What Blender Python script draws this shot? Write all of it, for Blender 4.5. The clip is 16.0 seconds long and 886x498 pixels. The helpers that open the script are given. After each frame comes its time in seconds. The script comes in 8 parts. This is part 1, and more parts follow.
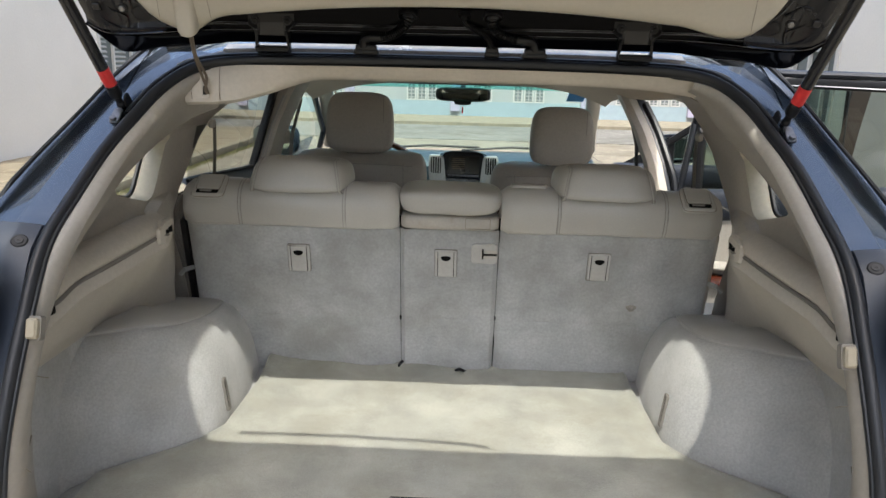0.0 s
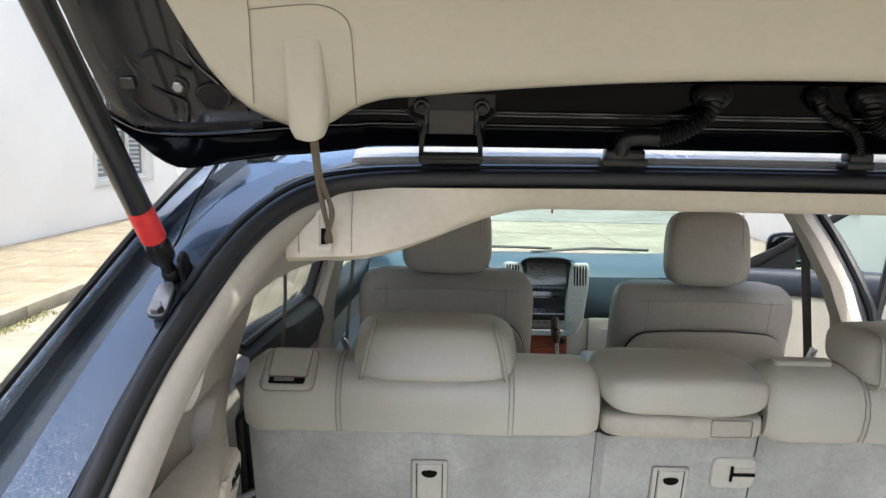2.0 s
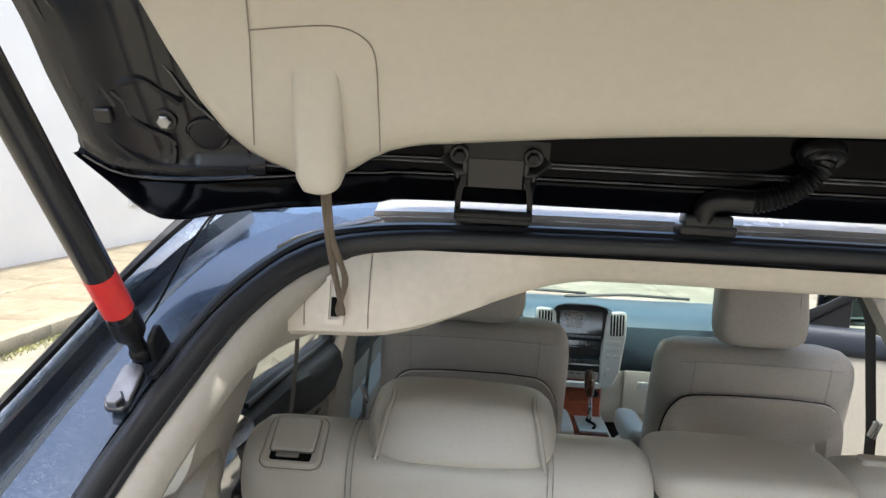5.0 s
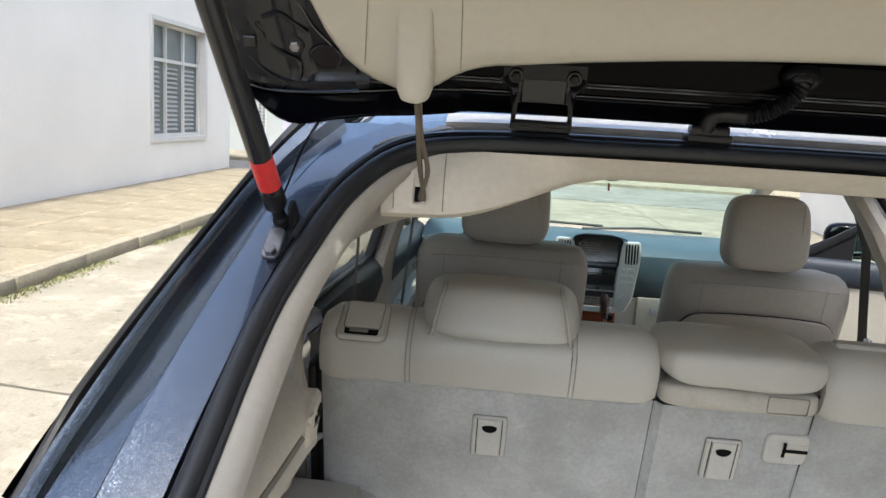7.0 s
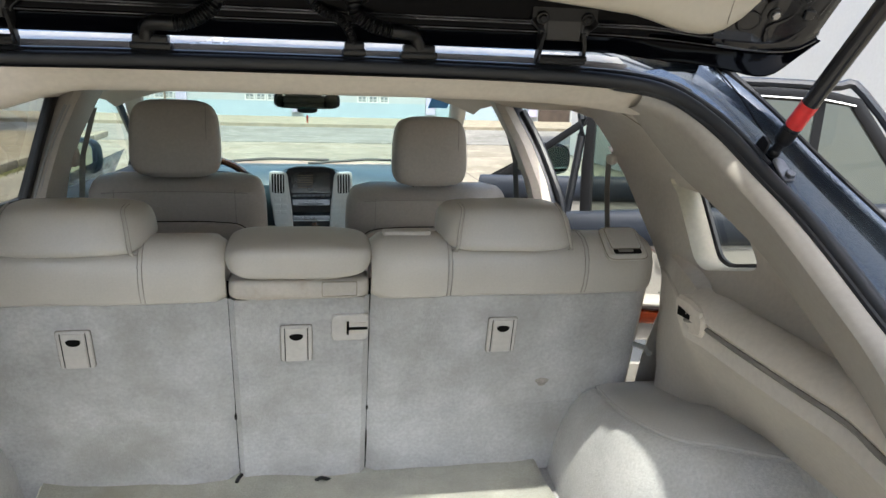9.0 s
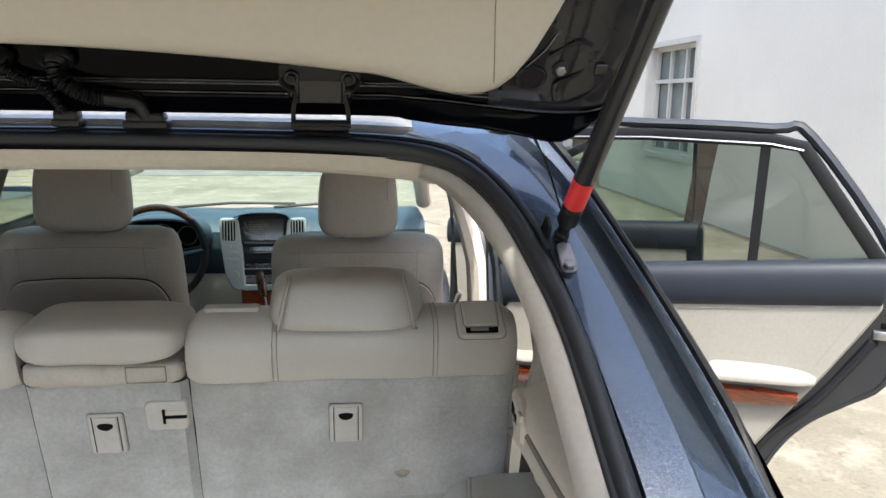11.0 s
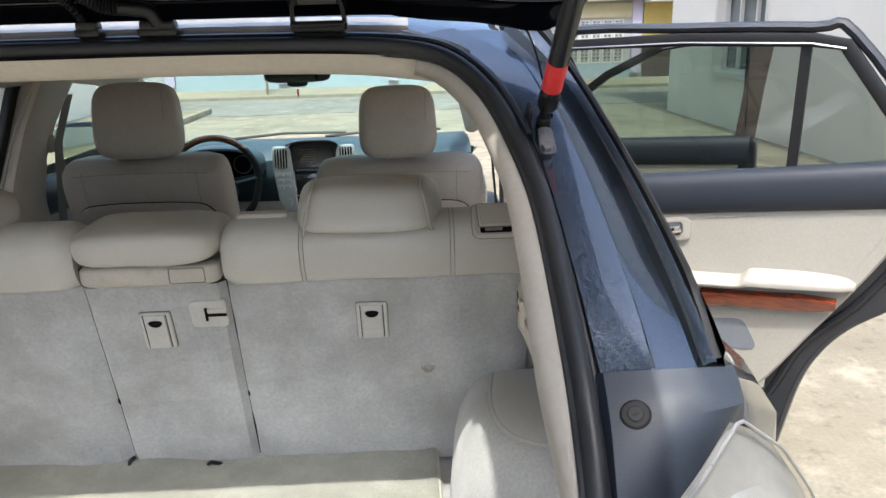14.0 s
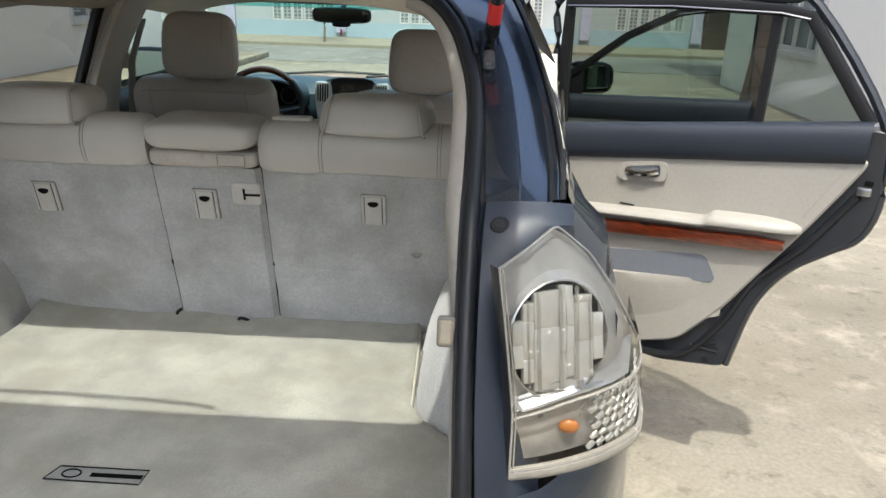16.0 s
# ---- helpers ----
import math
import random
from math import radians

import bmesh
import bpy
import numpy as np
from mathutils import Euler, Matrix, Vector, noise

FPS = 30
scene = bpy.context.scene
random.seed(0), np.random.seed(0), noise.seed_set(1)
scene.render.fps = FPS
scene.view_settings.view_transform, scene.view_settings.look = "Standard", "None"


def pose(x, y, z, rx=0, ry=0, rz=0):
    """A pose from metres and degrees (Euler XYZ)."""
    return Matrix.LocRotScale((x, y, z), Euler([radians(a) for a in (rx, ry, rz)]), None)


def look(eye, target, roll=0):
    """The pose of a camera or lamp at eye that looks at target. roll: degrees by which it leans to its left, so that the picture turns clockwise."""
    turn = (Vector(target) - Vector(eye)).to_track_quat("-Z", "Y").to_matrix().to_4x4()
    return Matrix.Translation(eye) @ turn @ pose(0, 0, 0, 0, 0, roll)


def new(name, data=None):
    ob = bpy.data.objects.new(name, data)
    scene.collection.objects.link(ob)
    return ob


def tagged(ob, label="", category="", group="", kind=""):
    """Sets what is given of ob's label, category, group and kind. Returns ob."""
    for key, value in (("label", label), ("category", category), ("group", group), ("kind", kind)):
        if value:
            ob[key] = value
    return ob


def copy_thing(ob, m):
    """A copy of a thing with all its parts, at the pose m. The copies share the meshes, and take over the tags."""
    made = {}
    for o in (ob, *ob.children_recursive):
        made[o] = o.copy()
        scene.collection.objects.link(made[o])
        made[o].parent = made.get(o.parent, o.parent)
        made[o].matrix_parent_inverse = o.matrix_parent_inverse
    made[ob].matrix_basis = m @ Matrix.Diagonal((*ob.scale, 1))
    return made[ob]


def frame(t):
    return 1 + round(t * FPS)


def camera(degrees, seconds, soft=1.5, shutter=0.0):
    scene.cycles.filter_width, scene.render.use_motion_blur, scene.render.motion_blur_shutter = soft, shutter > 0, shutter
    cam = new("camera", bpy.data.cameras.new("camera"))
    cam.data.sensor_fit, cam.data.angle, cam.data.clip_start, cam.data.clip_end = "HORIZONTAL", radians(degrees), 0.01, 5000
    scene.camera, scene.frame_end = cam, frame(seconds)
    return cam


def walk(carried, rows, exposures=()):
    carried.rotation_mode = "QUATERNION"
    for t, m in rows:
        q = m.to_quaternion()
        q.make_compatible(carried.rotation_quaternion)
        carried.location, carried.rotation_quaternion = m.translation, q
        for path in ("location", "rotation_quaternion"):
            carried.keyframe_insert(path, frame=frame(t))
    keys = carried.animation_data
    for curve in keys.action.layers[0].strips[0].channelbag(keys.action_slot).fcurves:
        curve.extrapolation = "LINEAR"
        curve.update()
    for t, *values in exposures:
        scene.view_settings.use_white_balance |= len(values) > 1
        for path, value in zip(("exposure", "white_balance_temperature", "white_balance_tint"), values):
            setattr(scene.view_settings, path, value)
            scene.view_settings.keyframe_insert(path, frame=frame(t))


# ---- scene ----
cam = camera(63.2, 16.0, soft=1.5)
PATH = [
    (0, (0.027, 0.144, 1.577), (-0.02, 2.082, 1.087), 1.5),
    (0.5, (-0.008, 0.377, 1.612), (-0.098, 2.32, 1.15), 1.5),
    (1, (-0.095, 0.549, 1.612), (-0.22, 2.503, 1.206), 1.7),
    (1.5, (-0.263, 0.723, 1.627), (-0.349, 2.691, 1.279), 1.7),
    (2, (-0.358, 0.846, 1.618), (-0.379, 2.825, 1.331), 1.1),
    (2.5, (-0.371, 0.968, 1.638), (-0.399, 2.952, 1.389), 1.4),
    (3, (-0.368, 1.012, 1.645), (-0.459, 2.998, 1.428), 1.6),
    (5.5, (-0.371, 0.968, 1.637), (-0.474, 2.955, 1.43), 3.3),
    (6, (-0.378, 0.933, 1.633), (-0.488, 2.916, 1.399), 3.4),
    (6.5, (-0.392, 0.875, 1.622), (-0.518, 2.851, 1.339), 3.5),
    (7, (-0.406, 0.797, 1.609), (-0.536, 2.759, 1.244), 3.8),
    (7.5, (-0.399, 0.715, 1.593), (-0.511, 2.662, 1.148), 3.7),
    (8, (-0.379, 0.667, 1.588), (-0.386, 2.604, 1.093), 2.8),
    (8.5, (-0.252, 0.652, 1.588), (-0.077, 2.582, 1.093), 2.0),
    (9, (0.016, 0.652, 1.584), (0.383, 2.558, 1.104), 1.9),
    (9.2, (0.109, 0.64, 1.581), (0.525, 2.537, 1.106), 1.7),
    (11.3, (0.43, 0.779, 1.638), (0.595, 2.735, 1.257), 0.6),
    (11.5, (0.458, 0.785, 1.636), (0.563, 2.749, 1.273), 0.4),
    (12, (0.488, 0.794, 1.637), (0.487, 2.764, 1.297), -0.5),
    (12.5, (0.5, 0.788, 1.635), (0.453, 2.758, 1.288), -1.4),
    (13, (0.505, 0.77, 1.625), (0.458, 2.727, 1.216), -2.0),
    (13.5, (0.504, 0.754, 1.604), (0.496, 2.69, 1.101), -2.1),
    (14, (0.48, 0.692, 1.592), (0.531, 2.606, 1.016), -1.8),
    (14.5, (0.454, 0.569, 1.586), (0.554, 2.471, 0.975), -1.3),
    (15, (0.465, 0.47, 1.588), (0.568, 2.366, 0.962), -0.8),
    (15.5, (0.516, 0.423, 1.589), (0.557, 2.315, 0.943), 0.2),
    (16, (0.6, 0.346, 1.573), (0.53, 2.226, 0.895), 1.8),
]
walk(cam, [(t, look(eye, target, roll)) for t, eye, target, roll in PATH],
     exposures=[(0.0, 1.58, 6230, 7), (0.5, 1.74, 6200, 6), (1.5, 2.06, 6080, 6), (3.0, 2.27, 6080, 6), (6.0, 2.25, 6080, 6), (7.5, 1.84, 6080, 6), (8.5, 1.92, 6080, 6), (9.2, 1.98, 6080, 6), (11.5, 1.95, 6080, 6), (12.5, 1.97, 6080, 6), (13.5, 1.95, 6080, 7), (14.0, 1.90, 6080, 7), (16.0, 1.52, 6120, 6)])

# ---- light: high sun from behind the car, clear hazy sky ----
SUN_ELEV, SUN_AZ = 64.0, 180.6        # degrees; azimuth the sun stands at, from +y clockwise
world = bpy.data.worlds.new("sky")
scene.world = world
world.use_nodes = True
wn = world.node_tree.nodes
wl = world.node_tree.links
sky = wn.new("ShaderNodeTexSky")
sky.sky_type = "NISHITA"
sky.sun_disc = False
sky.sun_elevation = radians(SUN_ELEV)
sky.sun_rotation = radians(SUN_AZ)
sky.dust_density = 5.0
sky.air_density = 1.05
sky.ozone_density = 0.8
wl.new(sky.outputs[0], wn["Background"].inputs[0])
wn["Background"].inputs[1].default_value = 0.15
sun_data = bpy.data.lights.new("sun", "SUN")
sun_data.energy = 1.65
sun_data.angle = radians(0.6)
sun_data.color = (1.0, 0.94, 0.82)
sun = new("sun", sun_data)
_a, _e = radians(SUN_AZ), radians(SUN_ELEV)
sun_pos = Vector((math.sin(_a) * math.cos(_e), math.cos(_a) * math.cos(_e), math.sin(_e))) * 30
sun.matrix_world = look(sun_pos, (0, 0, 0))


# ---- materials ----
def surface(name, color, rough=0.6, metal=0.0, vary=0.12, vscale=4.0, grain=0.06, gscale=120.0,
            bump=0.1, bscale=220.0, coat=0.0, spec=0.5, stain=None, sheen=0.0, rvary=0.08, dist=0.002):
    """Principled surface with variation at two scales and fine relief."""
    m = bpy.data.materials.new(name)
    m.use_nodes = True
    n, l = m.node_tree.nodes, m.node_tree.links
    b = n["Principled BSDF"]
    b.inputs["Metallic"].default_value = metal
    b.inputs["Coat Weight"].default_value = coat
    b.inputs["Coat Roughness"].default_value = 0.06
    b.inputs["Specular IOR Level"].default_value = spec
    b.inputs["Sheen Weight"].default_value = sheen
    co = n.new("ShaderNodeTexCoord")
    big = n.new("ShaderNodeTexNoise")
    big.inputs["Scale"].default_value = vscale
    big.inputs["Detail"].default_value = 5
    fine = n.new("ShaderNodeTexNoise")
    fine.inputs["Scale"].default_value = gscale
    fine.inputs["Detail"].default_value = 3
    l.new(co.outputs["Object"], big.inputs["Vector"])
    l.new(co.outputs["Object"], fine.inputs["Vector"])
    ramp = n.new("ShaderNodeMapRange")
    ramp.inputs["From Min"].default_value, ramp.inputs["From Max"].default_value = 0.3, 0.7
    ramp.inputs["To Min"].default_value, ramp.inputs["To Max"].default_value = 1 - vary, 1 + vary
    l.new(big.outputs[0], ramp.inputs[0])
    ramp2 = n.new("ShaderNodeMapRange")
    ramp2.inputs["From Min"].default_value, ramp2.inputs["From Max"].default_value = 0.25, 0.75
    ramp2.inputs["To Min"].default_value, ramp2.inputs["To Max"].default_value = 1 - grain, 1 + grain
    l.new(fine.outputs[0], ramp2.inputs[0])
    mul = n.new("ShaderNodeMath")
    mul.operation = "MULTIPLY"
    l.new(ramp.outputs[0], mul.inputs[0])
    l.new(ramp2.outputs[0], mul.inputs[1])
    scale = n.new("ShaderNodeVectorMath")
    scale.operation = "SCALE"
    scale.inputs[0].default_value = color
    l.new(mul.outputs[0], scale.inputs["Scale"])
    out = scale.outputs[0]
    if stain:
        scol, sscale, lo, hi, amount = stain
        sn = n.new("ShaderNodeTexNoise")
        sn.inputs["Scale"].default_value = sscale
        sn.inputs["Detail"].default_value = 6
        sn.inputs["Roughness"].default_value = 0.65
        l.new(co.outputs["Object"], sn.inputs["Vector"])
        sr = n.new("ShaderNodeMapRange")
        sr.inputs["From Min"].default_value, sr.inputs["From Max"].default_value = lo, hi
        sr.inputs["To Max"].default_value = amount
        l.new(sn.outputs[0], sr.inputs[0])
        mix = n.new("ShaderNodeMix")
        mix.data_type = "RGBA"
        l.new(sr.outputs[0], mix.inputs["Factor"])
        l.new(out, mix.inputs["A"])
        mix.inputs["B"].default_value = (*scol, 1)
        out = mix.outputs["Result"]
    l.new(out, b.inputs["Base Color"])
    rr = n.new("ShaderNodeMapRange")
    rr.inputs["To Min"].default_value, rr.inputs["To Max"].default_value = rough - rvary, rough + rvary
    l.new(big.outputs[0], rr.inputs[0])
    l.new(rr.outputs[0], b.inputs["Roughness"])
    if bump:
        bn = n.new("ShaderNodeTexNoise")
        bn.inputs["Scale"].default_value = bscale
        bn.inputs["Detail"].default_value = 3
        l.new(co.outputs["Object"], bn.inputs["Vector"])
        bp = n.new("ShaderNodeBump")
        bp.inputs["Strength"].default_value = bump
        bp.inputs["Distance"].default_value = dist
        l.new(bn.outputs[0], bp.inputs["Height"])
        l.new(bp.outputs[0], b.inputs["Normal"])
    return m


def glass(name, tint, gloss=0.06, rough=0.02, graze=0.6):
    """Thin pane: tinted see-through with a mirror-like sheen."""
    m = bpy.data.materials.new(name)
    m.use_nodes = True
    n, l = m.node_tree.nodes, m.node_tree.links
    n.remove(n["Principled BSDF"])
    tr = n.new("ShaderNodeBsdfTransparent")
    tr.inputs[0].default_value = (*tint, 1)
    gl = n.new("ShaderNodeBsdfGlossy")
    gl.inputs["Roughness"].default_value = rough
    fr = n.new("ShaderNodeLayerWeight")
    fr.inputs["Blend"].default_value = 0.5
    pw = n.new("ShaderNodeMath")
    pw.operation = "POWER"
    pw.inputs[1].default_value = 5.0
    l.new(fr.outputs["Facing"], pw.inputs[0])
    mn = n.new("ShaderNodeMapRange")
    mn.inputs["To Min"].default_value, mn.inputs["To Max"].default_value = gloss, graze
    l.new(pw.outputs[0], mn.inputs[0])
    mx = n.new("ShaderNodeMixShader")
    l.new(mn.outputs[0], mx.inputs[0])
    l.new(tr.outputs[0], mx.inputs[1])
    l.new(gl.outputs[0], mx.inputs[2])
    l.new(mx.outputs[0], n["Material Output"].inputs[0])
    return m


def car_paint(name, color):
    """Metallic paint: pigment, bright flakes and a clear coat."""
    m = bpy.data.materials.new(name)
    m.use_nodes = True
    n, l = m.node_tree.nodes, m.node_tree.links
    b = n["Principled BSDF"]
    co = n.new("ShaderNodeTexCoord")
    vo = n.new("ShaderNodeTexVoronoi")
    vo.inputs["Scale"].default_value = 1400
    l.new(co.outputs["Object"], vo.inputs["Vector"])
    sep = n.new("ShaderNodeSeparateColor")
    l.new(vo.outputs["Color"], sep.inputs[0])
    mr = n.new("ShaderNodeMapRange")
    mr.inputs["From Min"].default_value, mr.inputs["From Max"].default_value = 0.7, 1.0
    mr.inputs["To Max"].default_value = 0.26
    l.new(sep.outputs[0], mr.inputs[0])
    mix = n.new("ShaderNodeMix")
    mix.data_type = "RGBA"
    mix.inputs["A"].default_value = (*color, 1)
    mix.inputs["B"].default_value = (0.30, 0.305, 0.31, 1)
    l.new(mr.outputs[0], mix.inputs["Factor"])
    # thin dust film with drip marks
    du = n.new("ShaderNodeTexNoise")
    du.inputs["Scale"].default_value = 16
    du.inputs["Detail"].default_value = 6
    l.new(co.outputs["Object"], du.inputs["Vector"])
    dr = n.new("ShaderNodeMapRange")
    dr.inputs["From Min"].default_value, dr.inputs["From Max"].default_value = 0.48, 0.78
    dr.inputs["To Max"].default_value = 0.06
    l.new(du.outputs[0], dr.inputs[0])
    dm = n.new("ShaderNodeMix")
    dm.data_type = "RGBA"
    l.new(dr.outputs[0], dm.inputs["Factor"])
    l.new(mix.outputs["Result"], dm.inputs["A"])
    dm.inputs["B"].default_value = (0.16, 0.165, 0.17, 1)
    l.new(dm.outputs["Result"], b.inputs["Base Color"])
    fl = n.new("ShaderNodeVectorMath")
    fl.operation = "SUBTRACT"
    l.new(vo.outputs["Color"], fl.inputs[0])
    fl.inputs[1].default_value = (0.5, 0.5, 0.5)
    fs = n.new("ShaderNodeVectorMath")
    fs.operation = "SCALE"
    fs.inputs["Scale"].default_value = 0.28
    l.new(fl.outputs[0], fs.inputs[0])
    ge = n.new("ShaderNodeNewGeometry")
    ad = n.new("ShaderNodeVectorMath")
    l.new(ge.outputs["Normal"], ad.inputs[0])
    l.new(fs.outputs[0], ad.inputs[1])
    nm = n.new("ShaderNodeVectorMath")
    nm.operation = "NORMALIZE"
    l.new(ad.outputs[0], nm.inputs[0])
    l.new(nm.outputs[0], b.inputs["Normal"])
    b.inputs["Metallic"].default_value = 0.92
    b.inputs["Roughness"].default_value = 0.26
    b.inputs["Coat Weight"].default_value = 1.0
    b.inputs["Coat Roughness"].default_value = 0.025
    return m


def wood_grain(name, dark, light):
    m = bpy.data.materials.new(name)
    m.use_nodes = True
    n, l = m.node_tree.nodes, m.node_tree.links
    b = n["Principled BSDF"]
    co = n.new("ShaderNodeTexCoord")
    mp = n.new("ShaderNodeMapping")
    mp.inputs["Scale"].default_value = (6, 6, 40)
    no = n.new("ShaderNodeTexNoise")
    no.inputs["Scale"].default_value = 2.2
    no.inputs["Detail"].default_value = 6
    no.inputs["Distortion"].default_value = 1.5
    l.new(co.outputs["Object"], mp.inputs[0])
    l.new(mp.outputs[0], no.inputs["Vector"])
    cr = n.new("ShaderNodeValToRGB")
    cr.color_ramp.elements[0].position, cr.color_ramp.elements[1].position = 0.3, 0.72
    cr.color_ramp.elements[0].color, cr.color_ramp.elements[1].color = (*dark, 1), (*light, 1)
    l.new(no.outputs[0], cr.inputs[0])
    l.new(cr.outputs[0], b.inputs["Base Color"])
    b.inputs["Roughness"].default_value = 0.25
    b.inputs["Coat Weight"].default_value = 1.0
    return m


def ground_mat(name, color, dark, joint=0.0):
    """Weathered concrete: dark blotches, pale dust and exposed grit."""
    m = surface(name, color, rough=0.9, vary=0.14, vscale=0.9, grain=0.14, gscale=55, bump=0.35, bscale=60, dist=0.010,
                stain=(dark, 0.7, 0.46, 0.66, 0.85), spec=0.2)
    n, l = m.node_tree.nodes, m.node_tree.links
    b = n["Principled BSDF"]
    src = b.inputs["Base Color"].links[0].from_socket
    co = n.new("ShaderNodeTexCoord")
    for scale, lo, hi, tint, amount in ((2.6, 0.52, 0.68, tuple(min(0.5, c * 1.55) for c in color), 0.8), (9.0, 0.55, 0.70, tuple(c * 0.6 for c in dark), 0.7), (34.0, 0.64, 0.76, tuple(c * 0.55 for c in dark), 0.35)):
        no = n.new("ShaderNodeTexNoise")
        no.inputs["Scale"].default_value = scale
        no.inputs["Detail"].default_value = 8
        no.inputs["Roughness"].default_value = 0.7
        l.new(co.outputs["Object"], no.inputs["Vector"])
        mr = n.new("ShaderNodeMapRange")
        mr.inputs["From Min"].default_value, mr.inputs["From Max"].default_value = lo, hi
        mr.inputs["To Max"].default_value = amount
        l.new(no.outputs[0], mr.inputs[0])
        mix = n.new("ShaderNodeMix")
        mix.data_type = "RGBA"
        l.new(mr.outputs[0], mix.inputs["Factor"])
        l.new(src, mix.inputs["A"])
        mix.inputs["B"].default_value = (*tint, 1)
        src = mix.outputs["Result"]
    l.new(src, b.inputs["Base Color"])
    return m


PAINT = car_paint("slate_blue_paint", (0.050, 0.066, 0.090))
BLACKPAINT = surface("black_gloss_paint", (0.0015, 0.0017, 0.003), 0.07, vary=0.05, bump=0, spec=0.06, rvary=0.02)
STRUTBLACK = surface("black_strut_paint", (0.010, 0.010, 0.012), 0.25, vary=0.05, bump=0, rvary=0.02)
# body-coloured channel made pale: the bright horizon's reflection is in the base colour
CHANNELGLEAM = surface("channel_sky_gleam", (0.24, 0.225, 0.205), 0.25, metal=0.15, vary=0.15, vscale=20, bump=0.1, bscale=60)
NAVYPANEL = surface("dark_inner_paint", (0.0095, 0.010, 0.013), 0.26, vary=0.25, vscale=9, bump=0.05, bscale=40, spec=0.45)
HINGEGREY = surface("satin_hinge_paint", (0.011, 0.011, 0.0125), 0.30, vary=0.1, bump=0.05, bscale=60, spec=0.45)
# light colour for the highlights drawn along pressed edges
PRESSLINE = surface("press_line_highlight", (0.14, 0.14, 0.15), 0.18, metal=0.6, vary=0.5, vscale=25, bump=0)
BOOTRUBBER = surface("satin_boot_rubber", (0.006, 0.006, 0.007), 0.30, spec=0.35, bump=0.05, bscale=200)
RUBBER = surface("black_rubber", (0.010, 0.011, 0.014), 0.42, spec=0.42, vary=0.15, vscale=9, bump=0.1, bscale=300)
BLACKPLASTIC = surface("black_plastic", (0.009, 0.009, 0.010), 0.42, spec=0.3, bump=0.15, bscale=400)
LEATHER = surface("greige_leather", (0.44, 0.42, 0.383), 0.34, vary=0.06, vscale=5, grain=0.04, gscale=300, bump=0.22, bscale=520, dist=0.001, spec=0.45)
LEATHER_F = surface("front_leather", (0.45, 0.42, 0.38), 0.42, vary=0.05, vscale=5, bump=0.2, bscale=520, dist=0.001)
STITCH = surface("seam_thread", (0.30, 0.285, 0.26), 0.8, bump=0)
CARPET = surface("grey_carpet", (0.395, 0.397, 0.396), 0.95, vary=0.15, vscale=9, grain=0.12, gscale=150, bump=0.35, bscale=300, dist=0.003,
                 stain=((0.275, 0.270, 0.252), 5.5, 0.46, 0.70, 0.75), sheen=0.3, spec=0.1)
CARPET_B = surface("light_carpet", (0.425, 0.424, 0.415), 0.95, vary=0.16, vscale=7, grain=0.12, gscale=200, bump=0.35, bscale=330, dist=0.004,
                   stain=((0.37, 0.34, 0.28), 4.0, 0.55, 0.8, 0.5), sheen=0.3, spec=0.1)
MATCARPET = surface("cream_mat", (0.342, 0.339, 0.294), 0.95, vary=0.20, vscale=9, grain=0.14, gscale=300, bump=0.5, bscale=420, dist=0.003,
                    stain=((0.262, 0.25, 0.200), 5.0, 0.46, 0.68, 0.8), sheen=0.3, spec=0.1)
BINDING = surface("cream_binding", (0.52, 0.50, 0.42), 0.9, vary=0.12, vscale=8, grain=0.2, gscale=250, bump=0.5, bscale=300)
LATCHGREY = surface("greige_latch_plastic", (0.45, 0.435, 0.41), 0.55, vary=0.05, vscale=12, bump=0.15, bscale=600, dist=0.001)
ARMTAN = surface("scuffed_tan_leather", (0.42, 0.39, 0.345), 0.42, vary=0.12, vscale=9, grain=0.06, gscale=200, bump=0.2, bscale=500, dist=0.001, stain=((0.30, 0.22, 0.15), 14.0, 0.55, 0.75, 0.6))
FRONTBELT = surface("dark_webbing", (0.085, 0.08, 0.075), 0.8, bump=0.6, bscale=500)
PILE = surface("front_floor_carpet", (0.07, 0.06, 0.05), 0.95, grain=0.3, gscale=200)
TRIM = surface("beige_plastic", (0.54, 0.495, 0.43), 0.55, vary=0.05, vscale=3, bump=0.18, bscale=600, dist=0.001)
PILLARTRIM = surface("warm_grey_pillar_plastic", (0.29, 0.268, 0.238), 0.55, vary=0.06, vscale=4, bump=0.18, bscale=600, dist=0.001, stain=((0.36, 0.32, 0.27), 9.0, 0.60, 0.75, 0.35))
TRIMG = surface("grey_beige_plastic", (0.49, 0.455, 0.405), 0.58, vary=0.06, vscale=3, bump=0.22, bscale=600, dist=0.001)
HOOKTAN = surface("tan_hook_plastic", (0.33, 0.29, 0.215), 0.5, vary=0.08, vscale=30, bump=0.1, bscale=500, dist=0.001)
REVEAL = surface("cream_reveal", (0.60, 0.57, 0.47), 0.6, vary=0.04, bump=0.1, bscale=500, dist=0.001)
CAPVINYL = surface("grey_vinyl", (0.44, 0.43, 0.41), 0.6, vary=0.06, vscale=5, grain=0.08, gscale=400, bump=0.3, bscale=600, dist=0.001)
CREAM = surface("cream_tailgate_trim", (0.49, 0.458, 0.385), 0.6, vary=0.04, vscale=2.5, grain=0.03, bump=0.18, bscale=500, dist=0.001,
                stain=((0.5, 0.42, 0.3), 2.0, 0.6, 0.85, 0.3))
HEADLINER = surface("headliner_cloth", (0.53, 0.47, 0.395), 0.95, vary=0.04, grain=0.08, gscale=400, bump=0.3, bscale=500, dist=0.001)
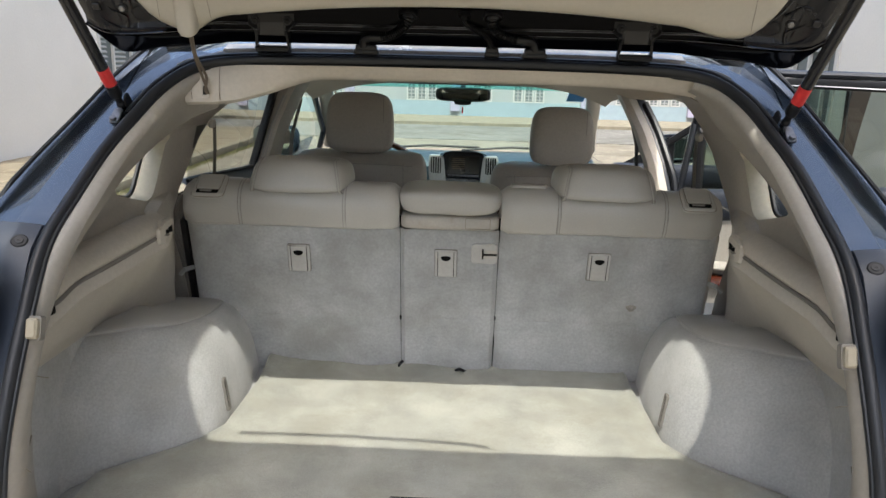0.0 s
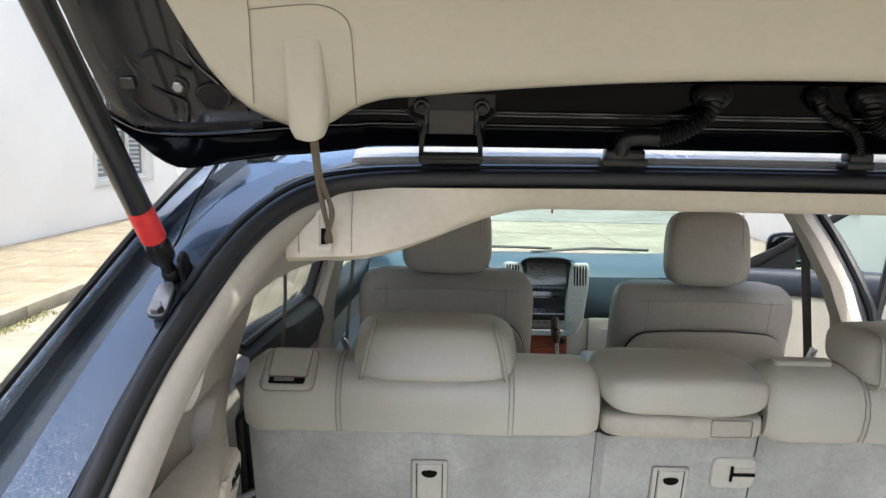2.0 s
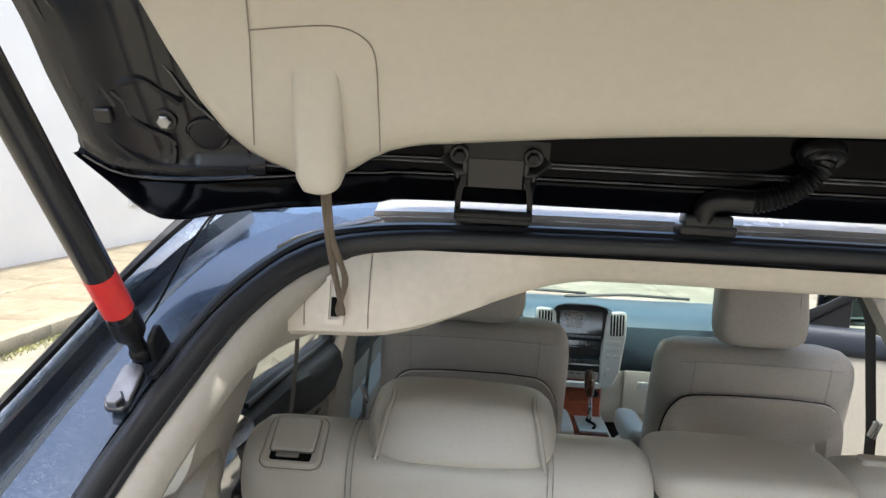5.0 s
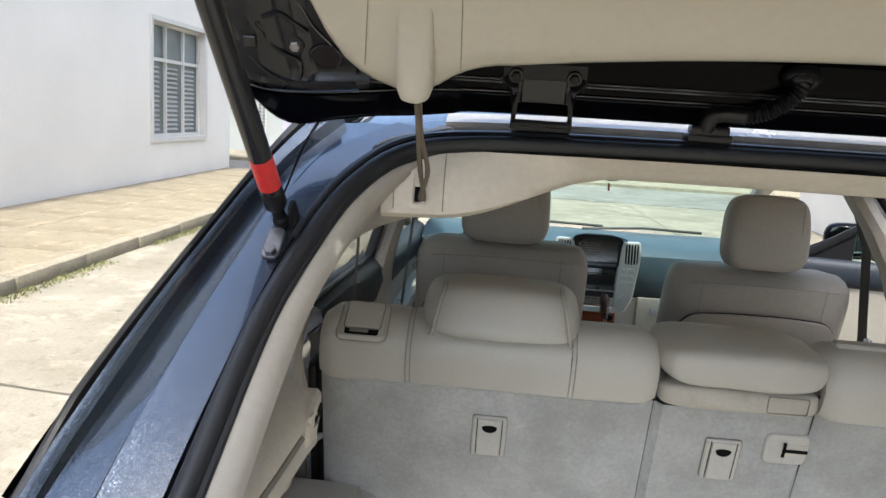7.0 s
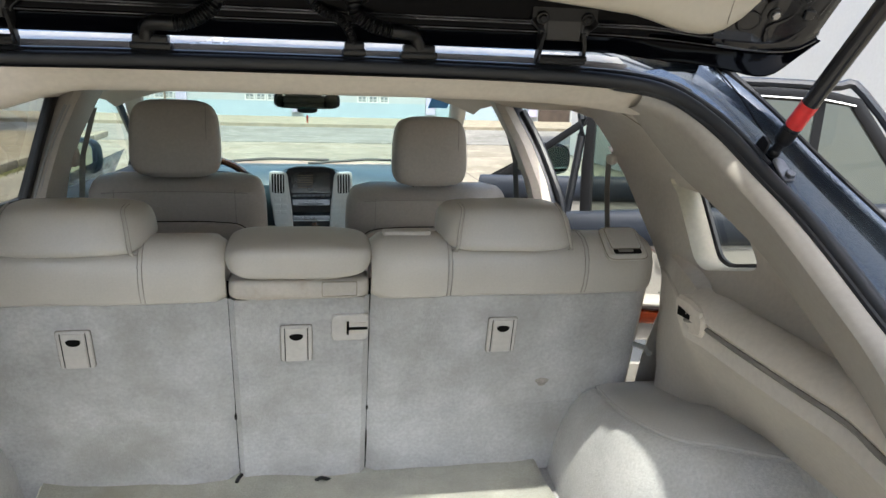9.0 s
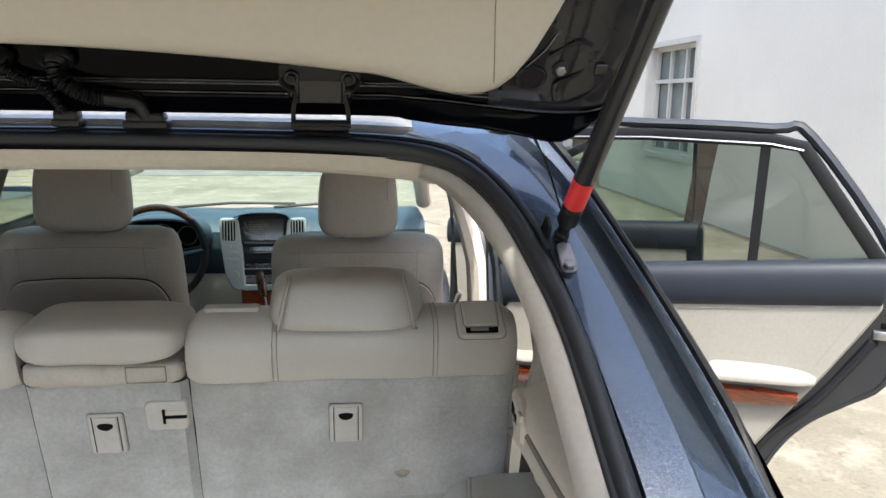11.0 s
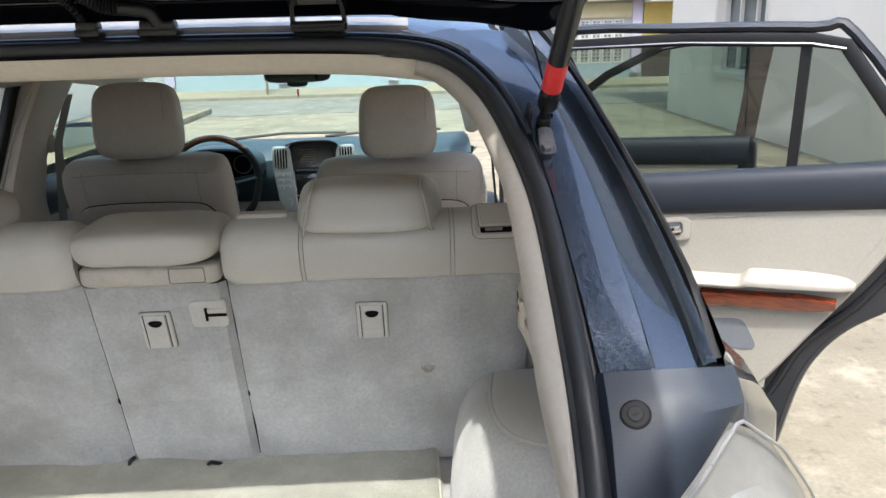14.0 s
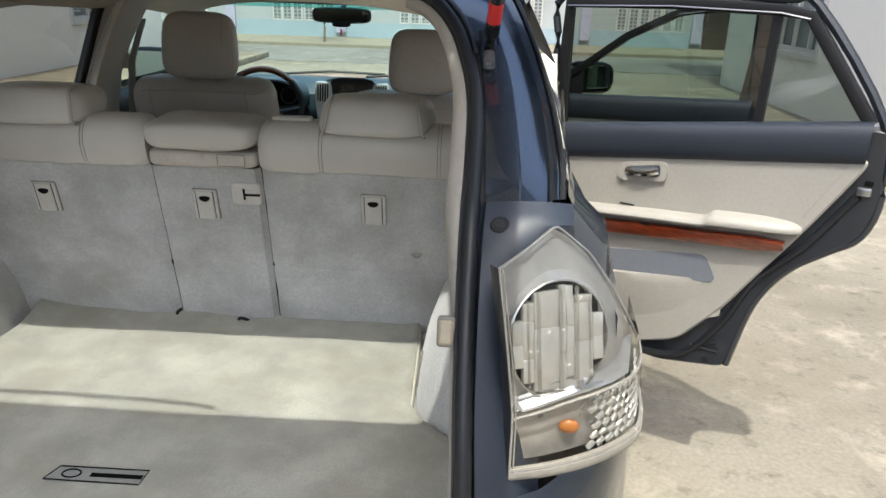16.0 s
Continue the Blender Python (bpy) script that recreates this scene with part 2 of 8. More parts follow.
DASH = surface("dark_blue_dash", (0.034, 0.055, 0.072), 0.45, spec=0.5, vary=0.08, bump=0.3, bscale=450, dist=0.001)
DOORTOP = surface("dark_door_cap", (0.020, 0.024, 0.033), 0.42, spec=0.3, vary=0.1, bump=0.3, bscale=400, dist=0.001)
DOORBEIGE = surface("door_beige", (0.272, 0.257, 0.230), 0.5, vary=0.05, bump=0.2, bscale=450, dist=0.001)
SILVER = surface("silver_plastic", (0.50, 0.51, 0.50), 0.35, metal=0.6, vary=0.04, bump=0)
CHROME = surface("chrome", (0.75, 0.75, 0.76), 0.10, metal=1.0, vary=0.04, bump=0, rvary=0.03)
MIRROR = surface("mirror_silver", (0.42, 0.48, 0.43), 0.03, metal=1.0, vary=0.02, bump=0, rvary=0.0)
SATINCHROME = surface("satin_chrome", (0.16, 0.165, 0.175), 0.34, metal=1.0, vary=0.05, bump=0)
STEEL = surface("worn_steel", (0.42, 0.42, 0.43), 0.35, metal=1.0, vary=0.2, vscale=30, bump=0.1)
SEAMLINE = surface("shaded_seam", (0.25, 0.225, 0.19), 0.9, spec=0.1, bump=0)
DARKHOLE = surface("dark_recess", (0.005, 0.005, 0.005), 0.95, spec=0.1, bump=0)
WOOD = wood_grain("burr_wood", (0.10, 0.014, 0.005), (0.30, 0.050, 0.014))
WOODRIM = wood_grain("wheel_wood", (0.035, 0.013, 0.006), (0.13, 0.05, 0.02))
SCREENLINE = surface("dim_amber_text", (0.10, 0.07, 0.03), 0.5, bump=0)
SCREEN = surface("screen_glass", (0.02, 0.022, 0.022), 0.12, bump=0, coat=0.5)
RED = surface("red_label", (0.56, 0.026, 0.026), 0.4, vary=0.08, vscale=60, bump=0)
REDINK = surface("label_print", (0.22, 0.01, 0.01), 0.5, bump=0)
BELT = surface("grey_webbing", (0.20, 0.185, 0.165), 0.8, bump=0.6, bscale=500)
CORD = surface("brown_cord", (0.12, 0.095, 0.07), 0.8, bump=0.6, bscale=600)
CLEAR = glass("clear_glass", (0.80, 0.95, 0.90))
SHADEBAND = glass("windscreen_shade_band", (0.30, 0.72, 0.68), 0.04)
PRIVACY = glass("privacy_glass", (0.36, 0.40, 0.36), 0.05)
DARKPRIV = glass("dark_privacy_glass", (0.47, 0.49, 0.47), 0.05)
LIDGLASS = glass("tailgate_glass", (0.42, 0.44, 0.42), 0.05)
QUARTERGLASS = glass("quarter_glass", (0.75, 0.78, 0.75), 0.04)
DULLSTEEL = surface("dull_steel", (0.16, 0.16, 0.17), 0.34, metal=0.8, vary=0.25, vscale=60, bump=0.1)
LENS = glass("lamp_lens", (0.88, 0.87, 0.84), 0.05, 0.03, 0.30)
REFLECTOR = surface("lamp_chrome", (0.46, 0.455, 0.44), 0.24, metal=0.9, vary=0.1, vscale=12, bump=0.15, bscale=40)
LAMPGREY = surface("lamp_grey_housing", (0.33, 0.333, 0.335), 0.30, metal=0.5, vary=0.12, vscale=20, bump=0)
FACET = surface("clear_prism", (0.50, 0.50, 0.48), 0.26, metal=0.6, vary=0.10, vscale=60, bump=0, rvary=0.04)
SIGNALBACK = surface("smoky_signal_back", (0.33, 0.315, 0.295), 0.30, metal=0.45, vary=0.2, vscale=40, bump=0)
LAMPRIM = surface("pale_lamp_rim", (0.26, 0.245, 0.215), 0.25, vary=0.06, vscale=30, bump=0)
AMBER = surface("amber_bulb", (0.36, 0.125, 0.025), 0.3, bump=0)
CONCRETE = ground_mat("pale_concrete", (0.213, 0.193, 0.153), (0.145, 0.127, 0.095))
ASPHALT = ground_mat("dusty_road", (0.17, 0.165, 0.15), (0.12, 0.115, 0.10))
PAVE = ground_mat("old_paving", (0.215, 0.185, 0.130), (0.135, 0.108, 0.075))
KERB = surface("kerb_stone", (0.20, 0.178, 0.130), 0.9, vary=0.2, grain=0.2, gscale=50, bump=0.6, bscale=60, dist=0.01)
GRASS = surface("dry_grass", (0.15, 0.15, 0.06), 0.9, vary=0.4, vscale=6, bump=0)
WALLPAINT = surface("white_wall_paint", (0.60, 0.58, 0.535), 0.85, vary=0.05, vscale=0.7, grain=0.03, gscale=30, bump=0.25, bscale=25, dist=0.01,
                    stain=((0.54, 0.525, 0.49), 0.5, 0.55, 0.8, 0.5))
WALLBASE = surface("grey_plinth", (0.50, 0.48, 0.43), 0.9, vary=0.12, vscale=1.5, bump=0.3, bscale=40, dist=0.01)
FACADE = surface("pale_facade", (0.31, 0.33, 0.33), 0.85, vary=0.06, vscale=0.5, bump=0.2, bscale=20, dist=0.01)
LILAC = surface("lilac_pilaster", (0.36, 0.34, 0.44), 0.85, vary=0.06, vscale=0.5, bump=0.2, bscale=20)
DARKDOOR = surface("dark_entrance", (0.05, 0.035, 0.025), 0.6, vary=0.3, vscale=3, bump=0)
FASCIA = surface("pale_yellow_fascia", (0.36, 0.32, 0.20), 0.8, vary=0.06, bump=0.1)
DADO = surface("pale_blue_dado", (0.26, 0.33, 0.37), 0.8, vary=0.06, bump=0.1)
DOORSHELL = surface("dark_door_frame_paint", (0.016, 0.018, 0.023), 0.32, vary=0.15, vscale=12, bump=0.05, bscale=60, coat=0.3)
POCKET = surface("grey_pocket_cloth", (0.13, 0.14, 0.16), 0.8, vary=0.1, bump=0.3, bscale=400)
JOINT = surface("dirty_joint", (0.075, 0.065, 0.05), 0.95, vary=0.3, vscale=6, bump=0.3)
FACETGLASS = glass("faceted_lens", (0.90, 0.90, 0.88), 0.30, 0.08)
BROWNPOST = surface("brown_grey_post", (0.07, 0.052, 0.045), 0.45, vary=0.1, bump=0.1)
NAVYSATIN = surface("navy_satin_plastic", (0.025, 0.032, 0.046), 0.42, vary=0.12, vscale=8, grain=0.25, gscale=900, bump=0.08, bscale=900, dist=0.001, spec=0.38)
YELLOW = surface("ochre_shutter", (0.45, 0.34, 0.10), 0.6, vary=0.1, vscale=2, bump=0.1)
WHITEFRAME = surface("white_frame", (0.45, 0.445, 0.425), 0.5, vary=0.04, bump=0.05)
PANE = surface("dark_window_pane", (0.14, 0.16, 0.16), 0.12, vary=0.2, vscale=2, bump=0)
LOUVRE = surface("grey_louvre", (0.30, 0.31, 0.31), 0.5, vary=0.15, bump=0)
BLUE = surface("blue_panel", (0.03, 0.22, 0.55), 0.5, vary=0.08, bump=0)
TEAL = surface("teal_plastic", (0.13, 0.33, 0.40), 0.5, vary=0.08, bump=0)
GREYBOX = surface("meter_box", (0.40, 0.40, 0.37), 0.5, vary=0.1, bump=0.1)
CABLE = surface("black_cable", (0.03, 0.03, 0.03), 0.6, bump=0)
BARK = surface("bark", (0.16, 0.12, 0.08), 0.9, vary=0.3, vscale=8, bump=0.6, bscale=30, dist=0.01)
LEAF = surface("leaf", (0.06, 0.11, 0.03), 0.6, vary=0.4, vscale=5, bump=0)


# ---- mesh helpers ----
def part(name, bm, material, parent, label="", smooth=True, angle=35):
    """Link a bmesh as one mesh object under a thing or a part."""
    bmesh.ops.recalc_face_normals(bm, faces=bm.faces[:])
    me = bpy.data.meshes.new(name)
    bm.to_mesh(me)
    bm.free()
    me.materials.append(material)
    if smooth:
        me.polygons.foreach_set("use_smooth", [True] * len(me.polygons))
        me.set_sharp_from_angle(angle=radians(angle))
    ob = new(name, me)
    ob.parent = parent
    if label:
        tagged(ob, label=label)
    return ob


def thing(name, label, category, at=(0, 0, 0), group="", kind=""):
    ob = new(name)
    ob.empty_display_size = 0.1
    ob.location = at
    return tagged(ob, label=label, category=category, group=group, kind=kind)


def box(size, at=(0, 0, 0), bevel=0.0, segs=2, rot=(0, 0, 0), bm=None):
    bm = bm or bmesh.new()
    r = bmesh.ops.create_cube(bm, size=1.0)
    vs = r["verts"]
    bmesh.ops.scale(bm, vec=size, verts=vs)
    if bevel:
        es = list({e for v in vs for e in v.link_edges})
        res = bmesh.ops.bevel(bm, geom=es, offset=bevel, segments=segs, affect="EDGES", profile=0.5)
        vs = list({v for f in res["faces"] for v in f.verts} | {v for v in vs if v.is_valid})
    m = Matrix.Translation(at) @ Euler([radians(a) for a in rot]).to_matrix().to_4x4()
    bmesh.ops.transform(bm, matrix=m, verts=vs)
    return bm


def loft(rows, close_u=False, close_v=False, cap=False, bm=None):
    """Grid through rows of points; close_u joins each row's ends, close_v joins last row to first."""
    bm = bm or bmesh.new()
    grid = [[bm.verts.new(p) for p in row] for row in rows]
    nr, nc = len(grid), len(grid[0])
    for i in range(nr if close_v else nr - 1):
        a, b = grid[i], grid[(i + 1) % nr]
        for j in range(nc if close_u else nc - 1):
            k = (j + 1) % nc
            bm.faces.new((a[j], a[k], b[k], b[j]))
    if cap:
        bm.faces.new(grid[0][::-1])
        bm.faces.new(grid[-1])
    return bm


def curve(points, n=6, closed=False):
    """Catmull-Rom points through a polyline."""
    ps = [Vector(p) for p in points]
    out = []
    cnt = len(ps)
    for i in range(cnt if closed else cnt - 1):
        if closed:
            p0, p1, p2, p3 = ps[i - 1], ps[i], ps[(i + 1) % cnt], ps[(i + 2) % cnt]
        else:
            p1, p2 = ps[i], ps[i + 1]
            p0 = ps[i - 1] if i else p1 + (p1 - p2)
            p3 = ps[i + 2] if i + 2 < cnt else p2 + (p2 - p1)
        for k in range(n):
            t = k / n
            out.append(0.5 * ((2 * p1) + (p2 - p0) * t + (2 * p0 - 5 * p1 + 4 * p2 - p3) * t * t
                              + (3 * p1 - p0 - 3 * p2 + p3) * t ** 3))
    if not closed:
        out.append(ps[-1])
    return out


def sweep(points, profile, up=(0, 0, 1), closed=False, cap=True, scale=None, bm=None):
    """A closed 2D profile carried along a polyline; profile x is sideways, y along up."""
    ps = [Vector(p) for p in points]
    rows = []
    n = len(ps)
    for i, p in enumerate(ps):
        a = ps[i - 1] if (i or closed) else p
        b = ps[(i + 1) % n] if (i < n - 1 or closed) else p
        d = (b - a).normalized()
        u = Vector(up)
        s = d.cross(u)
        if s.length < 1e-5:
            s = d.cross(Vector((1, 0, 0)))
        s.normalize()
        w = s.cross(d).normalized()
        k = scale[i] if scale else 1.0
        rows.append([p + s * (x * k) + w * (y * k) for x, y in profile])
    return loft(rows, close_u=True, close_v=closed, cap=cap and not closed, bm=bm)


def circle(r, n=10, ry=None):
    ry = ry or r
    return [(r * math.cos(2 * math.pi * k / n), ry * math.sin(2 * math.pi * k / n)) for k in range(n)]


def tube(points, r, n=10, closed=False, scale=None, bm=None, ry=None, up=(0, 0, 1)):
    return sweep(points, circle(r, n, ry), up=up, closed=closed, scale=scale, bm=bm)


def rounded(poly, r, n=4):
    """2D polygon with its corners rounded."""
    out = []
    cnt = len(poly)
    for i in range(cnt):
        p, a, b = (Vector(q) for q in (poly[i], poly[i - 1], poly[(i + 1) % cnt]))
        da, db = (a - p), (b - p)
        k = min(r, da.length * 0.45, db.length * 0.45)
        s, e = p + da.normalized() * k, p + db.normalized() * k
        for j in range(n + 1):
            t = j / n
            out.append(tuple((1 - t) ** 2 * s + 2 * t * (1 - t) * p + t * t * e))
    return out


def plate(poly, depth, m=None, bevel=0.0, bm=None):
    """A 2D polygon in the local xy plane, thickened along -z by depth, its front edge eased."""
    bm = bm or bmesh.new()
    m = m or Matrix.Identity(4)
    area = sum(a[0] * b[1] - b[0] * a[1] for a, b in zip(poly, poly[1:] + poly[:1]))
    ps = [Vector((*p, 0)) for p in (poly if area > 0 else poly[::-1])]
    n = len(ps)
    rows = []
    if bevel:
        ins = []
        for i, p in enumerate(ps):
            d = (ps[(i + 1) % n] - ps[i - 1]).normalized()
            ins.append(p + Vector((-d.y, d.x, 0)) * bevel)
        rows.append([q for q in ins])
        rows.append([p - Vector((0, 0, bevel)) for p in ps])
    else:
        rows.append(ps)
    rows.append([p - Vector((0, 0, depth)) for p in ps])
    grid = [[bm.verts.new(m @ p) for p in row] for row in rows]
    for a, b in zip(grid, grid[1:]):
        for j in range(n):
            k = (j + 1) % n
            bm.faces.new((a[j], b[j], b[k], a[k]))
    bm.faces.new(grid[0])
    bm.faces.new(grid[-1][::-1])
    return bm


def frame_plate(outer, inner, depth, m=None, bm=None):
    """A flat ring between two polygons with the same number of points, thickened along -z."""
    bm = bm or bmesh.new()
    m = m or Matrix.Identity(4)
    z = Vector((0, 0, depth))
    of = [Vector((*p, 0)) for p in outer]
    nf = [Vector((*p, 0)) for p in inner]
    rows = [of, nf, [p - z for p in nf], [p - z for p in of]]
    grid = [[bm.verts.new(m @ p) for p in row] for row in rows]
    n = len(outer)
    for i in range(4):
        a, b = grid[i], grid[(i + 1) % 4]
        for j in range(n):
            k = (j + 1) % n
            bm.faces.new((a[j], a[k], b[k], b[j]))
    return bm


def basis(origin, xa, ya):
    """Matrix whose local x and y run along the given directions."""
    x = Vector(xa).normalized()
    z = x.cross(Vector(ya)).normalized()
    y = z.cross(x)
    m = Matrix((x, y, z)).transposed().to_4x4()
    m.translation = origin
    return m


def cushion(size, at, k=4.0, nx=16, ny=10, nz=10, bulge=0.0, rot=(0, 0, 0), seed=0, wrinkle=0.0, shape=None, bm=None):
    """A padded block: a cube grid drawn to a superellipsoid, slightly uneven."""
    bm = bm or bmesh.new()
    start = len(bm.verts)
    r = bmesh.ops.create_cube(bm, size=2.0)
    vs = r["verts"]
    es = list({e for v in vs for e in v.link_edges})
    bmesh.ops.subdivide_edges(bm, edges=es, cuts=9, use_grid_fill=True)
    bm.verts.ensure_lookup_table()
    vs = bm.verts[start:]
    rm = Matrix.Translation(at) @ Euler([radians(a) for a in rot]).to_matrix().to_4x4()
    for v in vs:
        c = v.co
        t = Vector((math.sin(c.x * math.pi / 2), math.sin(c.y * math.pi / 2), math.sin(c.z * math.pi / 2)))
        d = (abs(t.x) ** k + abs(t.y) ** k + abs(t.z) ** k) ** (1 / k)
        p = t / d
        if shape:
            p = shape(p)
        q = Vector((p.x * size[0] / 2, p.y * size[1] / 2, p.z * size[2] / 2))
        if wrinkle:
            q += p * wrinkle * noise.noise(q * 14 + Vector((seed, seed * 2, 0)))
        v.co = rm @ q
    return bm


def mirror_x(points):
    return [(-p[0], p[1], p[2]) for p in points]


def side(s, points):
    return [(p[0] * s, p[1], p[2]) for p in points]


def thicken(ob, depth, offset=-1.0):
    md = ob.modifiers.new("thickness", "SOLIDIFY")
    md.thickness, md.offset = depth, offset
    return ob


def seam(points, parent, r=0.0009, material=None, name="stitching"):
    return part(name, tube(points, r, 5), material or STITCH, parent)


def rail(pts, n):
    """Resample a polyline to n points by length."""
    ps = [Vector(p) for p in pts]
    ln = [0]
    for a, b in zip(ps, ps[1:]):
        ln.append(ln[-1] + (b - a).length)
    out = []
    for k in range(n):
        s = ln[-1] * k / (n - 1)
        i = min(max(j for j in range(len(ln)) if ln[j] <= s + 1e-9), len(ps) - 2)
        out.append(ps[i].lerp(ps[i + 1], (s - ln[i]) / (ln[i + 1] - ln[i])))
    return out


# ---- ground and far surroundings ----
ground = tagged(part("ground", loft([[(x, y, 0) for x in (-120, -30, -6, 0, 6, 30, 120)] for y in (-60, -10, 0, 10, 18, 40, 160)]), CONCRETE, None),
                "pale dusty weathered concrete yard reaching the street", "ground", kind="structure")
tagged(part("road", box((160, 4.0, 0.012), (0, 18.4, 0.006)), ASPHALT, None), "dusty grey street crossing in front of the car", "road", kind="structure")


def wall_window(m, w, h, parent, bars=3, cross=0.68, louvres=True, frame_t=0.06, depth=0.16):
    """A framed window in local xy (x across, y up, z out); hangs under its house."""
    win = new("window")
    win.parent = parent
    win.matrix_local = m
    o = [(0, 0), (w, 0), (w, h), (0, h)]
    i = [(frame_t, frame_t), (w - frame_t, frame_t), (w - frame_t, h - frame_t), (frame_t, h - frame_t)]
    part("surround", frame_plate([(-0.08, -0.08), (w + .08, -0.08), (w + .08, h + .08), (-.08, h + .08)], o, 0.20, Matrix.Translation((0, 0, 0.035))), WHITEFRAME, win, smooth=False)
    part("window_frame", frame_plate(o, i, 0.06, Matrix.Translation((0, 0, -depth + 0.06))), WHITEFRAME, win, smooth=False)
    part("pane", box((w - 0.02, h - 0.02, 0.01), (w / 2, h / 2, -depth - 0.02)), PANE, win, smooth=False)
    bm = bmesh.new()
    for k in range(1, bars):
        box((0.05, h - 2 * frame_t, 0.05), (w * k / bars, h / 2, -depth + 0.035), bm=bm)
    box((w - 2 * frame_t, 0.06, 0.05), (w / 2, h * cross, -depth + 0.034), bm=bm)
    part("glazing_bar", bm, WHITEFRAME, win, smooth=False)
    if louvres:
        for c in range(bars):
            bm = bmesh.new()
            x0 = w * c / bars + 0.06
            for r in range(14):
                box((w / bars * 0.62, 0.02, 0.045), (x0 + w / bars * 0.36, 0.14 + r * h * cross * 0.062, -depth + 0.0), rot=(35, 0, 0), bm=bm)
            part("louvre", bm, LOUVRE, win, smooth=False)
    return win


# house to the left of the car
house_l = thing("house", "long white rendered house wall with a barred white window", "house", (-6.6, 0, 0))
WY0, WY1, WZ0, WZ1 = 13.45, 15.75, 0.86, 2.93


def wall_with_hole(x, t, y0, y1, z1, holes, parent, material=WALLPAINT):
    """Wall in the yz plane with rectangular openings; built of blocks round the openings, joined as one."""
    bm = bmesh.new()
    ys = sorted({y0, y1, *(h[0] for h in holes), *(h[1] for h in holes)})
    zs = sorted({0.0, z1, *(h[2] for h in holes), *(h[3] for h in holes)})
    vs = {}
    def v(a, b, c):
        key = (round(a, 4), round(b, 4), round(c, 4))
        if key not in vs:
            vs[key] = bm.verts.new(key)
        return vs[key]
    solid = {}
    for i in range(len(ys) - 1):
        for j in range(len(zs) - 1):
            cy, cz = (ys[i] + ys[i + 1]) / 2, (zs[j] + zs[j + 1]) / 2
            solid[i, j] = not any(h[0] < cy < h[1] and h[2] < cz < h[3] for h in holes)
    for (i, j), s in solid.items():
        if not s:
            continue
        a, b, c, d = ys[i], ys[i + 1], zs[j], zs[j + 1]
        for xx in (x, x + t):
            bm.faces.new((v(xx, a, c), v(xx, b, c), v(xx, b, d), v(xx, a, d)))
        for di, dj, q in ((-1, 0, ((a, c), (a, d))), (1, 0, ((b, c), (b, d))), (0, -1, ((a, c), (b, c))), (0, 1, ((a, d), (b, d)))):
            if not solid.get((i + di, j + dj), False):
                (p, r), (s2, u) = q
                bm.faces.new((v(x, p, r), v(x, s2, u), v(x + t, s2, u), v(x + t, p, r)))
    return part("wall", bm, material, parent, smooth=False)


wall_with_hole(0, -0.3, -14, 17.2, 7.0, [(WY0 - .03, WY1 + .03, WZ0 - .03, WZ1 + .03)], house_l)
part("side_wall", box((9.0, 0.3, 7.0), (-4.8, 17.05, 3.5)), WALLPAINT, house_l, smooth=False)
part("roof", box((9.6, 32.0, 0.25), (-4.6, 1.6, 7.12)), WALLBASE, house_l, smooth=False)
wall_window(basis((0, WY0, WZ0), (0, 1, 0), (0, 0, 1)), WY1 - WY0, WZ1 - WZ0, house_l)

# raised pavement, kerb and grass between yard and house
pavement = tagged(part("pavement", box((2.3, 31, 0.10), (-5.42, 1.6, 0.05), 0.01), PAVE, None), "worn brown paving strip along the house wall", "pavement", kind="structure")
kerb = thing("kerb", "row of weathered grey kerb stones", "kerb", (-4.2, 0, 0), kind="structure")
kb = None
for k in range(31):
    y = -13.4 + k * 1.0
    if kb is None:
        kb = part("kerb_stone", box((0.14, 0.985, 0.13), (0, 0, 0.065), 0.015), KERB, kerb)
        kb.location = (0, y, 0)
    else:
        c = kb.copy()
        scene.collection.objects.link(c)
        c.location = (random.uniform(-.006, .006), y, random.uniform(-.008, .004))
rng = random.Random(4)
bm = bmesh.new()
for k in range(7000):
    y = rng.uniform(2.5, 15)
    if noise.noise(Vector((y * 0.7, 3, 0))) < -0.25:
        continue
    x = -4.11 + rng.gauss(0.02, 0.05)
    h = rng.uniform(0.008, 0.040)
    a = rng.uniform(0, 6.28)
    dx, dy = math.cos(a) * 0.006, math.sin(a) * 0.006
    lx, ly = rng.uniform(-.03, .03), rng.uniform(-.03, .03)
    v1 = bm.verts.new((x - dx, y - dy, 0))
    v2 = bm.verts.new((x + dx, y + dy, 0))
    v3 = bm.verts.new((x + lx, y + ly, h))
    bm.faces.new((v1, v2, v3))
tagged(part("grass", bm, GRASS, None, smooth=False), "sparse dry grass growing along the kerb", "grass", kind="stuff")

# house to the right
house_r = thing("house", "white rendered house with a white-framed window and meter box", "house", (5.32, 0, 0))
RY0, RY1, RZ0, RZ1 = 10.94, 12.6, 0.85, 2.515
wall_with_hole(0, 0.3, -14, 14.8, 7.5, [(RY0 - .03, RY1 + .03, RZ0 - .03, RZ1 + .03)], house_r)
part("side_wall", box((9.0, 0.3, 7.5), (4.8, 14.65, 3.75)), WALLPAINT, house_r, smooth=False)
part("roof", box((9.6, 29.4, 0.25), (4.6, 0.4, 7.62)), WALLBASE, house_r, smooth=False)
wall_window(basis((0, RY1, RZ0), (0, -1, 0), (0, 0, 1)), RY1 - RY0, RZ1 - RZ0, house_r, louvres=False)
meter = thing("meter_box", "grey electricity meter box with cables on the wall", "meter box", (5.32, 13.8, 2.85))
meter.scale = (1.25, 1.25, 1.25)
part("case", box((0.12, 0.22, 0.30), (-0.06, 0.05, 0), 0.02), GREYBOX, meter)
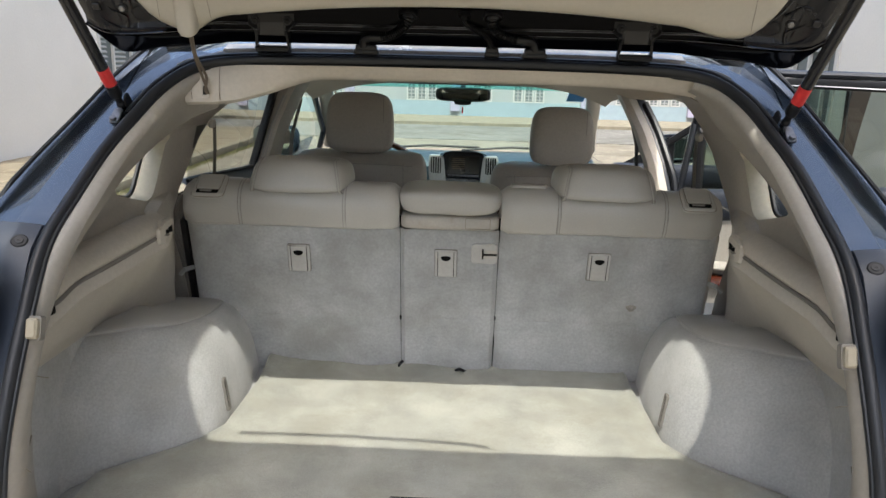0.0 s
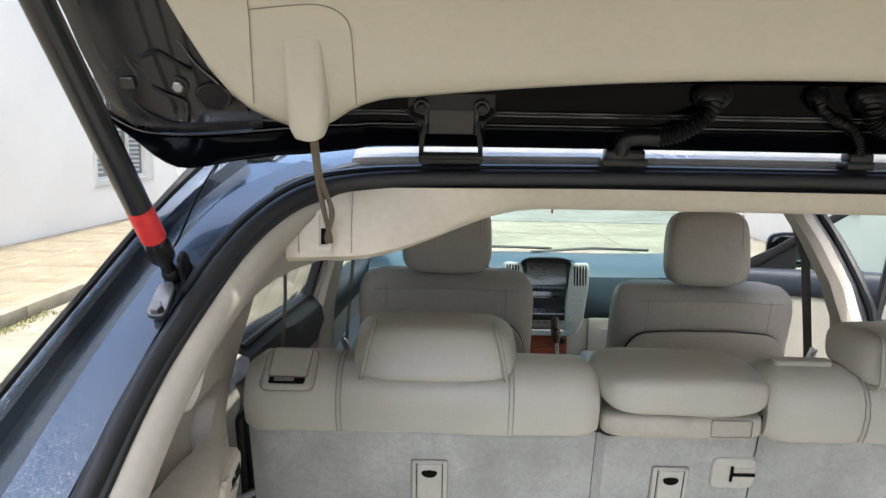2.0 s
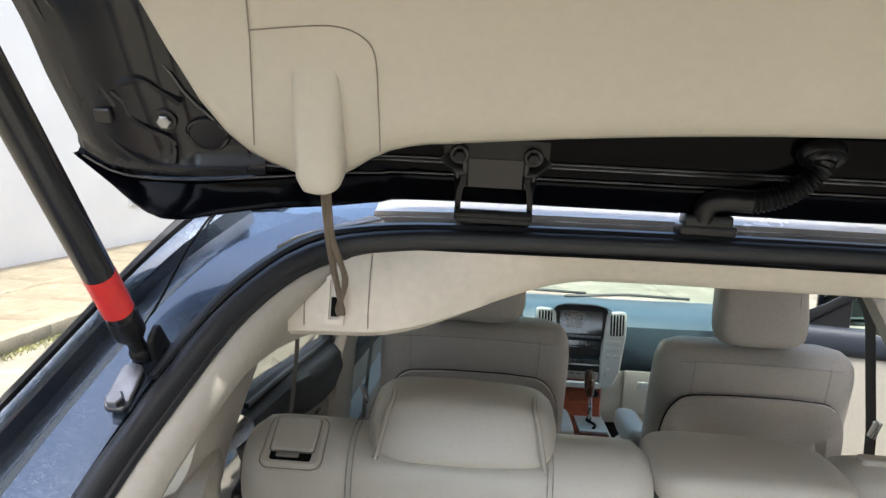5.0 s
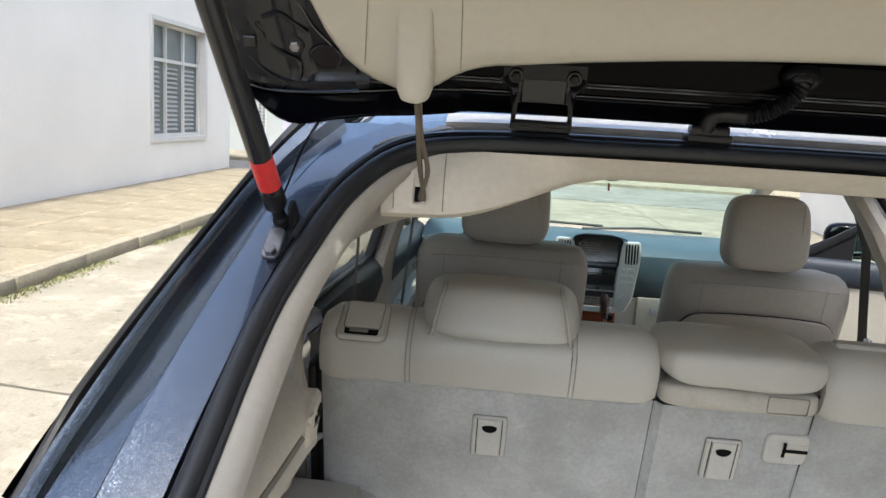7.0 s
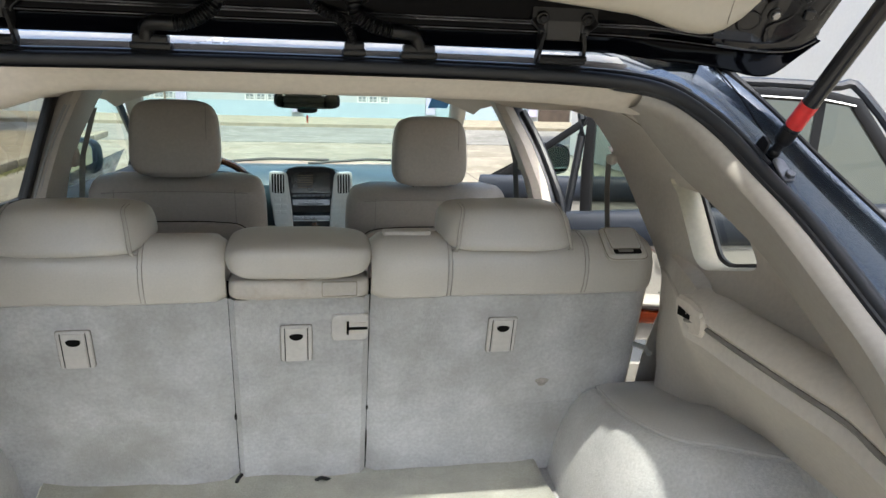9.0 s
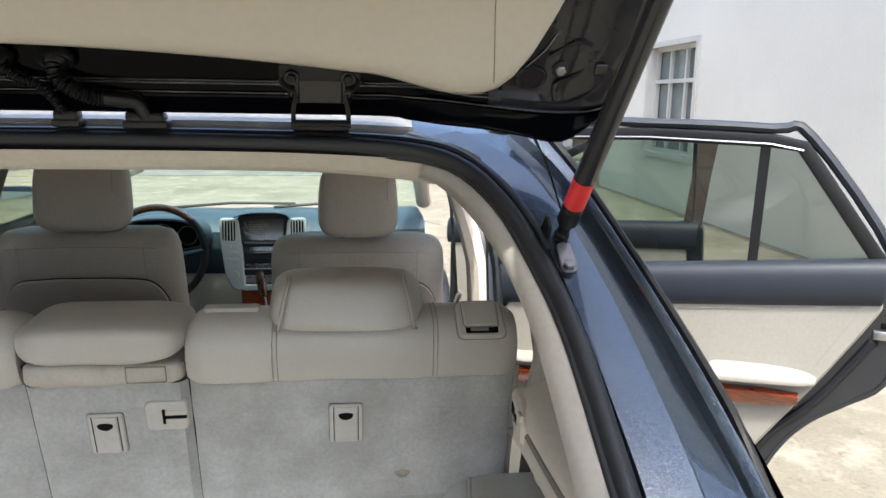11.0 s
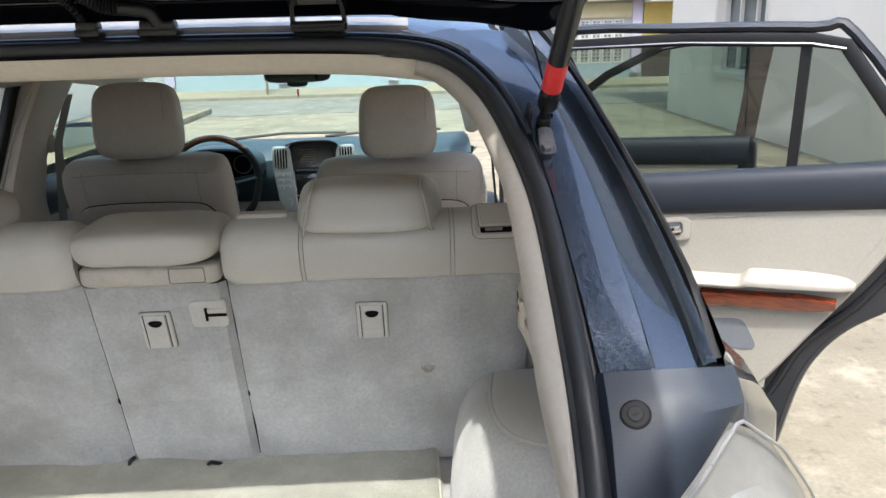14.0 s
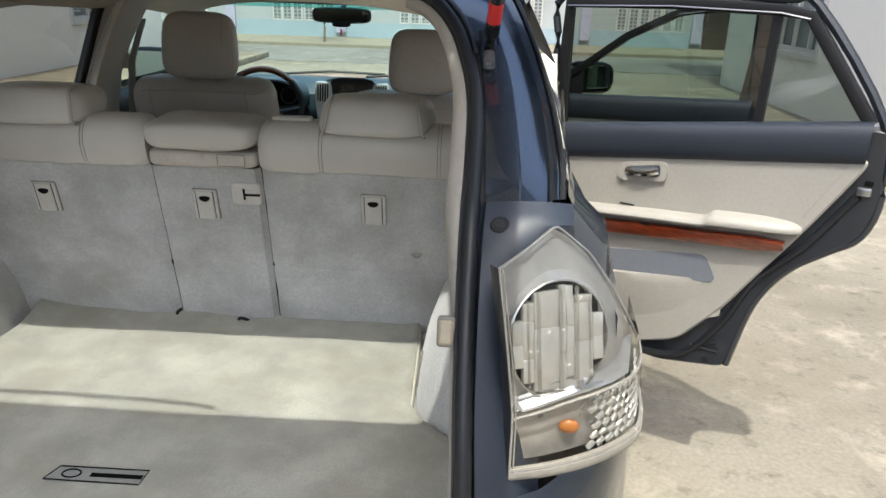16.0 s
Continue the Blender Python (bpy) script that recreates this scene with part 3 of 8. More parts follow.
part("cover", box((0.10, 0.10, 0.26), (-0.05, -0.14, 0.03), 0.015), TEAL, meter)
part("cable", tube(curve([(-0.03, 0.0, 0.14), (-0.05, 0.06, 0.5), (-0.03, 0.0, 1.1), (-0.03, 0.03, 3.5)], 6), 0.014, 6), CABLE, meter)
part("cable", tube(curve([(-0.04, 0.12, -0.14), (-0.07, 0.18, -0.25), (-0.04, 0.1, -0.2)], 6), 0.016, 6), CABLE, meter)

# row of buildings across the street
row_house = thing("row_house", "pale two-storey row house with grilled windows across the street", "building", (0.07, 23.5, 0.22))
row_house.scale = (0.86, 0.86, 0.86)
part("wall", box((70, 0.3, 9.5), (0, 0.15, 4.25)), FACADE, row_house, smooth=False)
part("roof", box((71, 6.0, 0.3), (0, 3.1, 9.15)), WALLBASE, row_house, smooth=False)
part("far_pavement", box((70, 3.4, 0.1), (0, -1.7, -0.21)), KERB, row_house, smooth=False)


def grille(x, z, w, h):
    """Small ventilation window of dark slats in a pale frame."""
    g = new("window")
    g.parent = row_house
    g.location = (x, 0, z)
    part("window_frame", frame_plate([(-w / 2 - .05, -.05), (w / 2 + .05, -.05), (w / 2 + .05, h + .05), (-w / 2 - .05, h + .05)],
                                     [(-w / 2, 0), (w / 2, 0), (w / 2, h), (-w / 2, h)], 0.05, basis((0, -0.04, 0), (1, 0, 0), (0, 0, 1))), WHITEFRAME, g, smooth=False)
    part("pane", box((w, 0.01, h), (0, -0.012, h / 2)), PANE, g, smooth=False)
    bm = bmesh.new()
    n = max(3, int(h / 0.12))
    for k in range(n):
        box((w, 0.02, 0.045), (0, -0.03, h * (k + 0.5) / n), bm=bm)
    box((0.05, 0.03, h), (0, -0.032, h / 2), bm=bm)
    part("slat", bm, LOUVRE, g, smooth=False)
    return g


first = None
for x in (-9.66, -9.3, -6.6, -6.24, -5.87, -5.46, -5.03, -4.71, -2.02, -1.64, -1.26, 0.4, 0.78, 1.9, 2.3, 2.7, 5.66, 6.08, 6.46, 6.87, 7.27, 7.67):
    if first is None:
        first = grille(x, 0.42, 0.25, 1.38)
    else:
        _g = copy_thing(first, first.matrix_world @ Matrix.Identity(4))
        _g.parent, _g.matrix_parent_inverse = row_house, Matrix.Identity(4)
        _g.matrix_basis = Matrix.Translation((x, 0, 0.42))
for x in (-8.3, -4.3, -0.4, 4.4, 8.30):
    part("pilaster", box((0.35, 0.12, 9.0), (x, -0.05, 4.5), 0.01), LILAC, row_house, smooth=False)
# ochre porch recess with a dark entrance, and pale yellow fascia beside it
part("porch_wall", box((1.25, 0.06, 1.25), (9.17, -0.03, 1.78), 0.01), YELLOW, row_house, smooth=False)
part("entrance", box((1.25, 0.05, 1.42), (9.17, -0.03, 0.45), 0.01), DARKDOOR, row_house, "dark brown entrance", smooth=False)
part("porch_canopy", box((1.5, 0.9, 0.10), (9.2, -0.45, 2.44), 0.01), LOUVRE, row_house, smooth=False)
part("fascia", box((3.55, 0.05, 0.52), (6.4, -0.03, 2.16), 0.01), FASCIA, row_house, "pale yellow fascia", smooth=False)
for x0, x1 in ((-8.1, -4.5), (-4.1, -0.6), (-0.2, 4.2), (4.6, 8.1)):
    part("dado", box((x1 - x0, 0.03, 0.62), ((x0 + x1) / 2, -0.015, 0.06), 0.005), DADO, row_house, "pale blue dado", smooth=False)
part("ledge", box((70, 0.5, 0.28), (0, -0.22, 2.62), 0.02), WHITEFRAME, row_house, smooth=False)
part("ledge", box((70, 0.4, 0.28), (0, -0.2, 5.35), 0.02), WHITEFRAME, row_house, smooth=False)
for z in (2.85, 5.62):
    for k in range(-6, 10):
        x = k * 1.28 + 0.35
        wall_window(basis((x, 0, z), (1, 0, 0), (0, 0, 1)) @ Matrix.Translation((0, 0, 0.22)), 1.1, 2.1, row_house, bars=2, cross=0.34, louvres=False)
sapling = thing("sapling", "thin young street tree in a planted ring", "tree", (-3.7, 21.2, 0))
part("trunk", tube(curve([(0, 0, 0), (0.02, 0, 0.6), (-0.03, 0, 1.3), (0.02, 0, 2.2)], 5), 0.035, 8, scale=[1 - 0.03 * k for k in range(16)]), BARK, sapling)
for k in range(5):
    a = k * 1.3
    part("limb", tube(curve([(0.0, 0, 1.4 + .15 * k), (.25 * math.cos(a), .25 * math.sin(a), 1.8 + .15 * k), (.5 * math.cos(a), .5 * math.sin(a), 2.1 + .15 * k)], 4), 0.014, 6), BARK, sapling)
bm = bmesh.new()
rng = random.Random(9)
for k in range(1500):
    c = Vector((rng.gauss(0, .45), rng.gauss(0, .45), 2.3 + rng.gauss(0, .35)))
    if noise.noise(c * 2.2) < -0.1:
        continue
    a = Vector((rng.uniform(-1, 1), rng.uniform(-1, 1), rng.uniform(-.6, .6))).normalized()
    b = a.cross(Vector((rng.uniform(-1, 1), rng.uniform(-1, 1), 1))).normalized()
    s = rng.uniform(.03, .06)
    q = [bm.verts.new(c + a * s * u + b * s * 0.5 * w) for u, w in ((-1, 0), (0, -1), (1, 0), (0, 1))]
    bm.faces.new(q)
part("crown", bm, LEAF, sapling, smooth=False)
part("planting_ring", tube([(0.45 * math.cos(k * .4488), 0.45 * math.sin(k * .4488), 0.03) for k in range(14)], 0.05, 6, closed=True), KERB, sapling)

# joints and cracks of the yard's slabs
def joint(points, w):
    """A shallow dirty joint, a little uneven."""
    ps = rail([(x, y, 0) for x, y in points], 60)
    rows = []
    for k, p in enumerate(ps):
        t = (ps[min(k + 1, 59)] - ps[max(k - 1, 0)]).normalized()
        nrm = Vector((-t.y, t.x, 0))
        o = 0.018 * noise.noise(p * 1.7) + 0.006 * noise.noise(p * 9)
        ww = w * (1 + 0.6 * noise.noise(p * 4))
        rows.append([p + nrm * (o - ww) + Vector((0, 0, 0.003)), p + nrm * o + Vector((0, 0, 0.0045)), p + nrm * (o + ww) + Vector((0, 0, 0.003))])
    part("slab_joint", loft(rows), JOINT, ground)


def slab_lines():
    joint([(-5.0, 4.62), (-3.0, 4.35), (-1.2, 4.2)], 0.012)
    joint([(-4.1, 9.4), (-1.0, 9.3), (4.6, 9.2)], 0.012)
    joint([(-4.1, 14.2), (0.0, 14.3), (5.2, 14.2)], 0.014)
    joint([(2.45, 7.0), (2.55, 11), (2.40, 16)], 0.011)
    joint([(3.4, 4.05), (4.2, 4.2), (5.3, 4.1)], 0.010)


slab_lines()
# worn slabs of the raised pavement
rngp = random.Random(5)
slab_mesh = None
for k in range(30):
    for j in range(2):
        y, x = -13.3 + k * 1.0, -6.0 + j * 1.15
        if slab_mesh is None:
            first_slab = part("paving_slab", box((1.12, 0.975, 0.05), (0, 0, 0), 0.008, 1), PAVE, pavement)
            slab_mesh = first_slab.data
            o = first_slab
        else:
            o = new("paving_slab", slab_mesh)
            o.parent = pavement
        o.location = (x + rngp.uniform(-.008, .008), y + rngp.uniform(-.008, .008), 0.080 + rngp.uniform(-.004, .004))
        o.rotation_euler = (rngp.uniform(-.004, .004), rngp.uniform(-.004, .004), rngp.uniform(-.01, .01))


# ---- the car: shell ----
car = thing("car", "dark slate-blue estate car with raised tailgate and open doors", "car")

# centre line of the tailgate seal, right half, from the roof down to the sill
SEAL_R = [(0, 1.632, 1.586), (0.30, 1.630, 1.583), (0.44, 1.624, 1.578), (0.515, 1.604, 1.563), (0.563, 1.552, 1.523),
          (0.590, 1.475, 1.468), (0.602, 1.390, 1.421), (0.603, 1.280, 1.360), (0.601, 1.178, 1.300), (0.601, 1.106, 1.200),
          (0.603, 1.056, 1.110), (0.606, 1.020, 1.020), (0.603, 0.992, 0.900), (0.588, 0.974, 0.790), (0.538, 0.962, 0.735),
          (0.30, 0.952, 0.712), (0, 0.948, 0.708)]
SEAL = curve(mirror_x(SEAL_R)[::-1] + SEAL_R[1:-1], 4, closed=True)
HALF = curve(SEAL_R, 4)

part("weatherstrip", tube(SEAL, 0.0100, 12, closed=True), RUBBER, car, "black rubber tailgate weatherstrip")


def inward(pts, i, d):
    """Point d metres into the opening from the seal's centre line."""
    p = pts[i]
    t = (pts[min(i + 1, len(pts) - 1)] - pts[max(i - 1, 0)]).normalized()
    c = Vector((0, p.y + 0.02, min(p.z, 1.36))) - p
    c -= t * c.dot(t)
    return p + c.normalized() * d


lip_half = [inward(HALF, i, 0.0092) + Vector((0, 0.003, 0)) for i in range(len(HALF))]
lip = [Vector((-p.x, p.y, p.z)) for p in lip_half[::-1]] + lip_half[1:-1]
part("weatherstrip", tube(lip, 0.0044, 8, closed=True), RUBBER, car, "inner lip of the rubber seal")


OUT_R = [(0.64, 1.70, 1.612), (0.672, 1.60, 1.545), (0.700, 1.50, 1.475), (0.716, 1.39, 1.415), (0.722, 1.28, 1.362), (0.718, 1.222, 1.3405)]


N = 26
inner_edge = rail(curve([(0.44, 1.640, 1.588), (0.53, 1.612, 1.572), (0.578, 1.556, 1.530), (0.604, 1.478, 1.474), (0.612, 1.39, 1.424),
                         (0.615, 1.28, 1.362), (0.616, 1.222, 1.3245)], 6), N)
outer_edge = rail(curve(OUT_R, 6), N)
for s in (-1, 1):
    rows = []
    for i, (a, b) in enumerate(zip(inner_edge, outer_edge)):
        row = []
        f = 0.35 + 0.65 * min(1.0, (N - 1 - i) / 6)
        for u, dz in ((0, -.014), (0.03, -.006), (0.3, -0.002), (0.44, -0.0015), (0.46, -0.0055), (0.66, -0.010), (0.74, -0.014), (0.78, -0.015), (0.81, -0.002), (0.84, 0.001), (0.90, 0.0035), (0.915, 0.002)):
            p = a.lerp(b, u)
            row.append((p.x * s, p.y, p.z + (dz * f if dz > -0.0139 or u > 0.5 else dz)))
        rows.append(row)
    rows.append([(x, y - 0.014, z - 0.006) for x, y, z in rows[-1]])
    part("seal_flange", loft([[(s * (p.x - 0.030), p.y + 0.004, p.z - 0.018), (s * (p.x - 0.004), p.y, p.z - 0.008), (s * (p.x + 0.004), p.y, p.z - 0.009)] for p in inner_edge]), RUBBER, car)
    part("gutter_panel", loft(rows), PAINT, car, "slate-blue painted tailgate gutter", angle=24)
    rows = []
    for i, (a, b) in enumerate(zip(inner_edge, outer_edge)):
        row = []
        f = min(1.0, (N - 1 - i) / 4)
        for u, dz in ((0.912, 0.0), (0.916, -0.006), (0.93, -0.006), (0.94, 0.005), (0.97, 0.007), (1.0, 0.005), (1.015, -0.01), (1.015, -0.03)):
            p = a.lerp(b, u)
            row.append((p.x * s, p.y, p.z + dz * f - 0.010 * (1 - f)))
        rows.append(row)
    part("edge_molding", loft(rows), BLACKPLASTIC, car, "black edge molding along the rear pillar")
    # seam between roof and quarter panel
    part("panel_gap", tube(curve(side(s, [(0.632, 1.520, 1.4965), (0.630, 1.56, 1.522), (0.628, 1.62, 1.566), (0.618, 1.70, 1.617)]), 6), 0.0012, 5), DARKHOLE, car)

for s in (-1, 1):
    # outer skin of the rear pillar, from the molding down to the belt line
    rows = []
    for p in outer_edge:
        rows.append([(s * (p.x + a), p.y + b, p.z + c) for a, b, c in ((0.004, 0.0, -0.004), (0.012, 0.02, -0.02), (0.022, 0.03, -0.05), (0.035, 0.035, -0.10), (0.05, 0.04, -0.18))])
    part("pillar_skin", loft(rows), PAINT, car, "slate-blue outer rear pillar")
    part("inner_shell", loft([[(s * 0.77, y, 0.5), (s * 0.79, y, 1.0), (s * 0.785, y, 1.205)] for y in (1.15, 1.5, 1.8, 2.06)]), BLACKPLASTIC, car)
    part("window_surround", loft([[(s * 0.745, y, 1.45), (s * 0.725, y, 1.49), (s * 0.69, y, 1.555)] for y in (1.70, 1.85, 2.0, 2.16)]), BLACKPLASTIC, car)

# roof skin
rows = []
for y, z in ((1.655, 1.594), (1.68, 1.603), (1.72, 1.622), (1.9, 1.655), (2.3, 1.682), (2.8, 1.682), (3.2, 1.655), (3.48, 1.60)):
    row = []
    for k in range(-10, 11):
        x = k / 10 * 0.64
        row.append((x, y, z - 0.05 * abs(k / 10) ** 3.2))
    rows.append(row)
thicken(part("roof", loft(rows), PAINT, car, "slate-blue painted roof skin"), 0.02)
for s in (-1, 1):
    # roof side: cant rail from the tailgate corner to the windscreen
    rows = []
    for y, x, z in ((1.665, 0.662, 1.566), (1.75, 0.675, 1.575), (2.0, 0.69, 1.585), (2.4, 0.715, 1.60), (2.7, 0.73, 1.60), (3.0, 0.725, 1.588), (3.45, 0.64, 1.535)):
        rows.append([(s * xx, y, zz) for xx, zz in ((x - 0.05, z + 0.045), (x - .01, z + 0.028), (x + 0.018, z - 0.01), (x + 0.02, z - 0.05), (x - 0.01, z - .065), (x - 0.045, z - 0.055))])
    part("cant_rail", loft(rows), PAINT, car, "painted roof side rail", angle=80)
    part("roof_rail", tube(curve(side(s, [(0.63, 1.85, 1.63), (0.645, 2.0, 1.668), (0.65, 2.5, 1.695), (0.645, 3.0, 1.672), (0.63, 3.2, 1.635)]), 6), 0.014, 8), BLACKPLASTIC, car)
# painted drip channel between the roof edge and the seal, pale for reflected sky
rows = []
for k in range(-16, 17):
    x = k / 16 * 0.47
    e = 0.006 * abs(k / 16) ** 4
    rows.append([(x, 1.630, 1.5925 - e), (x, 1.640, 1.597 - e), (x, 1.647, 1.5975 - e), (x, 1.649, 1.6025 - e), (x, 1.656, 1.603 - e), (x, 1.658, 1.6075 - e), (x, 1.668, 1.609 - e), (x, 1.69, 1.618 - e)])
part("drip_channel", loft(rows), CHANNELGLEAM, car, "painted drip channel under the tailgate, coloured pale for its sky reflection")

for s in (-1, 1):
    # the channel narrows out round the corner, and its pale gleam colour with it
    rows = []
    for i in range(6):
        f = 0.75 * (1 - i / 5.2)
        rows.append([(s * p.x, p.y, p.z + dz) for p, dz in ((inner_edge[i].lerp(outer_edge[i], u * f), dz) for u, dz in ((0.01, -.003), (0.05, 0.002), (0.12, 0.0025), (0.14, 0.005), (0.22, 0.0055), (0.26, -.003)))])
    part("drip_channel", loft(rows), CHANNELGLEAM, car)
lip_r = curve([(0.0, 1.637, 1.5945), (0.20, 1.637, 1.5942), (0.38, 1.635, 1.5915), (0.47, 1.628, 1.586), (0.525, 1.612, 1.573), (0.566, 1.570, 1.5425), (0.590, 1.522, 1.507), (0.600, 1.485, 1.482)], 5)
part("channel_lip", tube([Vector((-q.x, q.y, q.z)) for q in lip_r[:0:-1]] + lip_r, 0.0075, 8, ry=0.005, scale=[1 - 0.55 * max(0.0, (abs(k) / (len(lip_r) - 1) - 0.5) / 0.5) for k in range(1 - len(lip_r), len(lip_r))]), RUBBER, car, "grey-black upper lip of the seal")

# quarter panels and rear corners below the lamps
for s in (-1, 1):
    rows = []
    ys = [1.205, 1.25, 1.34, 1.5, 1.7, 1.95, 2.18]
    wid = [0.722, 0.728, 0.734, 0.738, 0.742, 0.745, 0.748]
    zs = [1.318, 1.335, 1.345, 1.30, 1.245, 1.235, 1.235]
    for y, w, z in zip(ys, wid, zs):
        f = min(1.0, (y - 1.10) / 0.35)
        f = math.sqrt(max(0.0, 1 - (1 - f) ** 2))
        arch = max(0.0, 0.76 - max(0.0, abs(y - 1.97) - 0.0) ** 2 * 3.0) if abs(y - 1.97) < 0.4 else 0.40
        lo = max(0.42, arch)
        row = [(w - 0.012, y, z - .004), (w - .004, y, z - 0.014)]
        for u in (0.06, 0.14, 0.25, 0.4, 0.6, 0.8, 1.0):
            zz = (z - 0.02) + (lo - z + 0.02) * u
            full = 0.745 + 0.150 * math.sin(min(1.0, max(0.0, 1.40 - zz) / 0.55) * math.pi / 2)
            row.append((w + (full - w) * f - 0.03 * max(0.0, 1 - (y - 1.16) / 0.27) * (1 if zz < 1.26 else 0.2), y, zz))
        row = [(s * a, b, c) for a, b, c in row]
        rows.append(row)
    part("quarter_panel", loft(rows), PAINT, car, "slate-blue rear quarter panel")
    # bumper corner
    rows = []
    for z, o in ((1.0, -0.012), (0.985, 0.0), (0.93, 0.022), (0.84, 0.05), (0.70, 0.06), (0.55, 0.055), (0.42, 0.02)):
        rows.append([(s * x, y - (o if x < .84 else o * .5), (z if x > 0.62 else min(z, 0.69 + 0.5 * max(0.0, x - 0.5))) + (0.22 * max(0.0, x - 0.66) if z > 0.98 else 0)) for x, y in ((0.0, 0.975), (0.4, 0.985), (0.58, 1.005), (0.64, 1.035), (0.70, 1.06), (0.78, 1.13), (0.84, 1.24), (0.885, 1.40), (0.90, 1.58))])
    part("bumper", loft(rows), PAINT, car, "slate-blue rear bumper")
    # painted closing panel between seal and lamp, with its screw
    rows = []
    for zi, zo, xi, xo, yi, yo in ((1.319, 1.322, .616, .716, 1.222, 1.216), (1.3245, 1.3285, .616, .717, 1.216, 1.210), (1.314, 1.319, .615, .718, 1.198, 1.198), (1.296, 1.309, .613, .716, 1.172, 1.182), (1.26, 1.285, .612, .700, 1.148, 1.175), (1.21, 1.240, .611, .690, 1.120, 1.160), (1.16, 1.165, .611, .685, 1.096, 1.135), (1.10, 1.10, .612, .675, 1.068, 1.100), (1.02, 1.02, .616, .664, 1.036, 1.062), (0.94, .94, .617, .68, 1.008, 1.030), (0.86, .86, .604, .70, 0.987, 1.005)):
        rows.append([(s * (xi - 0.022), yi + 0.020, zi - 0.014), (s * xi, yi + 0.010, zi - 0.006), (s * (xi + .004), yi, zi), (s * (xi * .7 + xo * .3), yi * .7 + yo * .3 - .005, zi * .7 + zo * .3 + 0.003), (s * (xi * .3 + xo * .7), yi * .3 + yo * .7 - .005, zi * .3 + zo * .7 + 0.003), (s * xo, yo, zo), (s * (xo + .012), yo + .012, zo - 0.004), (s * (xo + (.034 if zo < 1.30 else .016)), yo + .030, zo - 0.016)])
    part("closing_panel", loft(rows), NAVYSATIN, car, "dark blue plastic corner cover with a screw")
    m = basis((s * 0.637, 1.1795, 1.3060), (0.025, -0.002 * s, 0.006 * s), (0, 0.030, 0.024)) @ Matrix.Diagonal((0.86, 0.86, 0.6, 1)) @ Matrix.Translation((0, 0, 0.003))
    sc = part("screw", plate(circle(0.0140, 18), 0.006, m @ Matrix.Translation((0, 0, 0.002)), 0.002), BLACKPLASTIC, car, "dark plastic trim screw")
    part("screw_head", plate(circle(0.0075, 14), 0.004, m @ Matrix.Translation((0, 0, 0.004)), 0.001), RUBBER, sc)
    part("cross_slot", box((0.006, 0.0014, 0.002), (0, 0, 0), bm=None), BLACKPLASTIC, sc).matrix_local = m @ Matrix.Translation((0, 0, 0.0045))
    part("cross_slot", box((0.0014, 0.006, 0.002), (0, 0, 0), bm=None), BLACKPLASTIC, sc).matrix_local = m @ Matrix.Translation((0, 0, 0.0045))


# ---- tail lamps ----
LAMP_LOW = [(0.660, 1.060, 1.030), (0.700, 1.064, 1.035), (0.735, 1.074, 1.038), (0.770, 1.090, 1.041), (0.800, 1.111, 1.043), (0.828, 1.145, 1.041), (0.843, 1.190, 1.040), (0.852, 1.250, 1.040)]
LAMP_MID = [(0.660, 1.066, 1.108), (0.694, 1.069, 1.119), (0.727, 1.079, 1.128), (0.760, 1.094, 1.133), (0.790, 1.116, 1.135), (0.816, 1.150, 1.133), (0.832, 1.195, 1.130), (0.842, 1.250, 1.125)]
LAMP_TOP = [(0.635, 1.083, 1.287), (0.664, 1.108, 1.300), (0.701, 1.143, 1.321), (0.745, 1.160, 1.283), (0.778, 1.175, 1.237), (0.805, 1.192, 1.192), (0.824, 1.215, 1.158), (0.837, 1.250, 1.132)]
NU = 42
LAMP_CURVES = [rail(curve(c, 6), NU + 1) for c in (LAMP_LOW, LAMP_MID)] + [[Vector(p) for p in c] for c in (LAMP_TOP,)]
LAMP_CURVES[2] = rail(LAMP_TOP, NU + 1)


def lamp_face(u, v, deep=0.0):
    """Point of the lamp's outer face: u from the inner edge round to the side, v from the bottom (0) over the divider (0.3) to the top (1)."""
    f = min(max(u, 0.0), 1.0) * NU
    i = min(int(f), NU - 1)
    lo, mid, hi = (c[i].lerp(c[i + 1], f - i) for c in LAMP_CURVES)
    p = lo.lerp(mid, v / 0.3) if v < 0.3 else mid.lerp(hi, (v - 0.3) / 0.7)
    w = max(0.0, (v - 0.3) / 0.7)
    out = Vector((0.35 + 0.6 * u, -(1.0 - 0.55 * u), 0.25)).normalized()
    return p + out * (0.007 * math.sin(w * math.pi) * math.sin(min(1.0, 0.15 + u) * math.pi) - deep)


def lamp_at(x, z, deep=0.0):
    """Point of the face over a given x and z."""
    best, pick = 9.0, (0.5, 0.6)
    for i in range(36):
        for j in range(24):
            p = lamp_face(i / 46, 0.2 + 0.8 * j / 23)
            d = (p.x - x) ** 2 + (p.z - z) ** 2
            if d < best:
                best, pick = d, (i / 46, 0.2 + 0.8 * j / 23)
    p = lamp_face(*pick, deep)
    return Vector((x, p.y, z))


LAMP_C = (0.7105, 1.1955)


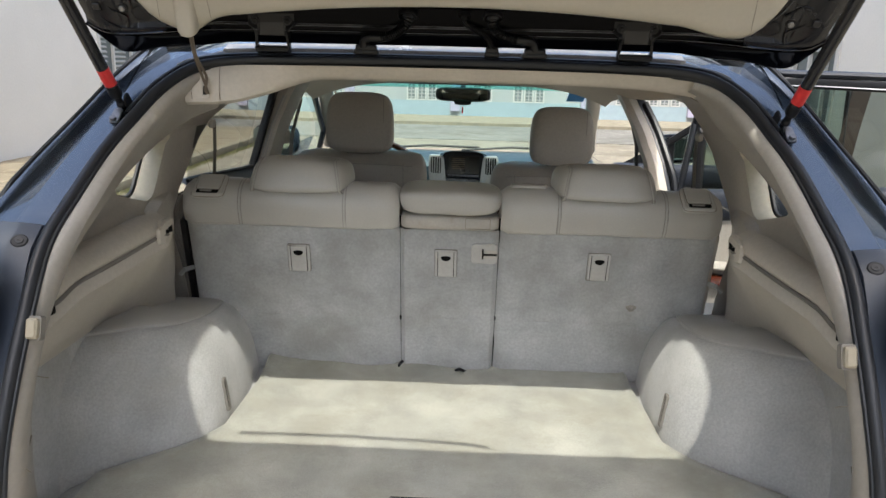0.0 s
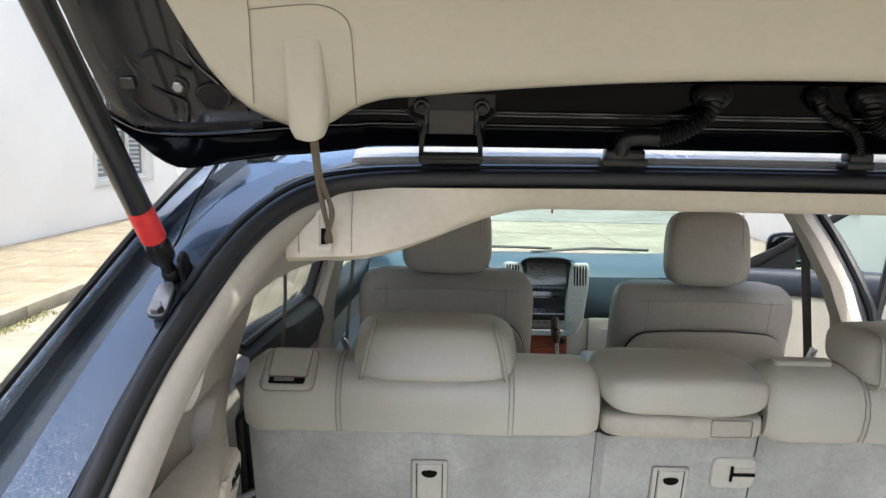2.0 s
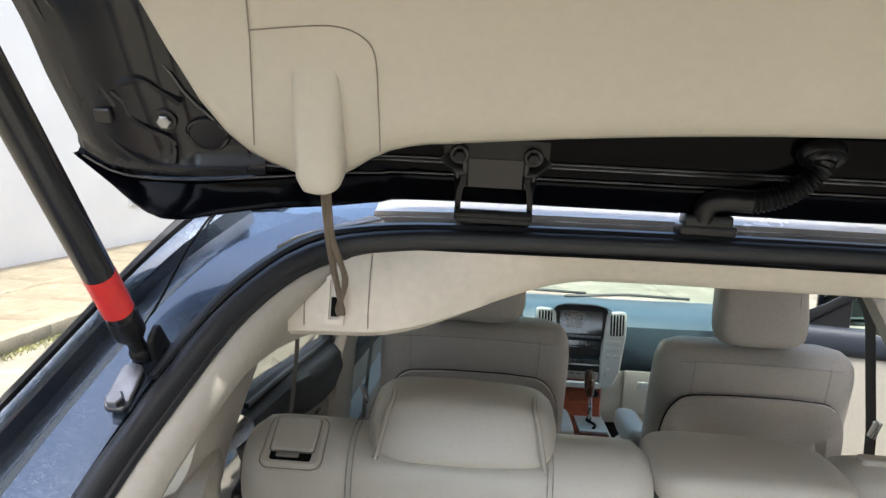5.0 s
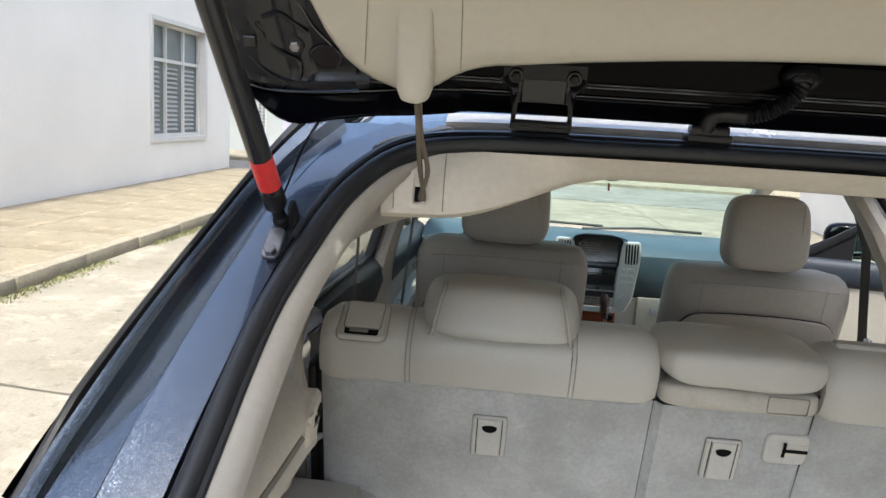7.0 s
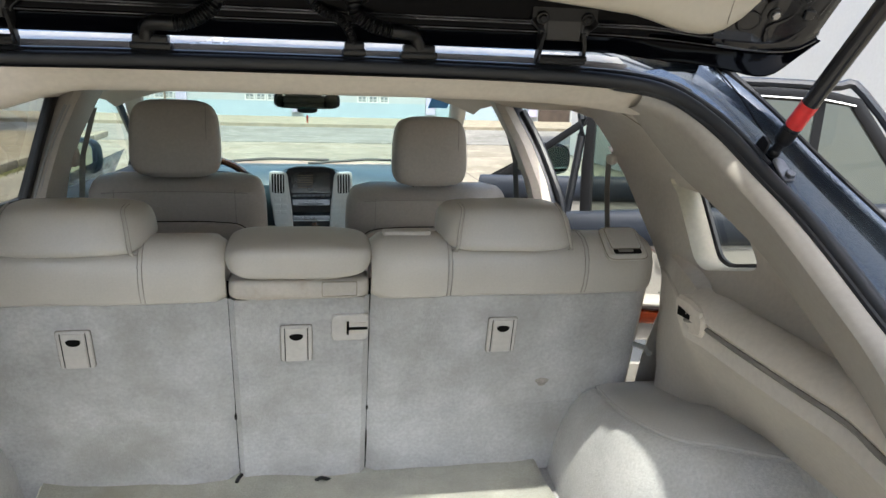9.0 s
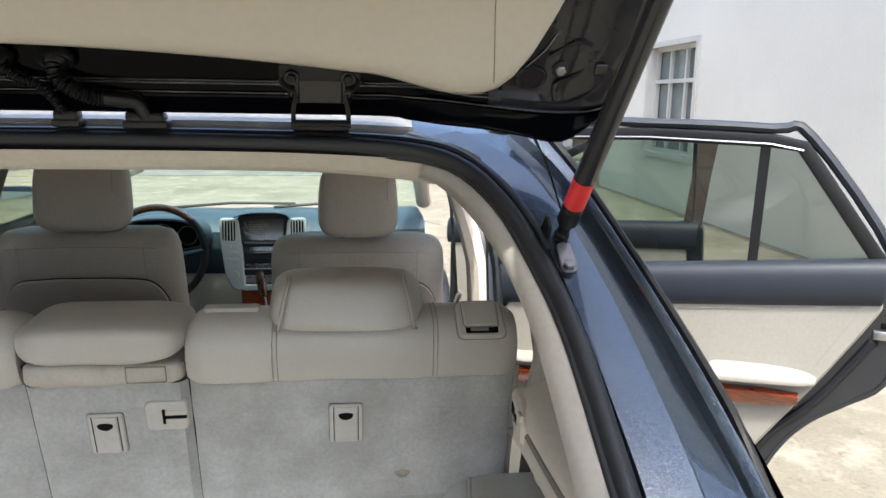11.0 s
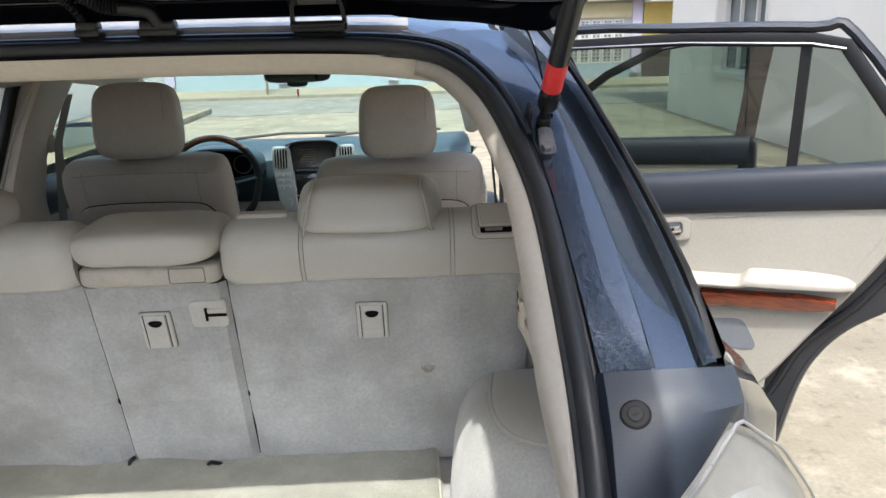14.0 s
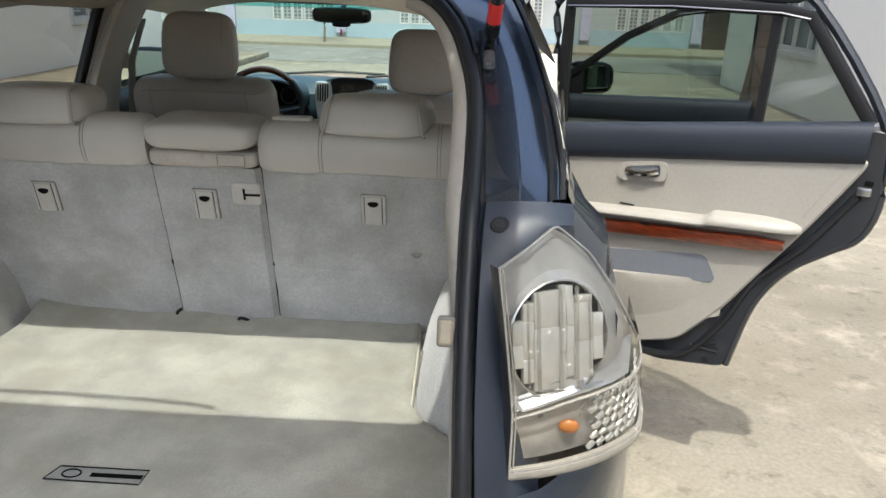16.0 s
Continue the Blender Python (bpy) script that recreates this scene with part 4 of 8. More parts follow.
def tail_lamp(s):
    lamp = new("tail_lamp")
    lamp.parent = car
    tagged(lamp, label="clear-lens tail lamp with round silver reflector")

    def S(p):
        return Vector((s * p[0], p[1], p[2]))

    def grid(v0, v1, deep, nv=12, u0=0.0, u1=1.0, nu=30):
        return [[S(lamp_face(u0 + (u1 - u0) * i / nu, v0 + (v1 - v0) * j / nv, deep)) for i in range(nu + 1)] for j in range(nv + 1)]
    lens = part("lens", loft(grid(0.0, 1.0, 0.0, 18, nu=40)), LENS, lamp, "clear plastic lamp lens")
    lens.visible_shadow = False
    # round reflector with a flat inner side and a flat foot, set into a smooth silver surround
    cx, cz = LAMP_C
    r = 0.0635
    mid = lamp_at(cx, cz, 0.010)
    xa = (lamp_at(cx + 0.03, cz) - lamp_at(cx - 0.03, cz)).normalized()
    M = basis(mid, xa, Vector((0, 0.22, 1)))

    def rim(a, k=1.0, deep=0.0):
        x, z = r * math.cos(a), r * 1.10 * math.sin(a)
        x, z = max(x, -r * 0.94 + 0.10 * max(0.0, -z)), max(z, -r * 0.98)
        return S(M @ Vector((x * k, z * k, -deep)))
    rows = [[rim(a * math.pi / 24, k, d) for a in range(48)] for k, d in ((1.03, 0.002), (1.0, 0.001), (0.985, 0.003), (0.96, 0.010), (0.93, 0.030), (0.60, 0.036), (0.02, 0.038))]
    bowl = part("reflector", loft(rows, close_u=True), REFLECTOR, lamp, "round silver reflector bowl")
    ring_uv = []
    for a in range(48):
        an = a * math.pi / 24
        d = Vector((math.cos(an), 1.14 * math.sin(an)))
        ring_uv.append((d, an))
    edge = [lamp_face(i / 40, 1.0, 0.006) for i in range(41)] + [lamp_face(1.0, 1.0 - 0.69 * k / 8, 0.006) for k in range(1, 9)]
    edge += [lamp_face(1.0 - i / 40, 0.31, 0.006) for i in range(1, 41)] + [lamp_face(0.0, 0.31 + 0.69 * k / 14, 0.006) for k in range(1, 14)]
    flare = []
    for d, an in ring_uv:
        p0 = rim(an, 1.03, 0.002)
        best, pick = -2.0, edge[0]
        for q in edge:
            w = Vector((q.x - cx, q.z - cz)).normalized()
            if w.dot(d.normalized()) > best:
                best, pick = w.dot(d.normalized()), q
        q = S(pick)
        mids = []
        for k in (0.12, 0.35, 0.6, 0.85):
            m = p0.lerp(q, k)
            f = lamp_at(abs(m.x), m.z, 0.013) if abs(m.x) < 0.80 else None
            y = m.y if f is None else m.y * 0.35 + f.y * 0.65
            mids.append(Vector((m.x, y + 0.005, m.z)))
        flare.append([p0, *mids, q])
    part("housing", loft(flare, close_v=True), LAMPGREY, lamp, "smooth silver-grey lamp surround")
    part("housing_back", loft(grid(0.0, 0.9, 0.060, 8, 0.06, 1.0)), LAMPGREY, lamp)
    # prism blocks of the inner lens, in upright columns
    rng = random.Random(21)
    cols = ((-0.0525, 0.014), (-0.0385, 0.014), (-0.0155, 0.032), (0.005, 0.009), (0.0145, 0.010), (0.032, 0.025), (0.0515, 0.014))
    for c, (bx, bw) in enumerate(cols):
        top = 1.10 * math.sqrt(max(0.0, r * r - (abs(bx) + bw * 0.35) ** 2)) * 0.93
        z, k = -min(top, r * 0.94), 0
        bm = bmesh.new()
        while z < top - 0.006:
            h = min(rng.choice((0.028, 0.045, 0.075)), top - z)
            tilt = (rng.uniform(-5, 5), rng.uniform(-6, 6), 0)
            blk = Matrix.Translation((bx, z + h / 2, -0.006 + rng.uniform(-.0015, .001))) @ Euler([radians(q) for q in tilt]).to_matrix().to_4x4()
            n0 = len(bm.verts)
            box((bw * 1.0, h * 1.01, 0.010), (0, 0, 0), 0.0014, 2, bm=bm)
            bm.verts.ensure_lookup_table()
            bmesh.ops.transform(bm, matrix=M @ blk, verts=bm.verts[n0:])
            z += h
        for v in bm.verts:
            v.co.x *= s
        part("prism_column", bm, FACET, bowl)
    for bx in (0.0015, 0.0225, -0.027, -0.040, 0.040):
        h = 1.10 * math.sqrt(r * r - bx * bx) * 0.95
        part("prism_rib", tube([S(M @ Vector((bx, -min(h, r * .95), 0.0))), S(M @ Vector((bx, h, 0.0)))], 0.0026 if abs(bx) < 0.03 else 0.0016, 8), FACETGLASS, bowl, "clear upright rib")
    # trough under the reflector
    part("lower_step", loft([[S(lamp_face(0.02 + 0.62 * i / 12, v, d)) for i in range(13)] for v, d in ((0.315, 0.010), (0.35, 0.016), (0.385, 0.012))]), CHROME, lamp)
    # turn signal: plain dim inner end with the bulb, diamond facets towards the side
    sig = part("turn_signal", loft(grid(0.05, 0.285, 0.024, 4, 0.01, 0.98, 24)), SIGNALBACK, lamp, "smoky silver turn signal")
    for j in range(6):
        bmf = bmesh.new()
        for i in range(15):
            u = 0.16 + 0.050 * i + 0.016 * j
            v = 0.068 + 0.038 * j
            if u > 0.97 or u < 0.36:
                continue
            c = lamp_face(u, v, 0.009)
            ux = (lamp_face(u + 0.02, v) - lamp_face(u - 0.02, v)).normalized()
            mm = basis(c, ux, Vector((0, 0.1, 1))) @ Euler((radians(rng.uniform(-14, 14)), radians(rng.uniform(-14, 14)), radians(30))).to_matrix().to_4x4()
            n0 = len(bmf.verts)
            box((0.0135, 0.0075, 0.004), (0, 0, 0), 0.0014, 2, bm=bmf)
            bmf.verts.ensure_lookup_table()
            bmesh.ops.transform(bmf, matrix=mm, verts=bmf.verts[n0:])
        for v in bmf.verts:
            v.co.x *= s
        part("facet", bmf, FACET, sig)
    bmf = bmesh.new()
    c = lamp_face(0.27, 0.17, 0.014)
    bmesh.ops.create_icosphere(bmf, subdivisions=3, radius=0.0095, matrix=Matrix.Translation(S(c)) @ Matrix.Diagonal((1.3, 0.6, 1.0, 1)))
    part("bulb", bmf, AMBER, lamp, "amber indicator bulb")
    # rims: double bead up the inner edge, broad pale band along the foot, fine divider
    for d, rad, mat in ((0.000, 0.0016, LAMPRIM), (0.014, 0.0010, LAMPRIM)):
        part("border", tube([S(lamp_face(d, v / 12)) for v in range(13)], rad, 6), mat, lamp)
    part("border", loft([[S(lamp_face(u / 24, v, dd)) for u in range(25)] for v, dd in ((0.052, 0.004), (0.047, -0.001), (0.034, -0.0012), (0.030, 0.0005), (0.026, -0.0012), (0.008, -0.001), (-0.015, 0.002), (-0.030, 0.010))]), LAMPRIM, lamp, "pale plastic band along the lamp's foot")
    part("divider", tube([S(lamp_face(u / 24, 0.297, 0.001)) for u in range(25)], 0.0019, 6), LAMPRIM, lamp)
    part("border", tube([S(lamp_face(u / 40, 1.0)) for u in range(41)], 0.0014, 6), LAMPGREY, lamp)
    part("lamp_side", loft([[S(lamp_face(0.0, v / 10) + Vector((a, b, 0))) for v in range(-1, 11)] for a, b in ((0.0, 0.0), (-0.006, 0.006), (-0.010, 0.014))]), DOORSHELL, lamp, "black side of the lamp body")
    return lamp


for s in (-1, 1):
    tail_lamp(s)

# ---- gas struts ----
for s in (-1, 1):
    st = new("gas_strut")
    st.parent = car
    tagged(st, label="black gas strut with a red warning band")
    a = Vector((s * 0.62, 1.508, 1.494))
    d = Vector((s * 0.075, -0.60, 0.80)).normalized()
    bmb = bmesh.new()
    bmesh.ops.create_uvsphere(bmb, u_segments=14, v_segments=10, radius=0.0085, matrix=Matrix.Translation(a))
    part("ball_joint", bmb, BLACKPLASTIC, st)
    part("socket", tube([a + d * 0.004, a + d * 0.020], 0.0065, 12), BLACKPLASTIC, st)
    part("end_cap", tube([a + d * 0.018, a + d * 0.022, a + d * 0.040], 0.0115, 16, scale=[0.8, 1, 1]), BLACKPLASTIC, st)
    part("cylinder", tube([a + d * 0.038, a + d * 0.34], 0.0110, 18), STRUTBLACK, st, "black strut cylinder")
    part("warning_band", tube([a + d * 0.046, a + d * 0.082], 0.0113, 18), RED, st, "red warning label")
    for k in range(6):
        c = a + d * (0.053 + 0.0045 * k)
        part("print_line", tube([c + Vector((0, -0.0115, 0)), c + Vector((-s * 0.0050, -0.0104, 0))], 0.0007, 4), REDINK, st)
    part("rod", tube([a + d * 0.33, a + d * 0.58], 0.005, 10), CHROME, st)
    # bracket on the body
    br = part("bracket", plate(rounded([(-.0095, -.026), (.0095, -.026), (.008, .014), (-.008, .014)], 0.008), 0.003,
                               basis((s * 0.619, 1.487, 1.478), (1, 0, 0), (0, 0.78, 0.62)) @ Matrix.Translation((0, 0, 0.002)), 0.001), DULLSTEEL, st, "grey steel strut bracket")
    part("bolt", plate(circle(0.0065, 6), 0.006, basis((s * 0.617, 1.467, 1.468), (1, 0, 0), (0, 0.78, 0.62)) @ Matrix.Translation((0, 0, 0.007)), 0.001), DULLSTEEL, br)
    part("ear", plate(rounded([(-.010, -.012), (.016, -.012), (.012, .020), (-.006, .020)], 0.006), 0.004,
                      basis((s * 0.606, 1.512, 1.494), (0, 0.78, 0.62), (0, -0.62, 0.78)), 0.001), BLACKPLASTIC, br)

# ---- tailgate ----
gate = new("tailgate")
gate.parent = car
tagged(gate, label="raised tailgate with cream inner trim panel")


def lid_profile():
    """Inner face of the lid in the yz plane: steep by the hinge, flatter towards the glass."""
    pts, y, z, t, ds = [], 1.588, 1.5877, -0.08, 0.005
    while t < 1.1:
        a = radians(60 - 33 * min(1.0, max(0.0, (t - 0.07) / 0.09)))
        pts.append((y, z, a))
        y, z, t = y - ds * math.cos(a), z + ds * math.sin(a), t + ds
    return pts


LIDP = lid_profile()


def lid(x, s, n=0.0):
    """Point on the lid: x across, s metres from the hinge end, n outwards through the skin."""
    f = min(max((s + 0.08) / 0.005, 0.0), len(LIDP) - 2.0)
    i = int(f)
    (y0, z0, a), (y1, z1, _) = LIDP[i], LIDP[i + 1]
    k = f - i
    return Vector((x, y0 + (y1 - y0) * k + math.sin(a) * n, z0 + (z1 - z0) * k + math.cos(a) * n))


def lid_dir(s):
    return (lid(0, s + 0.006) - lid(0, s)).normalized()


def trim_low(x):
    """Lower edge of the cream trim: a shallow arch, dipping at the corners."""
    dip = 0.016 * math.exp(-((x + 0.494) / 0.030) ** 2)
    x = abs(x)
    if x < 0.40:
        return 0.034 - 0.024 * (x / 0.40) ** 2
    if x < 0.52:
        t = (x - 0.40) / 0.12
        return 0.010 - 0.024 * t * t * (3 - 2 * t) - dip
    return -0.014 + 0.125 * ((x - 0.52) / 0.09) ** 2.6 - dip


# cream trim: lower edge arcs, corners drop beside the strap cover
trim_rows = []
for j in range(15):
    v = (j / 14) ** 1.4
    row = []
    for i in range(-40, 41):
        x = i / 40 * 0.612
        low_s = trim_low(x)
        edge = max(0.0, 1 - (0.612 - abs(x)) / 0.02)
        row.append(lid(x, low_s + (0.215 - low_s) * v, -0.010 + (0.010 * (1 - v * 14 / 1.2) ** 2 if v * 14 < 1.2 else 0) + 0.006 * edge ** 2))
    trim_rows.append(row)
trim = thicken(part("trim_panel", loft(trim_rows), CREAM, gate, "cream moulded tailgate trim"), 0.004, 1)
for s in (-1, 1):
    part("trim_seam", tube([lid(s * (0.546 - 0.1 * t), t, -0.0146) for t in (0.004, 0.03, 0.06, 0.09, 0.12, 0.16, 0.21)], 0.0005, 5), SEAMLINE, trim)
cv = curve([lid(-0.449, 0.004, -0.0148), lid(-0.449, 0.04, -0.0148), lid(-0.450, 0.078, -0.0148), lid(-0.458, 0.094, -0.0148), lid(-0.475, 0.102, -0.0148), lid(-0.50, 0.101, -0.0148), lid(-0.537, 0.096, -0.0148)], 6)
part("trim_seam", tube(cv, 0.0005, 5), SEAMLINE, trim)
# strap cover that bulges from the trim
rows = []
for t, w, d in ((0.082, 0.0130, -0.003), (0.074, 0.0160, 0.000), (0.056, 0.0175, 0.006), (0.030, 0.0185, 0.014), (0.004, 0.0192, 0.024), (-0.012, 0.0188, 0.028), (-0.021, 0.0155, 0.027), (-0.025, 0.009, 0.022)):
    rows.append([lid(-0.494 + w * math.copysign(abs(math.cos(a)) ** 0.6, math.cos(a)), t, -0.012 - d * max(0, math.sin(a)) ** 0.6)
                 for a in [math.pi * k / 14 for k in range(15)]])
part("strap_cover", loft(rows), CREAM, gate, "cream strap cover bulging from the trim")
low = rows[-1]
part("strap_cover", loft([low, [lid(-0.494, -0.020, -0.012)] * len(low)]), CREAM, gate)
# cord from the cover to the slot in the pillar trim
for dx in (-0.0016, 0.0016):
    part("cord", tube(curve([lid(-0.491 + dx, -0.016, -0.024), (-0.487 + dx, 1.545, 1.585), (-0.484 + dx * 2.5, 1.578, 1.548), (-0.486 - dx, 1.592, 1.520), (-0.488, 1.612, 1.507)], 5), 0.0028, 6), CORD, gate, "brown pull cord")

# glossy black lip along the hinge edge, dropping into rounded lower corners
def deep(y):
    """Depth of the hinge-side face, which stands steeper than the corners."""
    return 1.62 + (y - 1.553) * 0.25


LIP_TOP = [(0.0, 1.630, 1.641), (0.40, 1.629, 1.6405), (0.46, 1.616, 1.6385), (0.50, 1.598, 1.6355), (0.55, 1.580, 1.6300), (0.60, 1.570, 1.6250), (0.64, 1.5665, 1.6240), (0.668, 1.562, 1.6275), (0.692, 1.556, 1.640)]
LIP_LOW = [(0.0, 1.633, 1.6165), (0.40, 1.632, 1.6155), (0.46, 1.619, 1.6115), (0.50, 1.604, 1.6065), (0.55, 1.585, 1.6020), (0.585, 1.576, 1.5960), (0.612, 1.569, 1.5905), (0.632, 1.565, 1.5905), (0.650, 1.563, 1.5990), (0.672, 1.560, 1.6170), (0.700, 1.555, 1.6400)]
lip_top, lip_low = rail(curve(LIP_TOP, 8), 61), rail(curve(LIP_LOW, 8), 61)


def top_line(x):
    """Where the lip meets the frame above it, as a distance along the lid and a point."""
    x = abs(x)
    a, b = next(((a, b) for a, b in zip(lip_top, lip_top[1:]) if x <= b.x), lip_top[-2:])
    q = a.lerp(b, (x - a.x) / (b.x - a.x))
    return -0.08 + (q.z - 1.5877) / 0.866, q


half = []
for t, l in zip(lip_top, lip_low):
    w = (l - t)
    half.append([t + Vector((0, 0.012, 0.004)), t + Vector((0, 0.003, 0.0005)), t + Vector((0, -0.001, -0.0015)), t + w * 0.06 + Vector((0, -0.001, 0)), t + w * 0.14 + Vector((0, 0.004, 0)), t + w * 0.45 + Vector((0, 0.003, 0)),
                 t + w * 0.78 + Vector((0, -0.001, 0)), t + w * 0.94 + Vector((0, -0.002, 0)), l, l + Vector((0, 0.007, 0.002)), l + Vector((0, 0.016, 0.014)), l + Vector((0, 0.02, 0.04))])
part("lower_lip", loft([[Vector((-q.x, q.y, q.z)) for q in r] for r in half[::-1]] + half[1:]), BLACKPAINT, gate, "glossy black lower lip of the tailgate")
# black frame from the trim down to the lip
rows = []
for i in range(-34, 35):
    x = i / 34 * 0.560
    c = min(1.0, max(0.0, (abs(x) - 0.44) / 0.10))
    c = c * c * (3 - 2 * c)
    tl = min(trim_low(x), -0.004) if abs(x) > 0.50 else trim_low(x)
    st, q = top_line(x)
    q = Vector((x, q.y, q.z))
    mid = [lid(x, tl + 0.02, 0.004), lid(x, tl - 0.002, 0.008), Vector((x, 1.598, 1.6935)), Vector((x, 1.621, 1.686)), Vector((x, 1.6235, 1.667)), Vector((x, 1.626, 1.653)), Vector((x, 1.629, 1.650)), Vector((x, 1.630, 1.642)), q + Vector((0, 0.004, 0))]
    corner = [lid(x, tl + 0.02, 0.008), lid(x, tl - 0.002, 0.008)] + [lid(x, tl - 0.002 + (st - tl + 0.002) * f, n) for f, n in ((0.08, .008), (0.16, .008), (0.25, .008), (0.5, .008), (0.7, .007), (0.88, .005))] + [q + Vector((0, 0.004, 0))]
    rows.append([a.lerp(b, c) for a, b in zip(mid, corner)])
part("inner_frame", loft(rows), BLACKPAINT, gate, "glossy black inner frame at the hinge edge")
# thin bright beads draw the highlights on the frame's pressed edges
for k in (5, 6):
    part("press_line", tube([r[k] + Vector((0, -0.0012, 0)) for r in rows], 0.0010 if k == 5 else 0.0013, 5), PRESSLINE, gate)
edge = [Vector((-q.x, q.y, q.z)) for q in lip_top[:0:-1]] + lip_top
part("press_line", tube([q + Vector((0, -0.0015, -0.001)) for q in edge], 0.0009, 5), PRESSLINE, gate)
# dark side frames with pressed recesses
for s in (-1, 1):
    rows = []
    uv = ((0.0, 0.008), (0.10, 0.010), (0.28, 0.012), (0.40, 0.012), (0.46, 0.007), (0.58, 0.007), (0.66, 0.002), (0.76, -0.004), (0.88, -0.007), (0.96, -0.003), (1.0, 0.010), (1.0, 0.04))
    knots = ((-0.079, 0.640), (-0.061, 0.668), (-0.040, 0.683), (-0.017, 0.694), (0.05, 0.708), (0.12, 0.716), (0.4, 0.725))
    dense_uv = [(p[0] + (q[0] - p[0]) * k / 4, p[1] + (q[1] - p[1]) * k / 4) for p, q in zip(uv, uv[1:]) for k in range(4)] + [(1.0, 0.04)]
    for k in range(60):
        row = []
        for u, n in dense_uv:
            x = 0.545 + 0.148 * u
            for _ in range(2):
                t = top_line(x)[0] + (0.306 - top_line(x)[0]) * (k / 59) ** 1.25
                xo = next(x0 + (x1 - x0) * (t - t0) / (t1 - t0) for (t0, x0), (t1, x1) in zip(knots, knots[1:]) if t <= t1)
                x = 0.545 + (xo - 0.545) * u
            f = min(1.0, max(0.0, (t - top_line(x)[0]) / 0.020))
            bead = -0.0035 * math.exp(-((t - top_line(x)[0] - 0.007) / 0.005) ** 2)
            row.append(lid(s * x, t, n * f + 0.002 * (1 - f) + bead))
        rows.append(row)
    sf = part("side_frame", loft(rows), NAVYPANEL, gate, "dark painted pressed side frame")
    for cxx, tt, r, h in ((0.591, -0.002, 0.016, 0.010),):
        mm = basis(lid(s * cxx, tt, h), (1, 0, 0), tuple(lid_dir(tt)))
        part("pressing", tube([mm @ Vector((r * math.cos(a * .2618), r * 0.8 * math.sin(a * .2618), 0)) for a in range(24)], 0.0018, 6, closed=True), NAVYPANEL, sf)
        part("recess", plate([(r * math.cos(a * .2618), r * 0.8 * math.sin(a * .2618)) for a in range(24)], 0.004, mm @ Matrix.Translation((0, 0, 0.0005))), NAVYPANEL, sf)
    mm = basis(lid(s * 0.621, 0.011, 0.007), (1, 0, 0), tuple(lid_dir(0.01)))
    part("bolt", plate(circle(0.0058, 6), 0.006, mm @ Matrix.Translation((0, 0, 0.007)), 0.001), STEEL, sf, "worn steel hexagon bolt")
    part("washer", plate(circle(0.0092, 16), 0.004, mm @ Matrix.Translation((0, 0, 0.003)), 0.0005), HINGEGREY, sf)
    for name, mat, rad, pts in (
            ("press_line", PRESSLINE, 0.0010, ((0.633, 0.09, .010), (0.623, 0.061, .010), (0.613, 0.051, .010), (0.603, 0.032, .010), (0.587, 0.014, .010), (0.575, 0.001, .010), (0.553, -0.007, .008))),
            ("pressing", NAVYPANEL, 0.0030, ((0.651, 0.041, .003), (0.636, 0.044, .006), (0.625, 0.038, .007), (0.608, 0.024, .009))),
            ("pressing", NAVYPANEL, 0.0028, ((0.657, 0.036, 0), (0.652, 0.027, .003), (0.648, 0.014, .004), (0.635, 0.002, .006), (0.619, -0.007, .006), (0.622, -0.027, .002))),
            ("pressing", NAVYPANEL, 0.0030, ((0.669, 0.002, -.003), (0.651, -0.018, -.002), (0.631, -0.027, 0), (0.60, -0.028, 0), (0.56, -0.026, 0))),
            ("pressing", NAVYPANEL, 0.0034, ((0.694, 0.15, -.003), (0.688, 0.088, -.003), (0.684, 0.047, -.004), (0.676, 0.019, -.004))),
            ("pressing", NAVYPANEL, 0.0030, ((0.690, 0.15, -.002), (0.676, 0.088, -.001), (0.664, 0.042, 0), (0.657, 0.023, .001)))):
        part(name, tube(curve([lid(s * x, t, n) for x, t, n in pts], 5), rad, 6), mat, sf)
    mt = basis(lid(s * 0.663, 0.018, -0.003), (1, 0, 0), tuple(lid_dir(0.02)))
    part("stop_tab", plate(rounded([(-.008, -.006), (.006, -.006), (.006, .006), (-.008, .006)], .002), 0.004, mt @ Matrix.Translation((0, 0, 0.005)), 0.001), HINGEGREY, sf)
    rows = []
    for t, xb, xo in ((0.27, 0.575, 0.715), (0.36, 0.563, 0.708), (0.45, 0.558, 0.690), (0.53, 0.561, 0.668), (0.60, 0.563, 0.658), (0.66, 0.564, 0.656), (0.74, 0.548, 0.655), (0.80, 0.51, 0.655)):
        rows.append([lid(s * x, t, n) for x, n in ((xb, 0.046), (xb + 0.004, 0.030), (xb + 0.02, 0.014), (xo - 0.015, 0.012), (xo, 0.03), (xo - 0.004, 0.07))])
    part("side_beam", loft(rows), NAVYPANEL, gate)
# skin, window and lower half of the lid
part("skin", loft([[lid(x, t, 0.060 - 0.022 * abs(x / .66) ** 3) for x in [k / 10 * w for k in range(-10, 11)]] for t, w in ((0.016, 0.60), (0.03, 0.625), (0.06, 0.655), (0.10, 0.685), (0.14, 0.70), (0.232, 0.70))]), PAINT, gate, "slate-blue outer skin")
gl = part("rear_glass", loft([[lid(x, t, 0.045) for x in [k / 8 * 0.64 for k in range(-8, 9)]] for t in (0.222, 0.3, 0.45, 0.79)]), LIDGLASS, gate, "tailgate window glass")
gl.visible_shadow = False
